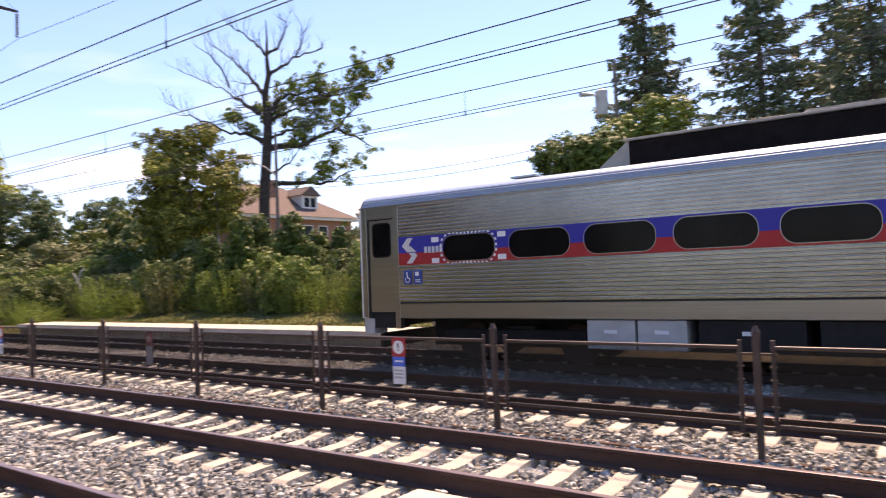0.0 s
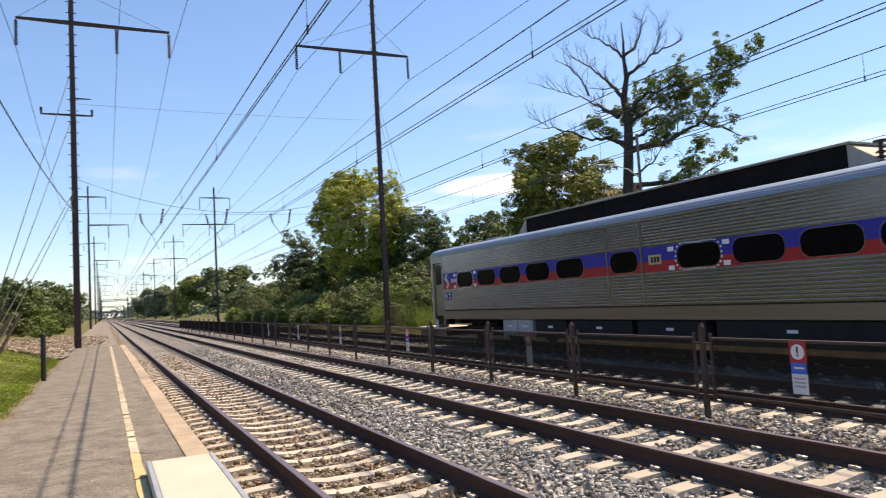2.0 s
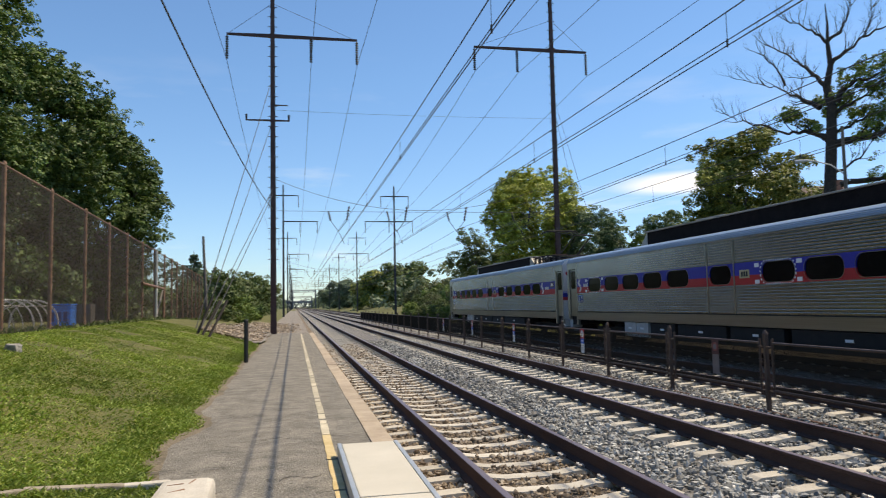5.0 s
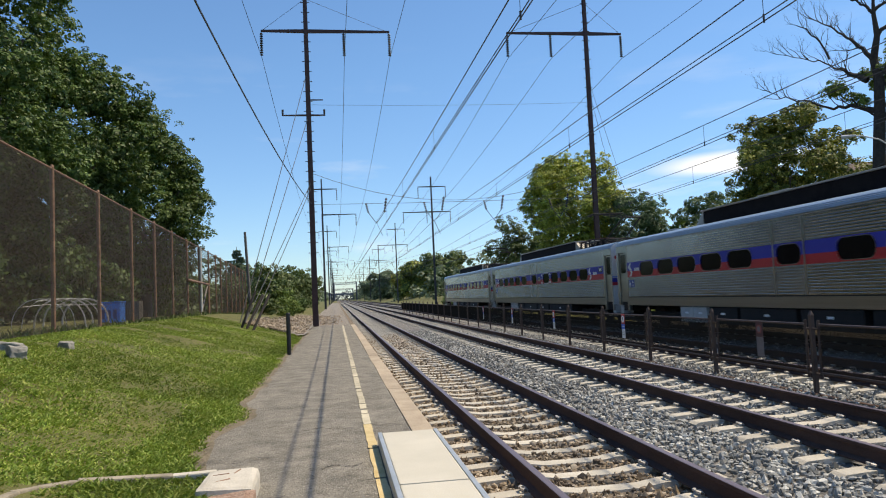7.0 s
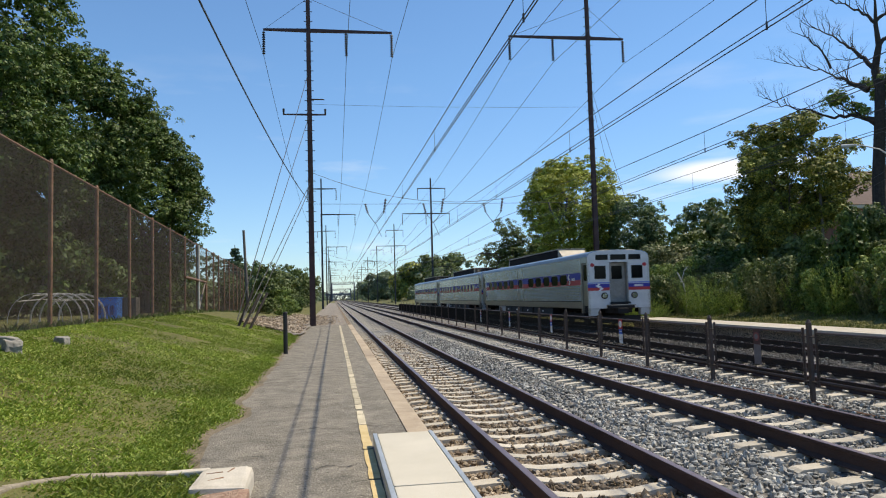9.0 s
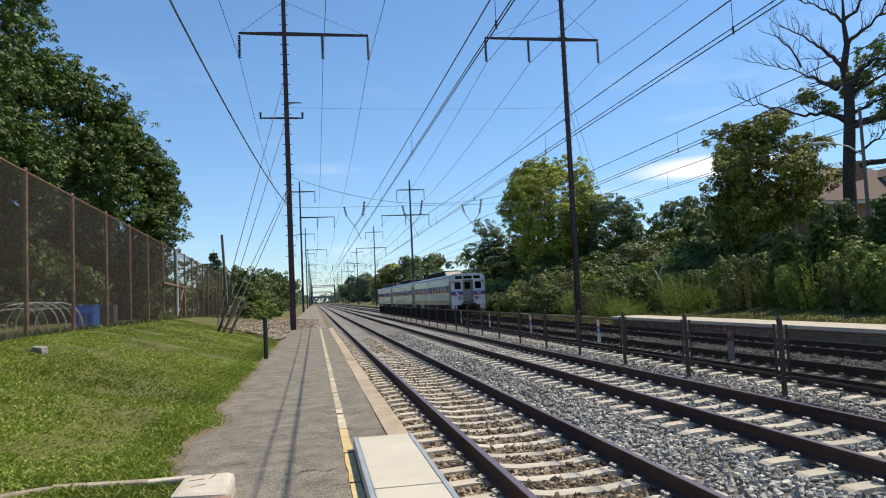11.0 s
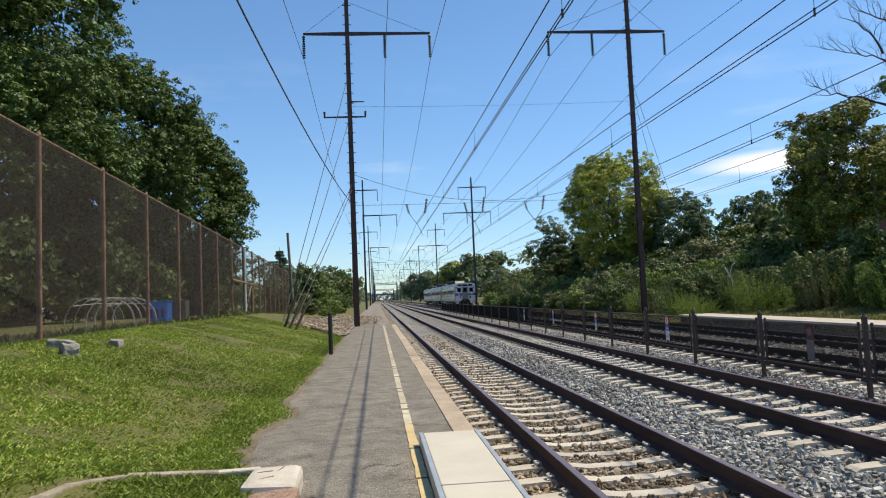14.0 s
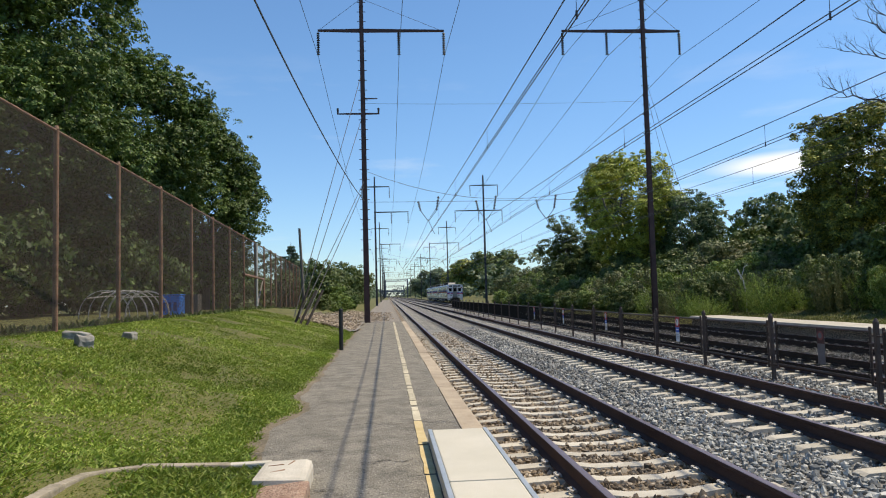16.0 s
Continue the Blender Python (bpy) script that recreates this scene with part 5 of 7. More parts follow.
def bellows(car, s0, s1):
    """Ribbed black gangway between two cars, widened to keep sunlight out of the gap."""
    bm = bmesh.new()
    n = 4
    for i in range(n):
        y0, y1 = -s0 - (s1 - s0) * i / n, -s0 - (s1 - s0) * (i + 0.8) / n
        box(bm, -1.25, 1.25, min(y0, y1), max(y0, y1), 1.0, 3.55, bevel=0.015)
    box(bm, -1.2, 1.2, min(-s0, -s1), max(-s0, -s1), 1.03, 3.51)
    part("gangway_bellows", bm, M_RUBBER, car, "black ribbed gangway bellows widened to darken the gap")


bellows(car_a, 25.72, 26.2)
bellows(car_b, 25.72, 26.2)
gone = []
for part_ob in car_c.children:
    if part_ob.name.startswith(("pantograph", "switch_gear")):
        gone += list(part_ob.children_recursive) + [part_ob]
for part_ob in gone:
    bpy.data.objects.remove(part_ob)
car_details(car_a)
car_details(car_b)
NOSE = [(0, 11.46), (0.5, 15.1), (1, 19.1), (1.5, 23.3), (2, 27.8), (2.5, 32.5), (3, 37.3), (3.5, 42.4), (4, 47.6), (4.5, 53.0), (5, 58.5), (6, 70.5), (7, 83.6),
        (8, 97.9), (8.5, 105.3), (9, 112.8), (10, 128.3), (11, 144.1), (12, 160.2), (12.5, 168.4), (13, 176.7), (14, 193.8), (15, 211.4), (16, 229.3)]


def motions():
    for i, car in enumerate((car_a, car_b, car_c)):
        walk(car, [(t, pose(TRACKS[3], y - PITCH * i, FAR_DROP)) for t, y in NOSE])


# ---------------------------------------------------------------- poles and wires


def insulator_string(bm, top, bottom, n=7, r=0.11):
    top, bottom = Vector(top), Vector(bottom)
    tube(bm, top, bottom, 0.02, n=5)
    for i in range(n):
        a = top.lerp(bottom, (i + 0.2) / n)
        b = top.lerp(bottom, (i + 0.75) / n)
        tube(bm, a, b, r * 0.5, r, 8)


def steel_pole(x, y, z0, top, mat, label, near=True, w0=0.175, w1=0.11):
    p = thing("catenary_pole", label, "pole", "poles along the tracks", (x, y, z0))
    bm = bmesh.new()
    # rolled H-section: two flanges and a web, slightly tapered
    for y0, y1, k in ((-1, -0.82, 1), (0.82, 1, 1), (-0.82, 0.82, 0.12)):
        a = [(-k, y0), (k, y0), (k, y1), (-k, y1)]
        lo = [bm.verts.new((q * w0, r * w0, -0.5)) for q, r in a]
        hi = [bm.verts.new((q * w1, r * w1, top)) for q, r in a]
        for i in range(4):
            bm.faces.new((lo[i], lo[(i + 1) % 4], hi[(i + 1) % 4], hi[i]))
        bm.faces.new(hi)
    part("column", bm, mat, p)
    if near:
        for i in range(30):
            z = 4.5 + i * 0.62
            w = w0 + (w1 - w0) * z / top
            slab("climbing_rung", mat, p, -w - 0.14, w + 0.14, -0.02, 0.02, z, z + 0.035)
    return p


def arm(p, x0, x1, z, hang, mat, n=7, depth=0.11, drop=1.55):
    bm = bmesh.new()
    for a, b in ((x0, 0.0), (0.0, x1)):
        h0, h1 = (depth * 0.5, depth) if b == 0.0 else (depth, depth * 0.5)
        v = [bm.verts.new(q) for q in ((a, -0.07, z - h0), (a, 0.07, z - h0), (a, 0.07, z + h0), (a, -0.07, z + h0), (b, -0.07, z - h1), (b, 0.07, z - h1), (b, 0.07, z + h1), (b, -0.07, z + h1))]
        for q in ((0, 1, 2, 3), (7, 6, 5, 4), (0, 4, 5, 1), (1, 5, 6, 2), (2, 6, 7, 3), (3, 7, 4, 0)):
            bm.faces.new([v[i] for i in q])
    part("cross_arm", bm, mat, p)
    for x in hang:
        bm = bmesh.new()
        insulator_string(bm, (x, 0, z - 0.1), (x, 0, z - drop), n)
        part("insulator", bm, M_INSUL, p)


POLE_Y = 44.0
left_pole = steel_pole(-1.25, POLE_Y, 0.1, 25, M_POLE, "tall dark red steel pole with a wide cross arm")
arm(left_pole, -2.7, 5.15, 18.2, (-2.68, 2.3, 5.12), M_POLE, n=10)
arm(left_pole, -1.6, 1.0, 12.95, (), M_POLE, depth=0.05)
arm(left_pole, -0.1, 0.9, 13.9, (), M_POLE, depth=0.03)
right_pole = steel_pole(16.72, POLE_Y, 0.3, 25, M_POLE, "tall dark red steel pole with a wide cross arm", w0=0.15, w1=0.095)
arm(right_pole, -5.3, 2.42, 18.0, (-5.27, -2.4, 2.38), M_POLE, n=10)
for p, xs, z in ((left_pole, (-2.6, 4.9), 18.25), (right_pole, (-5.1, 2.3), 18.05)):
    for x in xs:
        bm = bmesh.new()
        tube(bm, (0, 0, z + 2.0), (x, 0, z), 0.012, n=5)
        part("brace_wire", bm, M_WIRE, p)
for x in (-1.55, 0.95):
    bm = bmesh.new()
    tube(bm, (x, 0, 12.95), (x, 0, 13.3), 0.05, 0.07, 8)
    part("pin_insulator", bm, M_INSUL, left_pole)
for yy, n in ((120, 6), (195, 5), (275, 4), (350, 4), (430, 4), (510, 4), (600, 4)):
    for x, lo, hi in ((-1.75, -0.2, 5.6), (16.6, -5.0, 3.2)):
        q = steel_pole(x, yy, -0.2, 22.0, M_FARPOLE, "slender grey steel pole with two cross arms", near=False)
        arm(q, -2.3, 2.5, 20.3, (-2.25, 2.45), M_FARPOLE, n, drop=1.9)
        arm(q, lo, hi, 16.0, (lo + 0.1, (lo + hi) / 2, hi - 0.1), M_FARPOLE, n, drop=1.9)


def wire(p0, p1, sag, r, label="thin dark overhead wire", n=14, parent=None, name="overhead_wire"):
    bm = bmesh.new()
    p0, p1 = Vector(p0), Vector(p1)
    pts = []
    for i in range(n + 1):
        t = i / n
        q = p0.lerp(p1, t)
        q.z -= sag * 4 * t * (1 - t)
        pts.append(q)
    rope(bm, pts, r)
    if parent is not None:
        return part(name, bm, M_WIRE, parent)
    return tagged(part(name, bm, M_WIRE), label, "wire", "overhead wires")


SPANS = (-34, 44, 120, 195, 275, 350)
for a, b in zip(SPANS, SPANS[1:]):
    # feeders on the cross arms
    zf = 16.65 if a < 100 else 14.1
    zb = 16.65 if b < 100 else 14.1
    for x in (-3.93, 1.05, 3.87, 11.45, 14.32, 19.1):
        wire((x, a, zf), (x, b, zb), 1.0, 0.016 if a < 100 else 0.02, "feeder wire between the poles")
    for x in TRACKS:
        zm, sg, zc = (6.6, 0.32, 5.72) if x > 12 else (6.4, 0.46, 5.45)
        cat = thing("catenary", "trolley wire hung by droppers from a messenger wire", "overhead line", "overhead lines")
        wire((x, a, zm), (x, b, zm), sg, 0.011, parent=cat, name="messenger_wire")
        wire((x, a, zc), (x, b, zc), 0.0, 0.010, parent=cat, name="contact_wire")
        wire((x + 0.02, a, zc + 0.09), (x + 0.02, b, zc + 0.09), 0.0, 0.009, parent=cat, name="auxiliary_wire")
        m = 9 if a < 130 else 1
        for i in range(1, m):
            t = i / m
            y = a + (b - a) * t
            bm = bmesh.new()
            tube(bm, (x, y, zm - sg * 4 * t * (1 - t)), (x, y, zc - 0.03), 0.005, n=4)
            tube(bm, (x, y, zc - 0.02), (x, y, zc + 0.10), 0.016, n=6)
            part("dropper", bm, M_WIRE, cat)
# span wires across the tracks at the poles, with V-shaped insulator hangers
for yy, xl, xr in ((44, -1.25, 16.72), (120, -1.75, 16.6), (195, -1.75, 16.6)):
    wire((xl, yy, 9.5), (xr, yy, 9.5), 1.9, 0.014, "span wire across the tracks")
    wire((xl, yy, 7.55), (xr, yy, 7.55), 0.05, 0.012, "span wire across the tracks")
    if yy == 44:
        wire((xl, yy, 13.7), (xr, yy, 13.75), 0.1, 0.008, "span wire across the tracks")
    for x in TRACKS:
        v = thing("wire_hanger", "V-shaped insulator hanger over a track", "hanger", "wire hangers", (x, yy, 0))
        for s, dz in ((-0.55, 0.0), (0.6, 0.3)):
            bm = bmesh.new()
            insulator_string(bm, (s * 1.1, 0, 7.55 + dz), (s * 0.85, 0, 6.95), 5, 0.09)
            part("insulator", bm, M_INSUL, v)
            bm = bmesh.new()
            tube(bm, (s * 0.85, 0, 6.95), (0, 0, 6.3), 0.018, n=5)
            part("hanger_rod", bm, M_WIRE, v)
        bm = bmesh.new()
        tube(bm, (0, 0, 6.35), (0.35, 0, 5.52), 0.014, n=5)
        part("steady_rod", bm, M_WIRE, v)
# heavy cable and guys at the left pole
wire((-1.25, 44, 7.6), (-2.61, 15.3, 7.96), 0.4, 0.022, "heavy dark cable running to the pole")
wire((-2.61, 15.3, 7.96), (-4.3, -20, 11.6), 0.1, 0.022, "heavy dark cable running to the pole")
for p, q in (((-1.25, 44, 8.9), (-3.72, 30.6, 1.0)), ((-1.25, 44, 8.6), (-3.42, 30.6, 1.0)), ((-1.3, 44, 15.6), (-3.95, 30.8, 1.0)), ((-1.3, 44, 12.9), (-3.72, 30.6, 1.0))):
    wire(p, q, 0.05, 0.018, "steel guy wire from the pole to the ground")
for p, q in (((16.72, 44, 15.3), (21.5, 46, 1.5)), ((16.72, 44, 14.6), (20.3, 46, 1.5))):
    wire(p, q, 0.05, 0.012, "steel guy wire from the pole to the ground")
for g in ((-3.72, 30.6, 8.9, 44), (-3.42, 30.6, 8.6, 44), (-3.95, 30.8, 13.5, 44)):
    a, b = Vector((g[0], g[1], 0.62)), Vector((-1.25, g[3], g[2]))
    d = ((b - a).normalized() + Vector((0.25, -0.35, 0.4))).normalized()
    bm = bmesh.new()
    tube(bm, a - d * 0.2, a + d * 1.8, 0.055, n=8)
    tagged(part("guy_guard", bm, M_DEADBARK), "rusty guy wire guard leaning from the grass", "guard", "guy guards")

# ---------------------------------------------------------------- left side: lawn, chain-link fence, small things
FY = [10.2, 13.8, 17.4, 21.2, 25.2, 29.1, 33.0, 37.3, 41.6, 46, 49.8, 53, 57, 61, 65, 69, 73, 77]


def fence_x(y):
    return -6.1 - 0.05 * (y - 13.7)


def build_chain_fence():
    f = thing("chain_link_fence", "tall rusty chain-link fence with dark screening", "fence")
    ys = [-14, -10, -6.5, -3.2, 0.2, 3.6, 7.0] + FY
    for i, y in enumerate(ys):
        x = fence_x(y)
        z = ground_z(x, y)
        top = 5.02
        bm = bmesh.new()
        tube(bm, (x, y, z - 0.4), (x, y, top + 0.03), 0.05, n=10)
        tube(bm, (x, y, top + 0.03), (x, y, top + 0.10), 0.056, 0.03, 10)
        part("fence_post", bm, M_RUSTPOST, f)
        if i + 1 < len(ys):
            y2 = ys[i + 1]
            x2 = fence_x(y2)
            bm = bmesh.new()
            tube(bm, (x, y, top), (x2, y2, top), 0.03, n=8)
            part("top_rail", bm, M_RUSTPOST, f)
            bm = bmesh.new()
            vs = [bm.verts.new(q) for q in ((x + 0.03, y, z + 0.03), (x2 + 0.03, y2, ground_z(x2, y2) + 0.03), (x2 + 0.03, y2, top), (x + 0.03, y, top))]
            bm.faces.new(vs)
            part("netting", bm, M_CHAIN, f)


build_chain_fence()


def build_left_clutter():
    bm = bmesh.new()
    tube(bm, (0, 0, -0.2), (0, 0, 1.22), 0.065, n=12)
    tube(bm, (0, 0, 1.22), (0, 0, 1.25), 0.065, 0.05, 12)
    ob = part("bollard", bm, M_BLACKPOST)
    ob.location = (-1.42, 21.9, 0.18)
    tagged(ob, "slim black post standing at the edge of the path", "post")
    # leaning stub pole beyond the fence
    bm = bmesh.new()
    tube(bm, (-8.9, 78, 0.3), (-9.3, 78, 9.3), 0.17, 0.13, 10)
    tagged(part("utility_pole", bm, M_WOODPOLE), "short leaning bare wooden pole behind the fence", "pole")
    # blocky stones on the grass
    for k, (x, y, w, l, h) in enumerate(((-5.42, 13.1, 0.22, 0.14, 0.13), (-5.1, 12.6, 0.13, 0.12, 0.16), (-5.05, 14.6, 0.13, 0.1, 0.12), (-3.62, 6.85, 0.12, 0.1, 0.03))):
        bm = bmesh.new()
        box(bm, -w, w, -l, l, -0.12, h, bevel=0.03)
        bmesh.ops.subdivide_edges(bm, edges=bm.edges[:], cuts=2, use_grid_fill=True)
        for v in bm.verts:
            v.co += Vector(noise.noise_vector(v.co * 9 + Vector((k * 3, 0, 0)))) * 0.035
        ob = part("rock", bm, M_ROCK)
        ob.location = (x, y, ground_z(x, y) + 0.02)
        ob.rotation_euler = (0.1 * k - 0.1, 0.15 - 0.1 * k, 0.7 * k)
        tagged(ob, "pale blocky stone lying on the lawn", "rock", "rocks on the lawn")
    # low hoop tunnel of bent pipes behind the fence
    tun = thing("garden_hoop_tunnel", "bare hoop tunnel of bent pale pipes behind the fence", "hoop tunnel", at=(-8.5, 25.4, 1.25))
    n = 16
    for y, w in ((0.9, 0.035), (0.0, 0.022), (-0.7, 0.03), (-1.4, 0.028), (-2.3, 0.012), (-3.0, 0.012)):
        bm = bmesh.new()
        rope(bm, [(-0.75 * math.cos(math.pi * i / n), y, 0.92 * math.sin(math.pi * i / n) ** 0.8) for i in range(n + 1)], w, 6)
        part("hoop", bm, M_HOOP if w > 0.02 else M_GREYBOX, tun)
    for x, z in ((-0.45, 0.76), (0.0, 0.92), (0.5, 0.72)):
        bm = bmesh.new()
        rope(bm, [(x, 0.9, z), (x, -1.4, z), (x * 0.9, -3.2, z * 0.92)], 0.015, 6)
        part("ridge_rod", bm, M_HOOP, tun)
    bin_ = thing("blue_bin", "bright blue plastic bin behind the fence", "bin", at=(-8.3, 28.6, 1.2))
    bm = bmesh.new()
    box(bm, -0.38, 0.38, -0.36, 0.36, 0.0, 0.8, bevel=0.05)
    part("body", bm, M_BLUE, bin_)
    slab("lid", M_BLUE, bin_, -0.4, 0.4, -0.38, 0.38, 0.81, 0.86, bevel=0.02)
    for x in (-0.22, 0.0, 0.2):
        slab("dark_mark", M_NOTICE, bin_, x - 0.06, x + 0.06, -0.368, -0.362, 0.22, 0.56)
    tagged(slab("wooden_crate", M_WOODPOLE, None, -8.0, -7.5, 29.2, 29.8, 1.2, 2.05, bevel=0.01), "weathered wooden crate beside the bin", "crate")
    # gate on the fence: a bar, a brace and a pale post
    g = thing("fence_gate", "rusty gate frame with a pale post on the fence", "gate")

    def on_fence(y, z):
        return (fence_x(y) + 0.1, y, z)

    for nm, a, b, r, m in (("top_bar", (36.6, 3.05), (44.8, 3.0), 0.07, M_RUSTPOST), ("brace", (44.4, 2.95), (41.2, 1.2), 0.05, M_WOODPOLE), ("gate_post", (41.6, 1.0), (41.6, 5.0), 0.07, M_HOOP), ("side_bar", (44.8, 1.0), (44.8, 3.0), 0.06, M_RUSTPOST)):
        bm = bmesh.new()
        tube(bm, on_fence(*a), on_fence(*b), r, n=8)
        part(nm, bm, m, g)


build_left_clutter()


def grass(name, n, region, h, material, label, seed, spread=0.5):
    """Blades of grass, each a bent pointed strip."""
    rng = np.random.default_rng(seed)
    x0, x1, y0, y1, bias = region
    x = x0 + (x1 - x0) * rng.random(n)
    y = y0 + (y1 - y0) * rng.random(n) ** bias
    if x1 < 0:
        edge = np.array([path_left(b) for b in y]) - 0.03 - 0.2 * rng.random(n) ** 2
        x = np.where(x > edge, edge - rng.random(n) * 0.5, x)
        # none on the kerb's line
        arc = ((-1.05, -1.4, -2.08, -2.27, -2.35, -2.36, -2.35), (6.53, 6.49, 6.29, 6.06, 5.8, 5.4, 4.3))
        keep = np.ones(n, dtype=bool)
        for a0, b0, a1, b1 in zip(arc[0], arc[1], arc[0][1:], arc[1][1:]):
            f = np.clip(((x - a0) * (a1 - a0) + (y - b0) * (b1 - b0)) / ((a1 - a0) ** 2 + (b1 - b0) ** 2), 0, 1)
            keep &= np.hypot(x - a0 - f * (a1 - a0), y - b0 - f * (b1 - b0)) > 0.08
        # thin, worn patches
        bare = np.array([noise.noise((a * 0.55, b * 0.4, 12.0)) + 0.5 * noise.noise((a * 1.9, b * 1.3, 21.0)) for a, b in zip(x, y)])
        keep &= rng.random(n) > np.clip((bare - 0.12) * 2.2, 0, 0.75)
        x, y = x[keep], y[keep]
        n = len(x)
    z = np.array([ground_z(a, b) for a, b in zip(x, y)])
    c = np.stack([x, y, z], axis=1)
    a = rng.random(n) * 6.283
    wd = np.stack([np.cos(a), np.sin(a), np.zeros(n)], axis=1) * (0.010 + 0.012 * rng.random(n))[:, None] * (h / 0.07) ** 0.5
    lean = rng.normal(size=(n, 3)) * spread
    lean[:, 2] = 1
    patch = np.array([noise.noise((a * 1.7, b * 1.1, 4.0)) + 0.7 * noise.noise((a * 5.0, b * 4.0, 9.0)) for a, b in zip(x, y)])
    hh = (h * (0.5 + 0.9 * rng.random(n)) * np.clip(1.0 + 0.7 * patch, 0.55, 1.9))[:, None]
    tip = c + lean * hh
    mid = c + lean * hh * np.array([0.35, 0.35, 0.6])
    quad = np.stack([c - wd, c + wd, mid + wd * 0.8, tip, mid - wd * 0.8], axis=1)
    ob = new(name, raw_mesh(name, quad, 5, material))
    tagged(ob, label, "grass", kind="stuff")


grass("lawn_grass", 190000, (-6.3, -1.0, 4.2, 34.0, 2.0), 0.032, M_BLADE, "short green lawn grass on the bank", 11, 1.1)
grass("lawn_fringe", 9000, (-2.0, -1.3, 4.0, 40.0, 1.4), 0.04, M_BLADE, "longer grass at the edge of the path", 12)
grass("bank_grass", 40000, (18.6, 23.5, 2.0, 75.0, 1.2), 0.07, M_BANK, "grass along the far platform", 13)
grass("fence_weeds", 1800, (-7.1, -6.2, 6.0, 60.0, 1.3), 0.12, M_LEAF_MID, "tall weeds at the foot of the fence", 14)

# ---------------------------------------------------------------- trees and bushes


def limb(bm, p, d, length, r, depth, rng, bend=0.35, kids=(2, 3), tips=None):
    """A tapering limb in short lengths that forks."""
    p, d = Vector(p), Vector(d).normalized()
    n = 4
    for i in range(n):
        q = p + d * (length / n)
        r2 = r * (0.86 if i < n - 1 else 0.78)
        tube(bm, p, q, r, r2, 7 if r > 0.05 else 5, caps=False)
        p, r = q, r2
        d = (d + Vector((rng.uniform(-1, 1), rng.uniform(-1, 1), rng.uniform(-0.5, 0.9))) * bend * 0.45).normalized()
        if tips is not None and depth <= 1:
            tips.append(p)
        if depth > 1 and i in (1, 2) and rng.random() < 0.6:
            k = (d + Vector((rng.uniform(-1, 1), rng.uniform(-1, 1), rng.uniform(-0.2, 0.7))) * 0.9).normalized()
            limb(bm, p, k, length * rng.uniform(0.45, 0.65), r * 0.55, depth - 1, rng, bend, kids, tips)
    if depth > 0:
        for _ in range(rng.randint(*kids)):
            k = (d + Vector((rng.uniform(-1, 1), rng.uniform(-1, 1), rng.uniform(-0.3, 0.8))) * 0.75).normalized()
            limb(bm, p, k, length * rng.uniform(0.55, 0.8), r * rng.uniform(0.6, 0.8), depth - 1, rng, bend, kids, tips)
    elif tips is not None:
        tips.append(p)


def broadleaf(name, x, y, height, rx, rz, material, count, leaf, seed, label, n_lumps=16, low=0.12, ry=None, z=None, group="trees along the line", lump=(0.22, 0.42), core=0.6):
    z = ground_z(x, y) if z is None else z
    t = thing(name, label, "tree", group, (x, y, z))
    rng = random.Random(seed)
    bm = bmesh.new()
    r = 0.022 * height
    tube(bm, (0, 0, -0.3), (0.1, 0, height * 0.35), r * 1.25, r * 0.8, 10, caps=False)
    for k in range(5):
        a = 6.283 * k / 5 + rng.random()
        limb(bm, (0.1, 0, height * rng.uniform(0.25, 0.36)), (math.cos(a) * 0.7, math.sin(a) * 0.7, 1), height * 0.22, r * 0.55, 1, rng)
    part("trunk", bm, M_BARK, t)
    nr = np.random.default_rng(seed)
    cz = height - rz
    bl = lumps(nr, 0, 0, cz, rx, ry or rx, rz, n_lumps, rx * lump[0], rx * lump[1], core)
    me = leaf_mesh("crown", bl, count, leaf, material, seed)
    c = new("crown", me)
    c.parent = t
    return t


def dead_snag(x, y):
    """A pale broken stem that leans out of the weeds."""
    bm = bmesh.new()
    rng = random.Random(5)
    z = ground_z(x, y)
    rope(bm, [(x, y, z - 0.2), (x + 0.03, y + 0.05, z + 1.1), (x - 0.03, y + 0.15, z + 1.8), (x - 0.3, y + 0.35, z + 2.5)], 0.042, 7)
    limb(bm, (x - 0.15, y + 0.25, z + 1.9), (0.3, -0.2, 1), 0.7, 0.04, 1, rng)
    tagged(part("dead_snag", bm, M_HOOP), "pale broken dead stem leaning among the weeds", "dead stem")


dead_snag(20.9, 40.6)
# dark row of trees behind the chain-link fence
broadleaf("tree", -14.4, 58, 16.8, 5.2, 8.4, M_LEAF_DARK, 125000, 0.1, 21, "large dark green leafy tree behind the fence", 110, lump=(0.12, 0.22), core=0.86)
broadleaf("tree", -17.0, 48, 18.6, 6.2, 8.4, M_LEAF_DARK, 135000, 0.1, 22, "large dark green leafy tree behind the fence", 70, lump=(0.15, 0.28), core=0.84)
broadleaf("tree", -16.2, 33, 14.6, 5.6, 7.2, M_LEAF_DARK, 130000, 0.088, 23, "large dark green leafy tree behind the fence", 64, lump=(0.15, 0.28), core=0.84)
broadleaf("tree", -20.8, 45, 28.0, 7.2, 9.6, M_LEAF_DARK, 100000, 0.13, 24, "tall green leafy tree behind the fence", 46, lump=(0.14, 0.3), core=0.7)
# right-hand side
broadleaf("tree", 28.6, 82, 17.0, 6.1, 8.2, M_LEAF_YEL, 90000, 0.13, 31, "tall tree with yellowing green leaves", 56, lump=(0.16, 0.32), core=0.78)
broadleaf("tree", 24.5, 92, 11.0, 4.6, 5.4, M_LEAF_MID, 44000, 0.12, 32, "green leafy tree on the bank", 18)
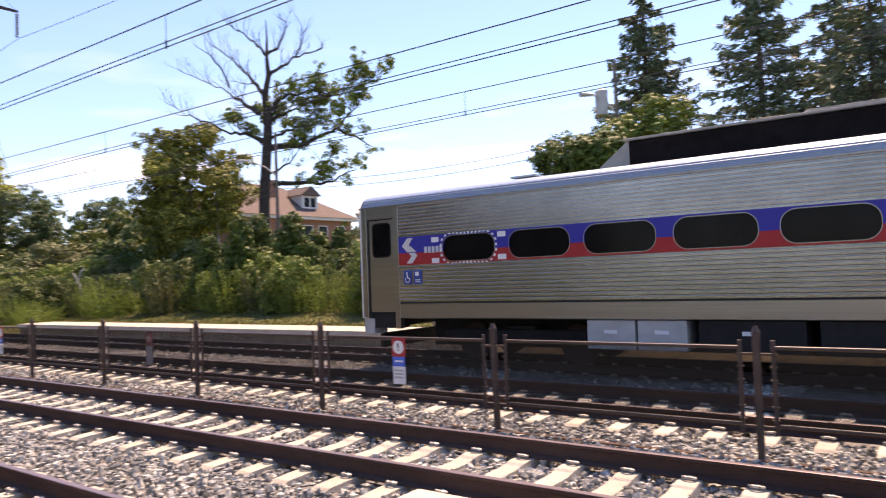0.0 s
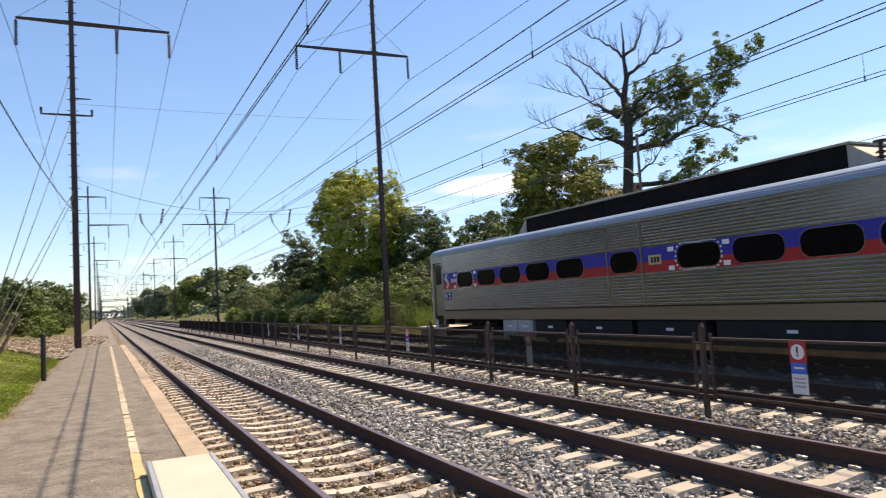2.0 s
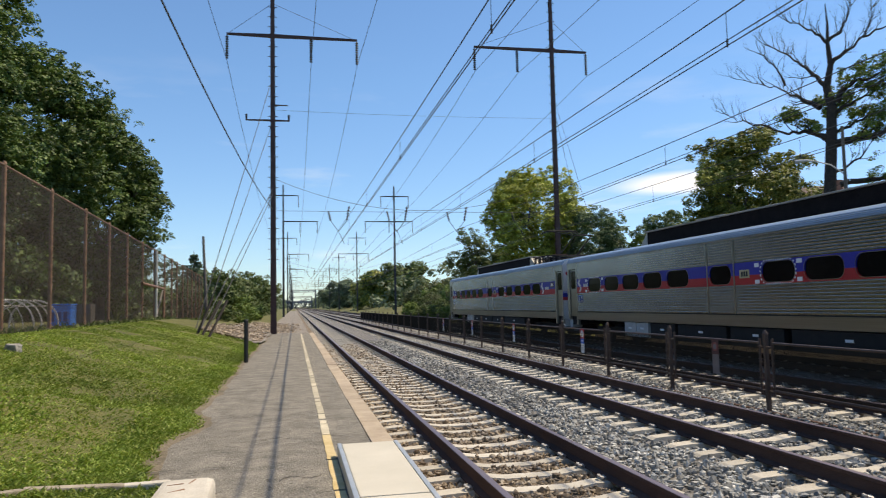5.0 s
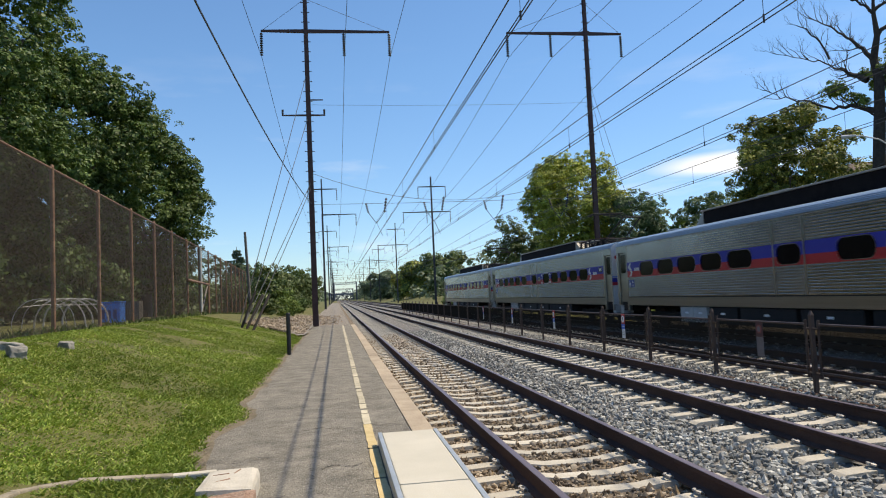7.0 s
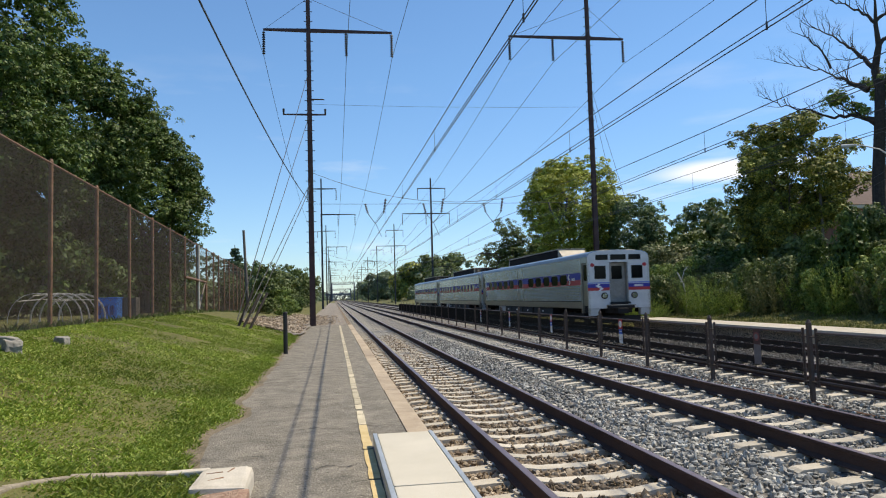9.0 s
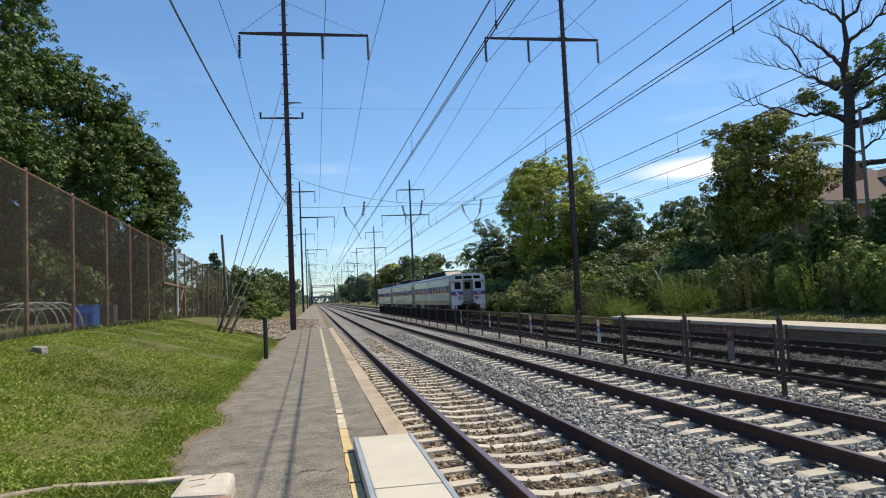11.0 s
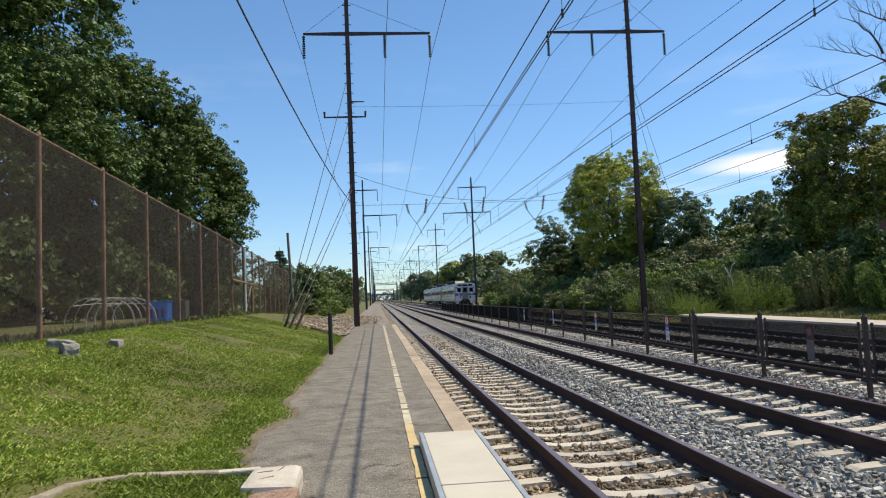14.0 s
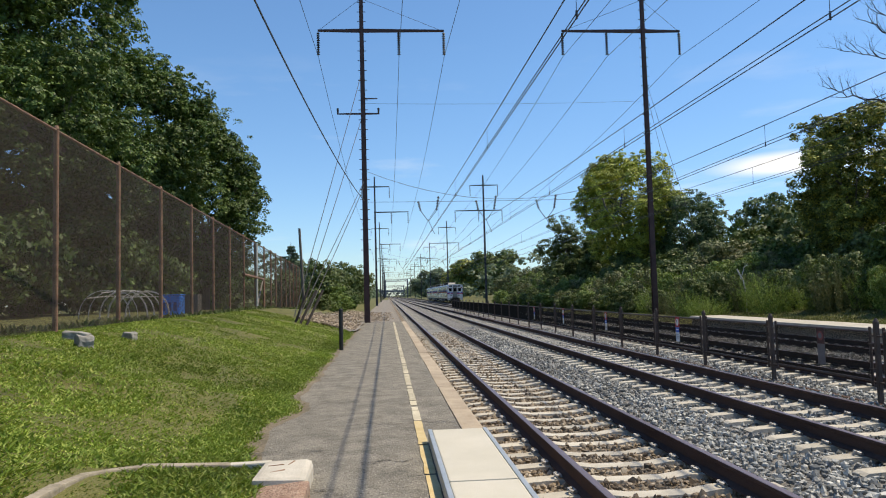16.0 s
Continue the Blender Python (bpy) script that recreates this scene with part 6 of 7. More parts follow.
broadleaf("tree", 34, 77, 11.5, 4.6, 5.4, M_LEAF_BLUE, 52000, 0.095, 33, "blue-green leafy tree on the bank", 84, z=1.5, lump=(0.08, 0.2), core=0.62)
broadleaf("tree", 39, 70, 10.5, 3.6, 5.0, M_LEAF_BLUE, 40000, 0.1, 34, "green leafy tree on the bank", 40, z=1.5, lump=(0.12, 0.28))
broadleaf("tree", 31.5, 45.6, 13.5, 4.5, 5.8, M_LEAF_OLIVE, 70000, 0.095, 35, "olive and yellow leafy tree on the bank", 58, z=1.4, lump=(0.12, 0.26))
broadleaf("tree", 33.6, 51, 10.0, 2.9, 4.6, M_LEAF_OLIVE, 30000, 0.13, 36, "olive and yellow leafy tree on the bank", 18, z=1.4)
broadleaf("tree", 27.9, 11.6, 7.4, 2.7, 3.4, M_LEAF_DARK, 60000, 0.075, 37, "low rounded green tree by the line", 20, z=1.4)
broadleaf("tree", 30.5, 10.3, 8.8, 2.2, 3.8, M_LEAF_BRIGHT, 36000, 0.075, 38, "bright green leafy tree by the line", 16, z=1.4)
broadleaf("tree", 36, 235, 16.5, 8.5, 8.0, M_LEAF_MID, 18000, 0.5, 41, "distant round green tree", 20, z=0)
broadleaf("tree", 27, 240, 12.5, 7.5, 6.2, M_LEAF_OLIVE, 15000, 0.5, 42, "distant round olive tree", 18, z=0)
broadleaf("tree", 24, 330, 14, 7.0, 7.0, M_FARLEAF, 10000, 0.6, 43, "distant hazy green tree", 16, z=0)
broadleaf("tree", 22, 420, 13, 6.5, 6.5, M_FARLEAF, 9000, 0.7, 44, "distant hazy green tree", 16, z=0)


def spruce(x, y, height, r, seed, count=11000, z0=3.0, label="tall dark blue-green spruce tree", tiers=34):
    t = thing("spruce", label, "tree", "spruces by the line", (x, y, z0))
    bm = bmesh.new()
    tube(bm, (0, 0, -0.3), (0, 0, height), 0.28, 0.03, 9, caps=False)
    part("trunk", bm, M_BARK, t)
    rng = np.random.default_rng(seed)
    # whorls of long drooping branches, turned up at the tips, with hanging sprays
    c, out = [], []
    wood = bmesh.new()
    for i in range(tiers):
        f = i / tiers
        z = height * (0.06 + 0.93 * f)
        for k in range(6 if f < 0.8 else 4):
            a = rng.random() * 6.283
            ln = r * (1 - f) ** 0.75 * (0.55 + 0.6 * rng.random()) + 0.15
            droop = 0.22 + 0.2 * rng.random()
            m = max(12, int(count / tiers / 7 * (0.35 + ln / r)))
            s = rng.random(m) ** 0.65
            side = rng.normal(size=m) * 0.16 * (1.15 - s) * ln
            zz = z - droop * ln * s + 0.26 * ln * s ** 3
            px = np.cos(a) * ln * s - np.sin(a) * side
            py = np.sin(a) * ln * s + np.cos(a) * side
            c.append(np.stack([px, py, zz - np.abs(rng.normal(size=m)) * 0.16], axis=1))
            out.append(np.stack([np.cos(a) * 0.6 - np.sin(a) * np.sign(side) * 0.7, np.sin(a) * 0.6 + np.cos(a) * np.sign(side) * 0.7, np.full(m, -0.45)], axis=1))
            rope(wood, [(np.cos(a) * ln * q, np.sin(a) * ln * q, z - droop * ln * q + 0.26 * ln * q ** 3) for q in (0, 0.35, 0.7, 1.0)], 0.025, 4)
    tagged(part("branch_rest", wood, M_BARK, t), kind="stuff")
    c, out = np.concatenate(c), np.concatenate(out)
    n = len(c)
    u = out + rng.normal(size=(n, 3)) * 0.35
    u /= np.linalg.norm(u, axis=1)[:, None]
    v = np.cross(u, rng.normal(size=(n, 3)))
    v /= np.linalg.norm(v, axis=1)[:, None]
    s = (0.09 + 0.15 * rng.random(n))[:, None]
    quad = np.stack([c - u * s, c + v * s * 0.3, c + u * s, c - v * s * 0.3], axis=1)
    ob = new("crown", raw_mesh("crown", quad, 4, M_NEEDLE))
    ob.parent = t


spruce(36.0, 12.6, 14.2, 4.2, 51, 26000)
spruce(36.5, 7.2, 14.0, 4.8, 52, 26000)
spruce(36.5, 2.6, 12.8, 4.4, 53, 20000)
spruce(40.5, 4.4, 14.5, 4.4, 54, 20000)
spruce(-13.1, 100, 9.1, 4.0, 81, 30000, 0.4, "small dark conifer behind the chain-link fence", 20)


def dead_tree():
    x, y = 32.4, 37.85
    z = 1.6
    t = thing("half_dead_tree", "tall half-dead tree with bare limbs and some green leaves", "tree", at=(x, y, z))
    rng = random.Random(77)
    bm = bmesh.new()
    tips = []
    # across the view: right of the picture is (0.77, -0.64), depth the other way
    R = Vector((0.766, -0.643, 0))
    D = Vector((0.643, 0.766, 0))

    def pt(r, zz, dd=0.0):
        return Vector((0, 0, zz)) + R * r + D * dd

    trunk = [(pt(-0.4, -0.5), 0.55), (pt(-0.38, 2.5), 0.47), (pt(-0.3, 6.2), 0.42), (pt(0.0, 9.9), 0.37), (pt(0.1, 11.8), 0.32), (pt(-0.1, 13.0), 0.26), (pt(0.19, 14.4), 0.2), (pt(0.1, 15.7), 0.14), (pt(0.15, 17.0), 0.08), (pt(0.1, 18.3), 0.035)]
    for (a, ra), (b, rb) in zip(trunk, trunk[1:]):
        tube(bm, a, b, ra * 0.85, rb * 0.85, 12, caps=False)

    def bough(pts, rad, twig, bare=True):
        """A crooked bough through (across, up) points, with forking twigs along it."""
        mine, r0 = [], rad
        dd = rng.uniform(-0.5, 0.5)
        for k, ((ra, za), (rb, zb)) in enumerate(zip(pts, pts[1:])):
            steps = 4
            for j in range(steps):
                f0, f1 = j / steps, (j + 1) / steps
                w0 = 0.0 if k == 0 and j == 0 else last
                last = rng.uniform(-0.13, 0.13)
                p = pt(ra + (rb - ra) * f0, za + (zb - za) * f0 + w0, dd * (k + f0))
                q = pt(ra + (rb - ra) * f1, za + (zb - za) * f1 + last, dd * (k + f1))
                r1 = r0 * 0.89
                tube(bm, p, q, r0, r1, 7, caps=False)
                r0 = r1
                mine.append(q)
                if k + f1 > 0.3 and rng.random() < 0.95:
                    d = (q - p).normalized() + Vector((rng.uniform(-0.9, 0.9), rng.uniform(-0.9, 0.9), rng.uniform(-0.35, 0.9)))
                    limb(bm, q, d, twig * rng.uniform(0.8, 1.5), max(r0 * 0.4, 0.026), 2, rng, 0.75, (2, 3), mine)
        limb(bm, q, q - p, twig * 1.3, r0, 3, rng, 0.65, (2, 2), mine)
        return [] if bare else mine

    bough([(-0.2, 9.9), (-1.2, 10.5), (-2.4, 10.6), (-4.1, 11.4), (-5.4, 11.9), (-6.2, 12.7)], 0.2, 0.7)
    bough([(-0.5, 11.8), (-1.4, 12.5), (-1.8, 13.0), (-2.4, 13.5), (-3.7, 14.3), (-5.3, 15.0)], 0.2, 0.7)
    bough([(-0.05, 12.9), (-0.8, 14.0), (-1.6, 14.9), (-2.4, 15.7), (-3.2, 16.4)], 0.17, 0.8)
    bough([(-2.4, 13.5), (-2.8, 14.6), (-3.7, 15.8)], 0.08, 0.6)
    bough([(0.1, 15.8), (-0.5, 16.5), (-1.4, 17.3), (-2.0, 17.5)], 0.11, 0.6)
    bough([(0.1, 15.9), (0.85, 16.4), (1.3, 17.5), (1.5, 18.3)], 0.12, 0.6)
    bough([(0.2, 14.4), (1.0, 15.1), (2.0, 15.8), (2.5, 16.9), (2.6, 17.7)], 0.15, 0.7)
    bough([(2.0, 15.8), (3.3, 16.1)], 0.07, 0.5)
    green = bough([(0.4, 12.0), (0.7, 12.7), (1.6, 13.1), (3.1, 13.3), (4.3, 13.0), (5.4, 13.6), (6.3, 14.4), (7.3, 14.5)], 0.2, 0.7, False)
    green += bough([(0.1, 9.4), (2.4, 9.6), (3.9, 10.3), (4.8, 10.9), (5.4, 11.5), (6.5, 12.8)], 0.25, 0.8, False)
    green += bough([(4.9, 10.8), (6.4, 10.2)], 0.1, 0.5, False)
    green += bough([(0.3, 6.9), (2.4, 7.1), (3.9, 7.0), (5.0, 7.4)], 0.2, 0.8, False)
    green += bough([(2.6, 7.1), (3.4, 7.8), (4.1, 8.4)], 0.09, 0.7, False)
    green += bough([(0.1, 11.4), (1.4, 11.9), (2.4, 12.4), (3.2, 12.9)], 0.12, 0.8, False)
    green += bough([(0.0, 9.9), (1.3, 10.6), (2.3, 11.2), (3.0, 12.0)], 0.12, 0.8, False)
    green += bough([(-0.1, 7.6), (1.1, 8.2), (1.8, 8.9)], 0.10, 0.9, False)
    green += bough([(-0.1, 9.4), (-1.2, 10.6), (-1.9, 11.0)], 0.06, 0.5, False)
    green += bough([(0.0, 10.4), (0.2, 11.2), (0.3, 11.9)], 0.06, 0.6, False)
    part("trunk", bm, M_DEADBARK, t)
    bl = []
    for q in green:
        if rng.random() < 0.2:
            s = rng.uniform(0.12, 0.4)
            bl.append((q.x, q.y, q.z, s, s, s * 0.8))
    c = new("leaves", leaf_mesh("leaves", bl, 42000, 0.07, M_LEAF_BRIGHT, 78, shell=1.0))
    c.parent = t
    tagged(c, "sparse yellow-green leaves")


dead_tree()


def build_bushes():
    rng = np.random.default_rng(61)
    mats = {"bright": M_LEAF_BRIGHT, "mid": M_LEAF_MID, "grey": M_LEAF_GREY, "dark": M_LEAF_DARK, "weed": M_WEED}
    protos = []
    for i, key in enumerate(("bright", "mid", "grey", "bright", "mid", "dark")):
        bl = lumps(rng, 0, 0, 0.75, 1.0, 1.0, 0.85, 12, 0.28, 0.5)
        bl = [(a, b, max(c, r3 * 0.7), r1, r2, r3) for a, b, c, r1, r2, r3 in bl]
        protos.append(leaf_mesh("foliage", bl, 9000, 0.048, mats[key], 300 + i, flat=0.3, shell=0.5))

    # upright plumes of weeds: many leafy stems that fan out
    for i, key in enumerate(("weed", "grey", "weed")):
        stems, per = 90, 60
        ang, q = 6.283 * rng.random(stems), 0.85 * rng.random(stems) ** 0.6
        high = (0.7 + 0.65 * rng.random(stems)) * (1.12 - 0.35 * q)
        f = rng.random((stems, per)) ** 0.75
        lean = 0.12 + 0.3 * q
        c = np.stack([np.cos(ang)[:, None] * (q[:, None] + lean[:, None] * f ** 2), np.sin(ang)[:, None] * (q[:, None] + lean[:, None] * f ** 2), high[:, None] * f], axis=-1)
        c += rng.normal(size=c.shape) * 0.03 * (1.3 - f)[..., None]
        up = rng.normal(size=c.shape) * 0.55 + np.array([0, 0, 0.9])
        up += np.stack([np.cos(ang), np.sin(ang), np.zeros(stems)], axis=-1)[:, None] * 0.4
        up /= np.linalg.norm(up, axis=-1)[..., None]
        sd = np.cross(up, rng.normal(size=c.shape))
        sd /= np.linalg.norm(sd, axis=-1)[..., None]
        ln = (0.05 + 0.06 * rng.random((stems, per)))[..., None] * (1.2 - 0.5 * f)[..., None]
        quad = np.stack([c, c + up * ln * 0.5 + sd * ln * 0.17, c + up * ln, c + up * ln * 0.5 - sd * ln * 0.17], axis=-2)
        protos.append(raw_mesh("foliage", quad, 4, mats[key]))
    # feathery cones
    for i, key in enumerate(("mid", "dark")):
        bl = []
        for f in np.linspace(0, 1, 9):
            for _ in range(5):
                a, q = 6.283 * rng.random(), (1 - f) ** 0.7 * 0.75 * rng.random() ** 0.5
                bl.append((math.cos(a) * q, math.sin(a) * q, 0.15 + 1.45 * f + 0.1 * rng.random(), 0.22, 0.22, 0.3))
        protos.append(leaf_mesh("foliage", bl, 9000, 0.042, mats[key], 340 + i, flat=0.1, shell=0.7))

    # fine-leaved bush in dark leaf colour, to carry the shade behind the fence
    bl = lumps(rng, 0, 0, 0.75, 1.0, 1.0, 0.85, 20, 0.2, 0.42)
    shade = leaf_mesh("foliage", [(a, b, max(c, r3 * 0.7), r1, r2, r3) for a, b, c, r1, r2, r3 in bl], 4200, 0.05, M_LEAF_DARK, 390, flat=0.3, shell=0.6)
    coarse = []
    for i, key in enumerate(("bright", "mid", "grey", "bright", "mid", "dark", "bright", "grey", "bright", "mid", "dark")):
        bl = lumps(rng, 0, 0, 0.75, 1.0, 1.0, 0.85, 14, 0.22, 0.45)
        bl = [(a, b, max(c, r3 * 0.7), r1, r2, r3) for a, b, c, r1, r2, r3 in bl]
        coarse.append(leaf_mesh("foliage", bl, 4200, 0.06, mats[key], 360 + i, flat=0.3, shell=0.5))

    def bush(k, x, y, s, h, label):
        t = thing("bush", label, "bush", "bushes on the bank", (x, y, ground_z(x, y) - 0.1))
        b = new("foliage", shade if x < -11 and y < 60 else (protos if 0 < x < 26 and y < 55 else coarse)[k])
        b.parent = t
        b.scale = (s, s, h)
        b.rotation_euler = (0, 0, rng.random() * 6.28)

    # weedy front row
    y = 6.0
    while y < 120:
        s = 1.0 + 0.5 * rng.random()
        bush(int(rng.choice((6, 7, 8, 6, 3, 7, 1))), (20.7 if y > 37 else 22.0) + 1.4 * rng.random(), y, s, s * (1.05 + 0.5 * rng.random()), "low bright green weedy bush on the bank")
        y += s * 0.95
    # weeds past the end of the far platform
    y = 40.5
    while y < 120:
        s = 0.8 + 0.5 * rng.random()
        bush(int(rng.choice((6, 7, 8, 1, 4))), 17.9 + 1.3 * rng.random(), y, s, s * (0.8 + 0.4 * rng.random()), "low green weedy bush beside the far track")
        y += s * 1.1
    # taller rows behind
    for x0, h0, ks in ((24.3, 1.45, (1, 2, 3, 4)), (27.5, 1.75, (1, 4, 5, 2)), (31.5, 2.1, (5, 1, 4)), (36.0, 2.6, (5, 1, 4))):
        y = 9.0 if x0 < 30 else (56.0 if x0 < 33 else 62.0)
        while y < 150:
            s = h0 * (0.7 + 0.5 * rng.random()) * (1 + 0.45 * min(max((y - 40) / 30, 0), 1))
            bush(int(rng.choice(ks)), x0 + 1.5 * rng.random(), y, s, s * (0.8 + 0.4 * rng.random()), "dense green bush on the bank")
            y += s * 1.3
    # two feathery cedars
    for k, x, y, s, h in ((10, 23.4, 29.6, 1.9, 2.4), (10, 24.8, 27.3, 2.0, 2.3), (10, 24.2, 25.2, 1.2, 1.5), (10, 23.4, 32.2, 1.6, 2.0), (9, 25.4, 30.5, 1.9, 2.4)):
        bush(k, x, y, s, h, "tall feathery green bush on the bank")
    # dark hedge before the house
    for x, y, s, h in ((30.0, 30.4, 2.0, 2.1), (31.3, 28.2, 2.1, 2.1), (32.6, 26.0, 2.1, 2.0), (33.8, 24.0, 2.0, 1.9)):
        bush(5, x, y, s, h, "dark clipped hedge bush in front of the house")
    # undergrowth behind the chain-link fence, its dark leaves standing in for shade
    y = 21.0
    while y < 84:
        s = 2.0 + 0.9 * rng.random()
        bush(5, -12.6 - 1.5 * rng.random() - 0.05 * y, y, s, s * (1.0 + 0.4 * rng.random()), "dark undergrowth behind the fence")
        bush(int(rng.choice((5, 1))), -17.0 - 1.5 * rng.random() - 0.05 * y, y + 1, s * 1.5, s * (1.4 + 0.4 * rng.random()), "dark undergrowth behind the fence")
        y += s * 1.2
    for y in range(58, 80, 6):
        bush(int(rng.choice((1, 2, 4))), fence_x(y) + 0.9 + rng.random(), y, 0.45 + 0.2 * rng.random(), 0.5, "low weeds at the foot of the fence")
    # left side beyond the lawn
    for x, y, s, h in ((-5.4, 60, 1.0, 0.9), (-3.9, 62, 0.9, 0.9), (-4.7, 70, 1.3, 1.5), (-4.2, 78, 1.2, 1.2), (-6.5, 80, 2.4, 2.6), (-7.5, 90, 2.8, 3.5), (-4.8, 96, 1.6, 1.8), (-5.5, 105, 2.8, 4.0), (-9.5, 108, 3.2, 4.4), (-8.5, 120, 3.2, 4.4), (-5.6, 130, 3.0, 4.2), (-4.6, 85, 1.3, 1.3), (-12.5, 96, 3.2, 3.0), (-13.0, 122, 3.4, 4.0)):
        bush(int(rng.choice((1, 5, 0, 4))), x, y, s, h, "green bush beyond the end of the platform")


build_bushes()


def far_woods():
    """The wooded edges that line the tracks into the distance."""
    rng = np.random.default_rng(71)
    bl = []
    for y in range(110, 900, 7):
        k = 1 + (y - 110) / 500
        for x0, h in ((21.0, 4.0), (26.0, 7.0), (33.0, 9.0)):
            r = (1.8 + 1.6 * rng.random()) * (1.3 if x0 > 22 else 1) * k
            bl.append((x0 + 3 * rng.random() + (y - 110) * 0.004, y + 4 * rng.random(), h * (0.3 + 0.5 * rng.random()) * min(k, 1.5), r, r, r))
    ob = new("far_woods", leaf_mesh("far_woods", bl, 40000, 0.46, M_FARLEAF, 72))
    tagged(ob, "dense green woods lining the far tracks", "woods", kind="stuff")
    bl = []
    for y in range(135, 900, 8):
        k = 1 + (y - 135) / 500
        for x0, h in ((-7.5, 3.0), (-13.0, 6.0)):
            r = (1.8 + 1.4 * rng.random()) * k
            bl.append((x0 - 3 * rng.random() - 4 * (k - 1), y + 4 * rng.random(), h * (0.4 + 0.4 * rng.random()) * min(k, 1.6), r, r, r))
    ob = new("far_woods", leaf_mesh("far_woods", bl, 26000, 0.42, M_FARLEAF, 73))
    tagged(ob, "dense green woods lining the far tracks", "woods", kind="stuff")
    # woods added mainly so the train's steel sides mirror dark foliage
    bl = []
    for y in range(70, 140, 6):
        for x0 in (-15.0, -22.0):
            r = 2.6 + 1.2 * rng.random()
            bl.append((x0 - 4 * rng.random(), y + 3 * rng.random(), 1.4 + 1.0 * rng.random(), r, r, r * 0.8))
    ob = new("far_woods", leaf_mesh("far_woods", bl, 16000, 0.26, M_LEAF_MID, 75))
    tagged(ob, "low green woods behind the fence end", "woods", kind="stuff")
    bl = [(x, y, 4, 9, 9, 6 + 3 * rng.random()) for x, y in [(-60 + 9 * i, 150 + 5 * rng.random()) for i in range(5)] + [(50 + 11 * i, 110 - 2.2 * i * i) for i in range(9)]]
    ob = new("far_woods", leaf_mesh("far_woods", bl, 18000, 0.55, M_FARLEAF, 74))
    tagged(ob, "green treetops behind the houses", "woods", kind="stuff")


far_woods()


def far_haze():
    """Tree line where the tracks meet the horizon, its haze painted into the leaf colour."""
    rng = np.random.default_rng(76)
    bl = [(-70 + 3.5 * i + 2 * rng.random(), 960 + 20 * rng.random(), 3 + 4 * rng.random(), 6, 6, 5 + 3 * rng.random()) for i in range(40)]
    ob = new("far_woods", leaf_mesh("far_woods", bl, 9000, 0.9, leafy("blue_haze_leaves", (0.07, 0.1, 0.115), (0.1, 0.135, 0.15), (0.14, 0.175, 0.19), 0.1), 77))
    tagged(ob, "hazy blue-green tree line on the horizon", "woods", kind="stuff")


far_haze()

# ---------------------------------------------------------------- house, street lamp, far structures


def build_house():
    h = thing("house", "brick house with a red-brown hipped roof and white dormer", "house", at=(48.0, 57.0, 3.0))
    h.rotation_euler = (0, 0, radians(-4))
    # local x runs along the front, y away from the line
    W, Dp, H = 7.4, 4.9, 4.9
    slab("wall", M_BRICK, h, -W, W, -Dp, Dp, -0.5, H)
    slab("cornice", M_WHITE, h, -W - 0.5, W + 0.5, -Dp - 0.5, Dp + 0.5, H, H + 0.3, bevel=0.03)
    bm = bmesh.new()
    e = 0.65
    v = [bm.verts.new(p) for p in ((-W - e, -Dp - e, H + 0.3), (W + e, -Dp - e, H + 0.3), (W + e, Dp + e, H + 0.3), (-W - e, Dp + e, H + 0.3), (-2.2, 0, H + 3.9), (1.6, 0, H + 3.9))]
    for q in ((0, 1, 5, 4), (1, 2, 5), (2, 3, 4, 5), (3, 0, 4), (3, 2, 1, 0)):
        bm.faces.new([v[i] for i in q])
    part("roof", bm, M_SHINGLE, h, "red-brown shingle roof")
    d = slab("dormer", M_WHITE, h, 1.6, 3.6, -4.1, -1.0, H + 1.0, H + 2.6)
    bm = bmesh.new()
    v = [bm.verts.new(p) for p in ((1.3, -4.4, H + 2.55), (3.9, -4.4, H + 2.55), (2.6, -4.4, H + 3.5), (1.3, -0.6, H + 2.55), (3.9, -0.6, H + 2.55), (2.6, -0.6, H + 3.5))]
    for q in ((0, 1, 2), (1, 4, 5, 2), (0, 2, 5, 3), (3, 5, 4), (0, 3, 4, 1)):
        bm.faces.new([v[i] for i in q])
    part("dormer_roof", bm, M_SHINGLE, d)
    for x in (1.9, 2.7):
        slab("dormer_window", M_GLASS, d, x, x + 0.6, -4.13, -4.105, H + 1.4, H + 2.3)
    for x in (-6.2, -4.0, -1.4, 1.1, 3.0, 5.4):
        w = slab("window", M_WHITE, h, x - 0.1, x + 1.1, -Dp - 0.05, -Dp + 0.02, 2.6, 4.4)
        slab("pane", M_GLASS, w, x, x + 1.0, -Dp - 0.06, -Dp - 0.052, 2.7, 4.3)
    for y in (-3.4, 0.4, 2.6):
        w = slab("window", M_WHITE, h, -W - 0.05, -W + 0.02, y - 0.1, y + 1.1, 2.6, 4.4)
        slab("pane", M_GLASS, w, -W - 0.06, -W - 0.052, y, y + 1.0, 2.7, 4.3)
    slab("chimney", M_BRICK, h, -0.9, -0.1, -2.3, -1.5, H + 1.2, H + 4.1)
    g = thing("house", "pale house with a light roof far behind the trees", "house", at=(70, 56, 3.5))
    g.rotation_euler = (0, 0, radians(-50))
    slab("wall", M_WHITE, g, -6, 6, -4, 4, -0.5, 6.2)
    bm = bmesh.new()
    v = [bm.verts.new(p) for p in ((-6.4, -4.4, 6.2), (6.4, -4.4, 6.2), (6.4, 4.4, 6.2), (-6.4, 4.4, 6.2), (-6.4, 0, 9.0), (6.4, 0, 9.0))]
    for q in ((0, 1, 5, 4), (2, 3, 4, 5), (1, 2, 5), (3, 0, 4), (0, 3, 2, 1)):
        bm.faces.new([v[i] for i in q])
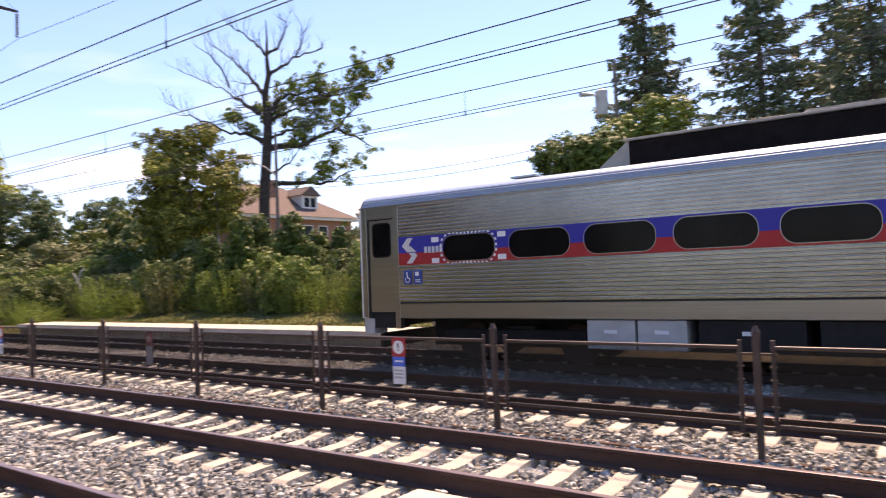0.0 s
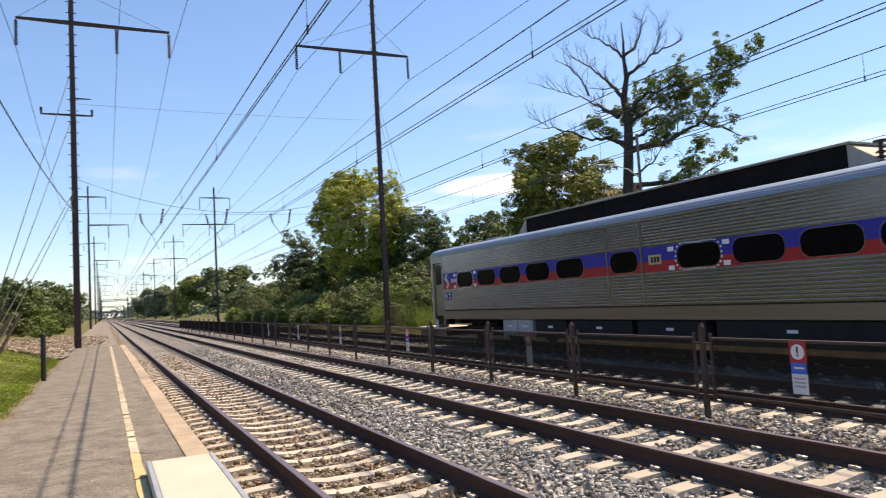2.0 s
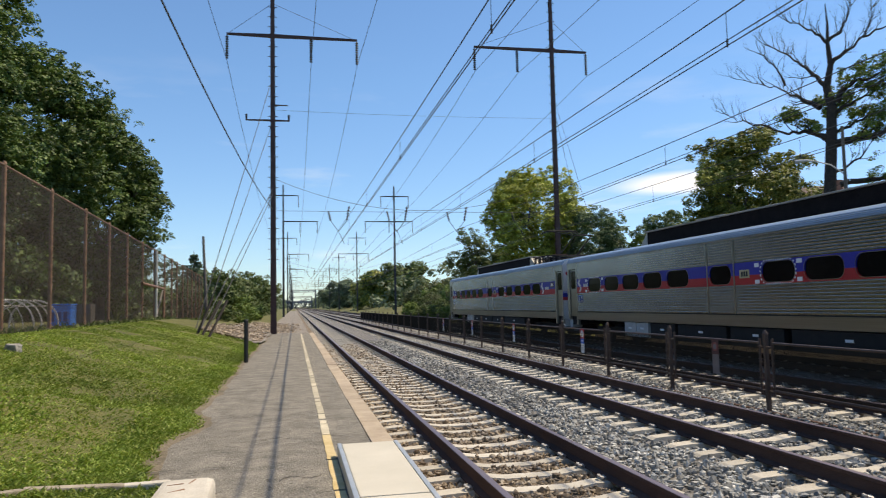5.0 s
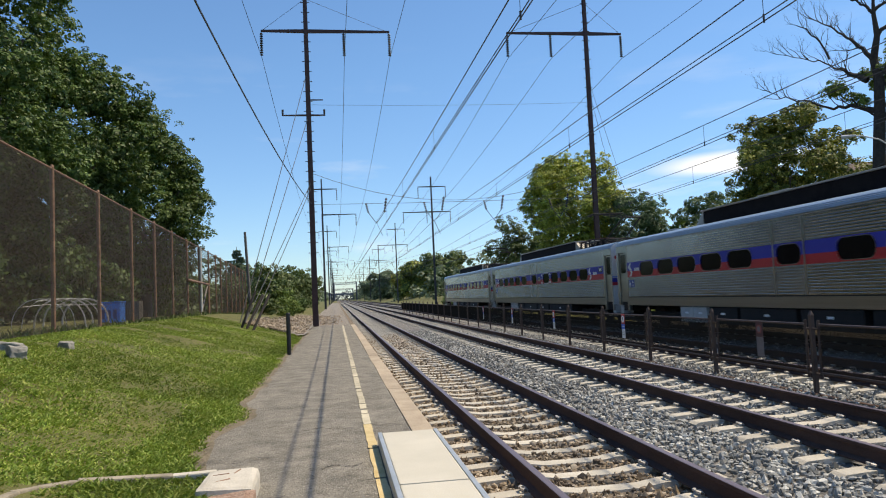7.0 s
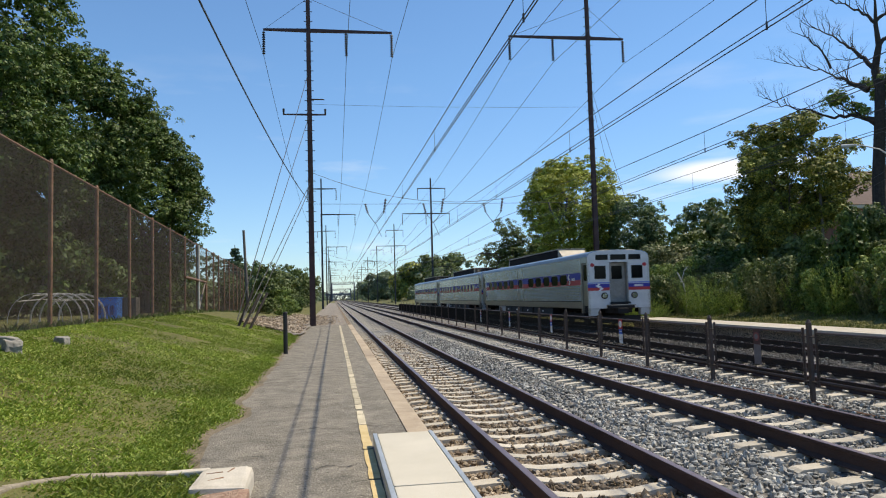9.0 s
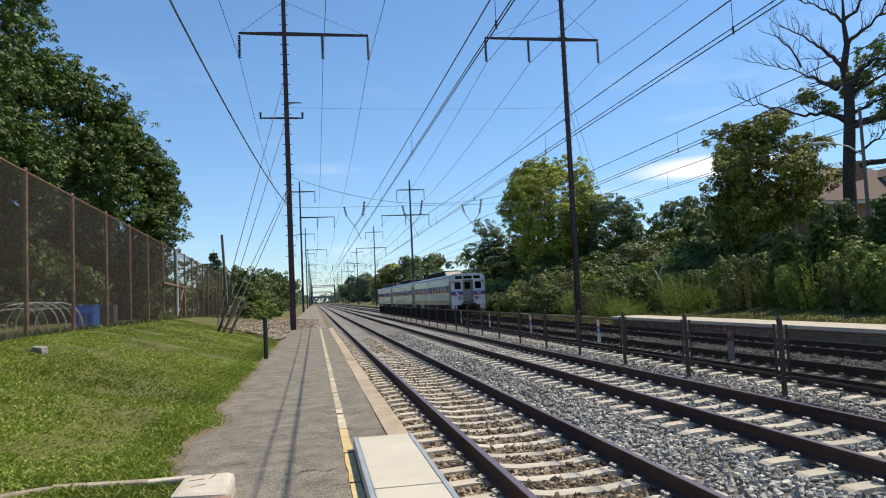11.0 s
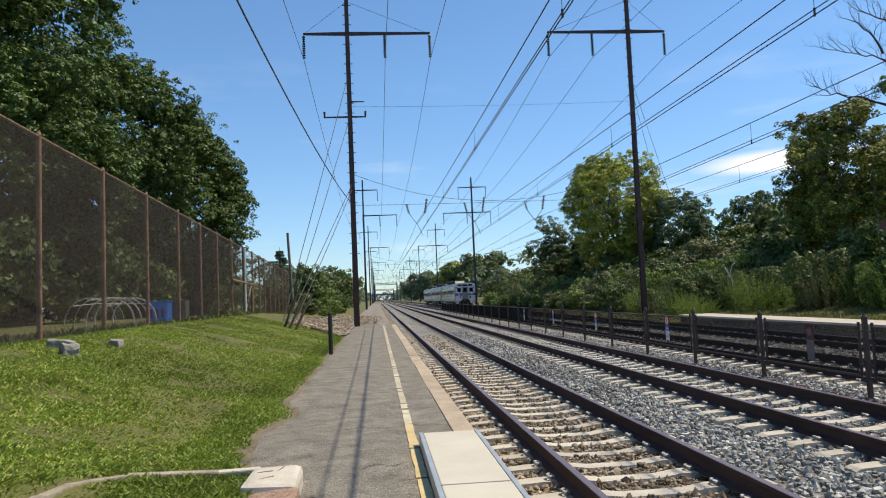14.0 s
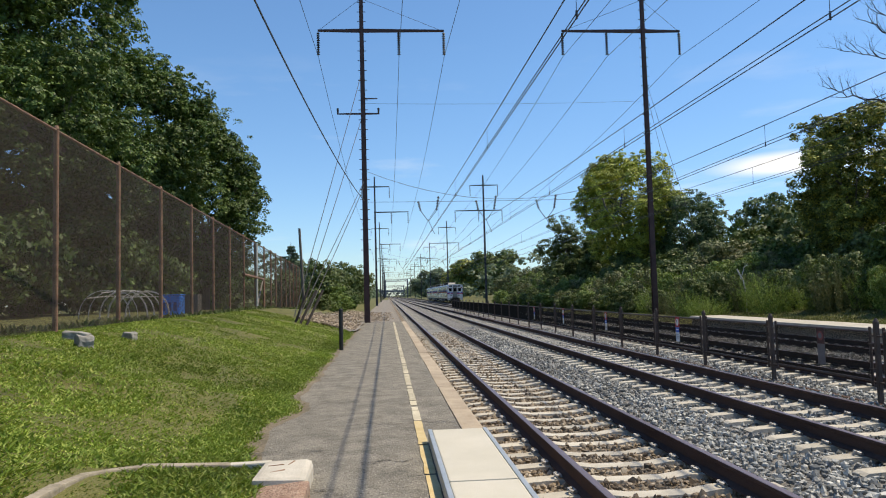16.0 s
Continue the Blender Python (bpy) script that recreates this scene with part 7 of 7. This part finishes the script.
    part("roof", bm, M_GREYBOX, g)


build_house()


def build_street_lamp(x, y, z, top, reach, label):
    s = thing("street_lamp", label, "street lamp", at=(x, y, z))
    bm = bmesh.new()
    tube(bm, (0, 0, -0.3), (0, 0, top + 1.6), 0.115, 0.075, 10)
    part("pole", bm, M_WOODPOLE, s)
    R = Vector((-0.766, 0.643, 0)) * reach
    bm = bmesh.new()
    pts = [Vector((0, 0, top - 0.9)), R * 0.35 + Vector((0, 0, top - 0.35)), R * 0.75 + Vector((0, 0, top - 0.08)), R + Vector((0, 0, top))]
    for a, b in zip(pts, pts[1:]):
        tube(bm, a, b, 0.035, n=7)
    part("bracket", bm, M_GREYBOX, s)
    bm = bmesh.new()
    tube(bm, pts[-1] - R.normalized() * 0.1, pts[-1] + R.normalized() * 0.55, 0.06, 0.11, 10)
    part("lamp_head", bm, M_GREYBOX, s)


build_street_lamp(27.5, 31.4, 1.5, 7.3, 1.7, "wooden pole with a curved grey street lamp arm")
build_street_lamp(32.0, 47.0 - 4, 1.5, 7.3, 0.3, "bare wooden utility pole on the bank")
build_street_lamp(30.6, 12.1, 1.5, 8.2, 1.2, "wooden pole with a street lamp and transformer")


def build_transformer():
    bm = bmesh.new()
    tube(bm, (30.15, 12.6, 8.8), (30.15, 12.6, 9.9), 0.28, n=14)
    tube(bm, (30.15, 12.6, 9.9), (30.15, 12.6, 10.0), 0.28, 0.1, 14)
    tagged(part("transformer", bm, M_GREYBOX), "grey cylindrical transformer hanging on a wooden pole", "transformer")


build_transformer()
for k, (za, zb) in enumerate(((8.1, 7.6), (7.7, 7.2))):
    wire((30.6, 12.1, za), (27.5, 31.4, zb), 0.5, 0.012, "power line between wooden poles")
    wire((27.5, 31.4, zb), (32.0, 43, zb), 0.3, 0.012, "power line between wooden poles")
    wire((30.6, 12.1, za), (31.5, -15, za), 0.5, 0.012, "power line between wooden poles")


def build_gantry(y, z):
    g = thing("signal_bridge", "hazy distant steel signal bridge over the tracks", "signal bridge", "far signal bridges", (8, y, 0))
    for x in (-9.5, 9.5):
        slab("leg", M_HAZE, g, x - 0.5, x + 0.5, -0.5, 0.5, -0.5, z + 1.2)
    bm = bmesh.new()
    for zz in (z, z + 1.3):
        box(bm, -10, 10, -0.4, 0.4, zz - 0.2, zz + 0.2)
    for i in range(9):
        tube(bm, (-9.5 + 2.1 * i, 0, z), (-9.5 + 2.1 * (i + 1), 0, z + 1.3), 0.15, n=5)
    part("truss", bm, M_HAZE, g)


for y, z in ((620, 14.2), (760, 11.0)):
    build_gantry(y, z)


def build_overbridge():
    b = thing("road_bridge", "hazy far road bridge crossing the tracks", "bridge", at=(8, 880, 0))
    slab("deck", M_HAZE, b, -30, 40, -4, 4, 6.6, 8.4)
    for x in (-22, 22):
        slab("abutment", M_HAZE, b, x - 3, x + 3, -4, 4, -0.5, 7.2)


build_overbridge()

motions()
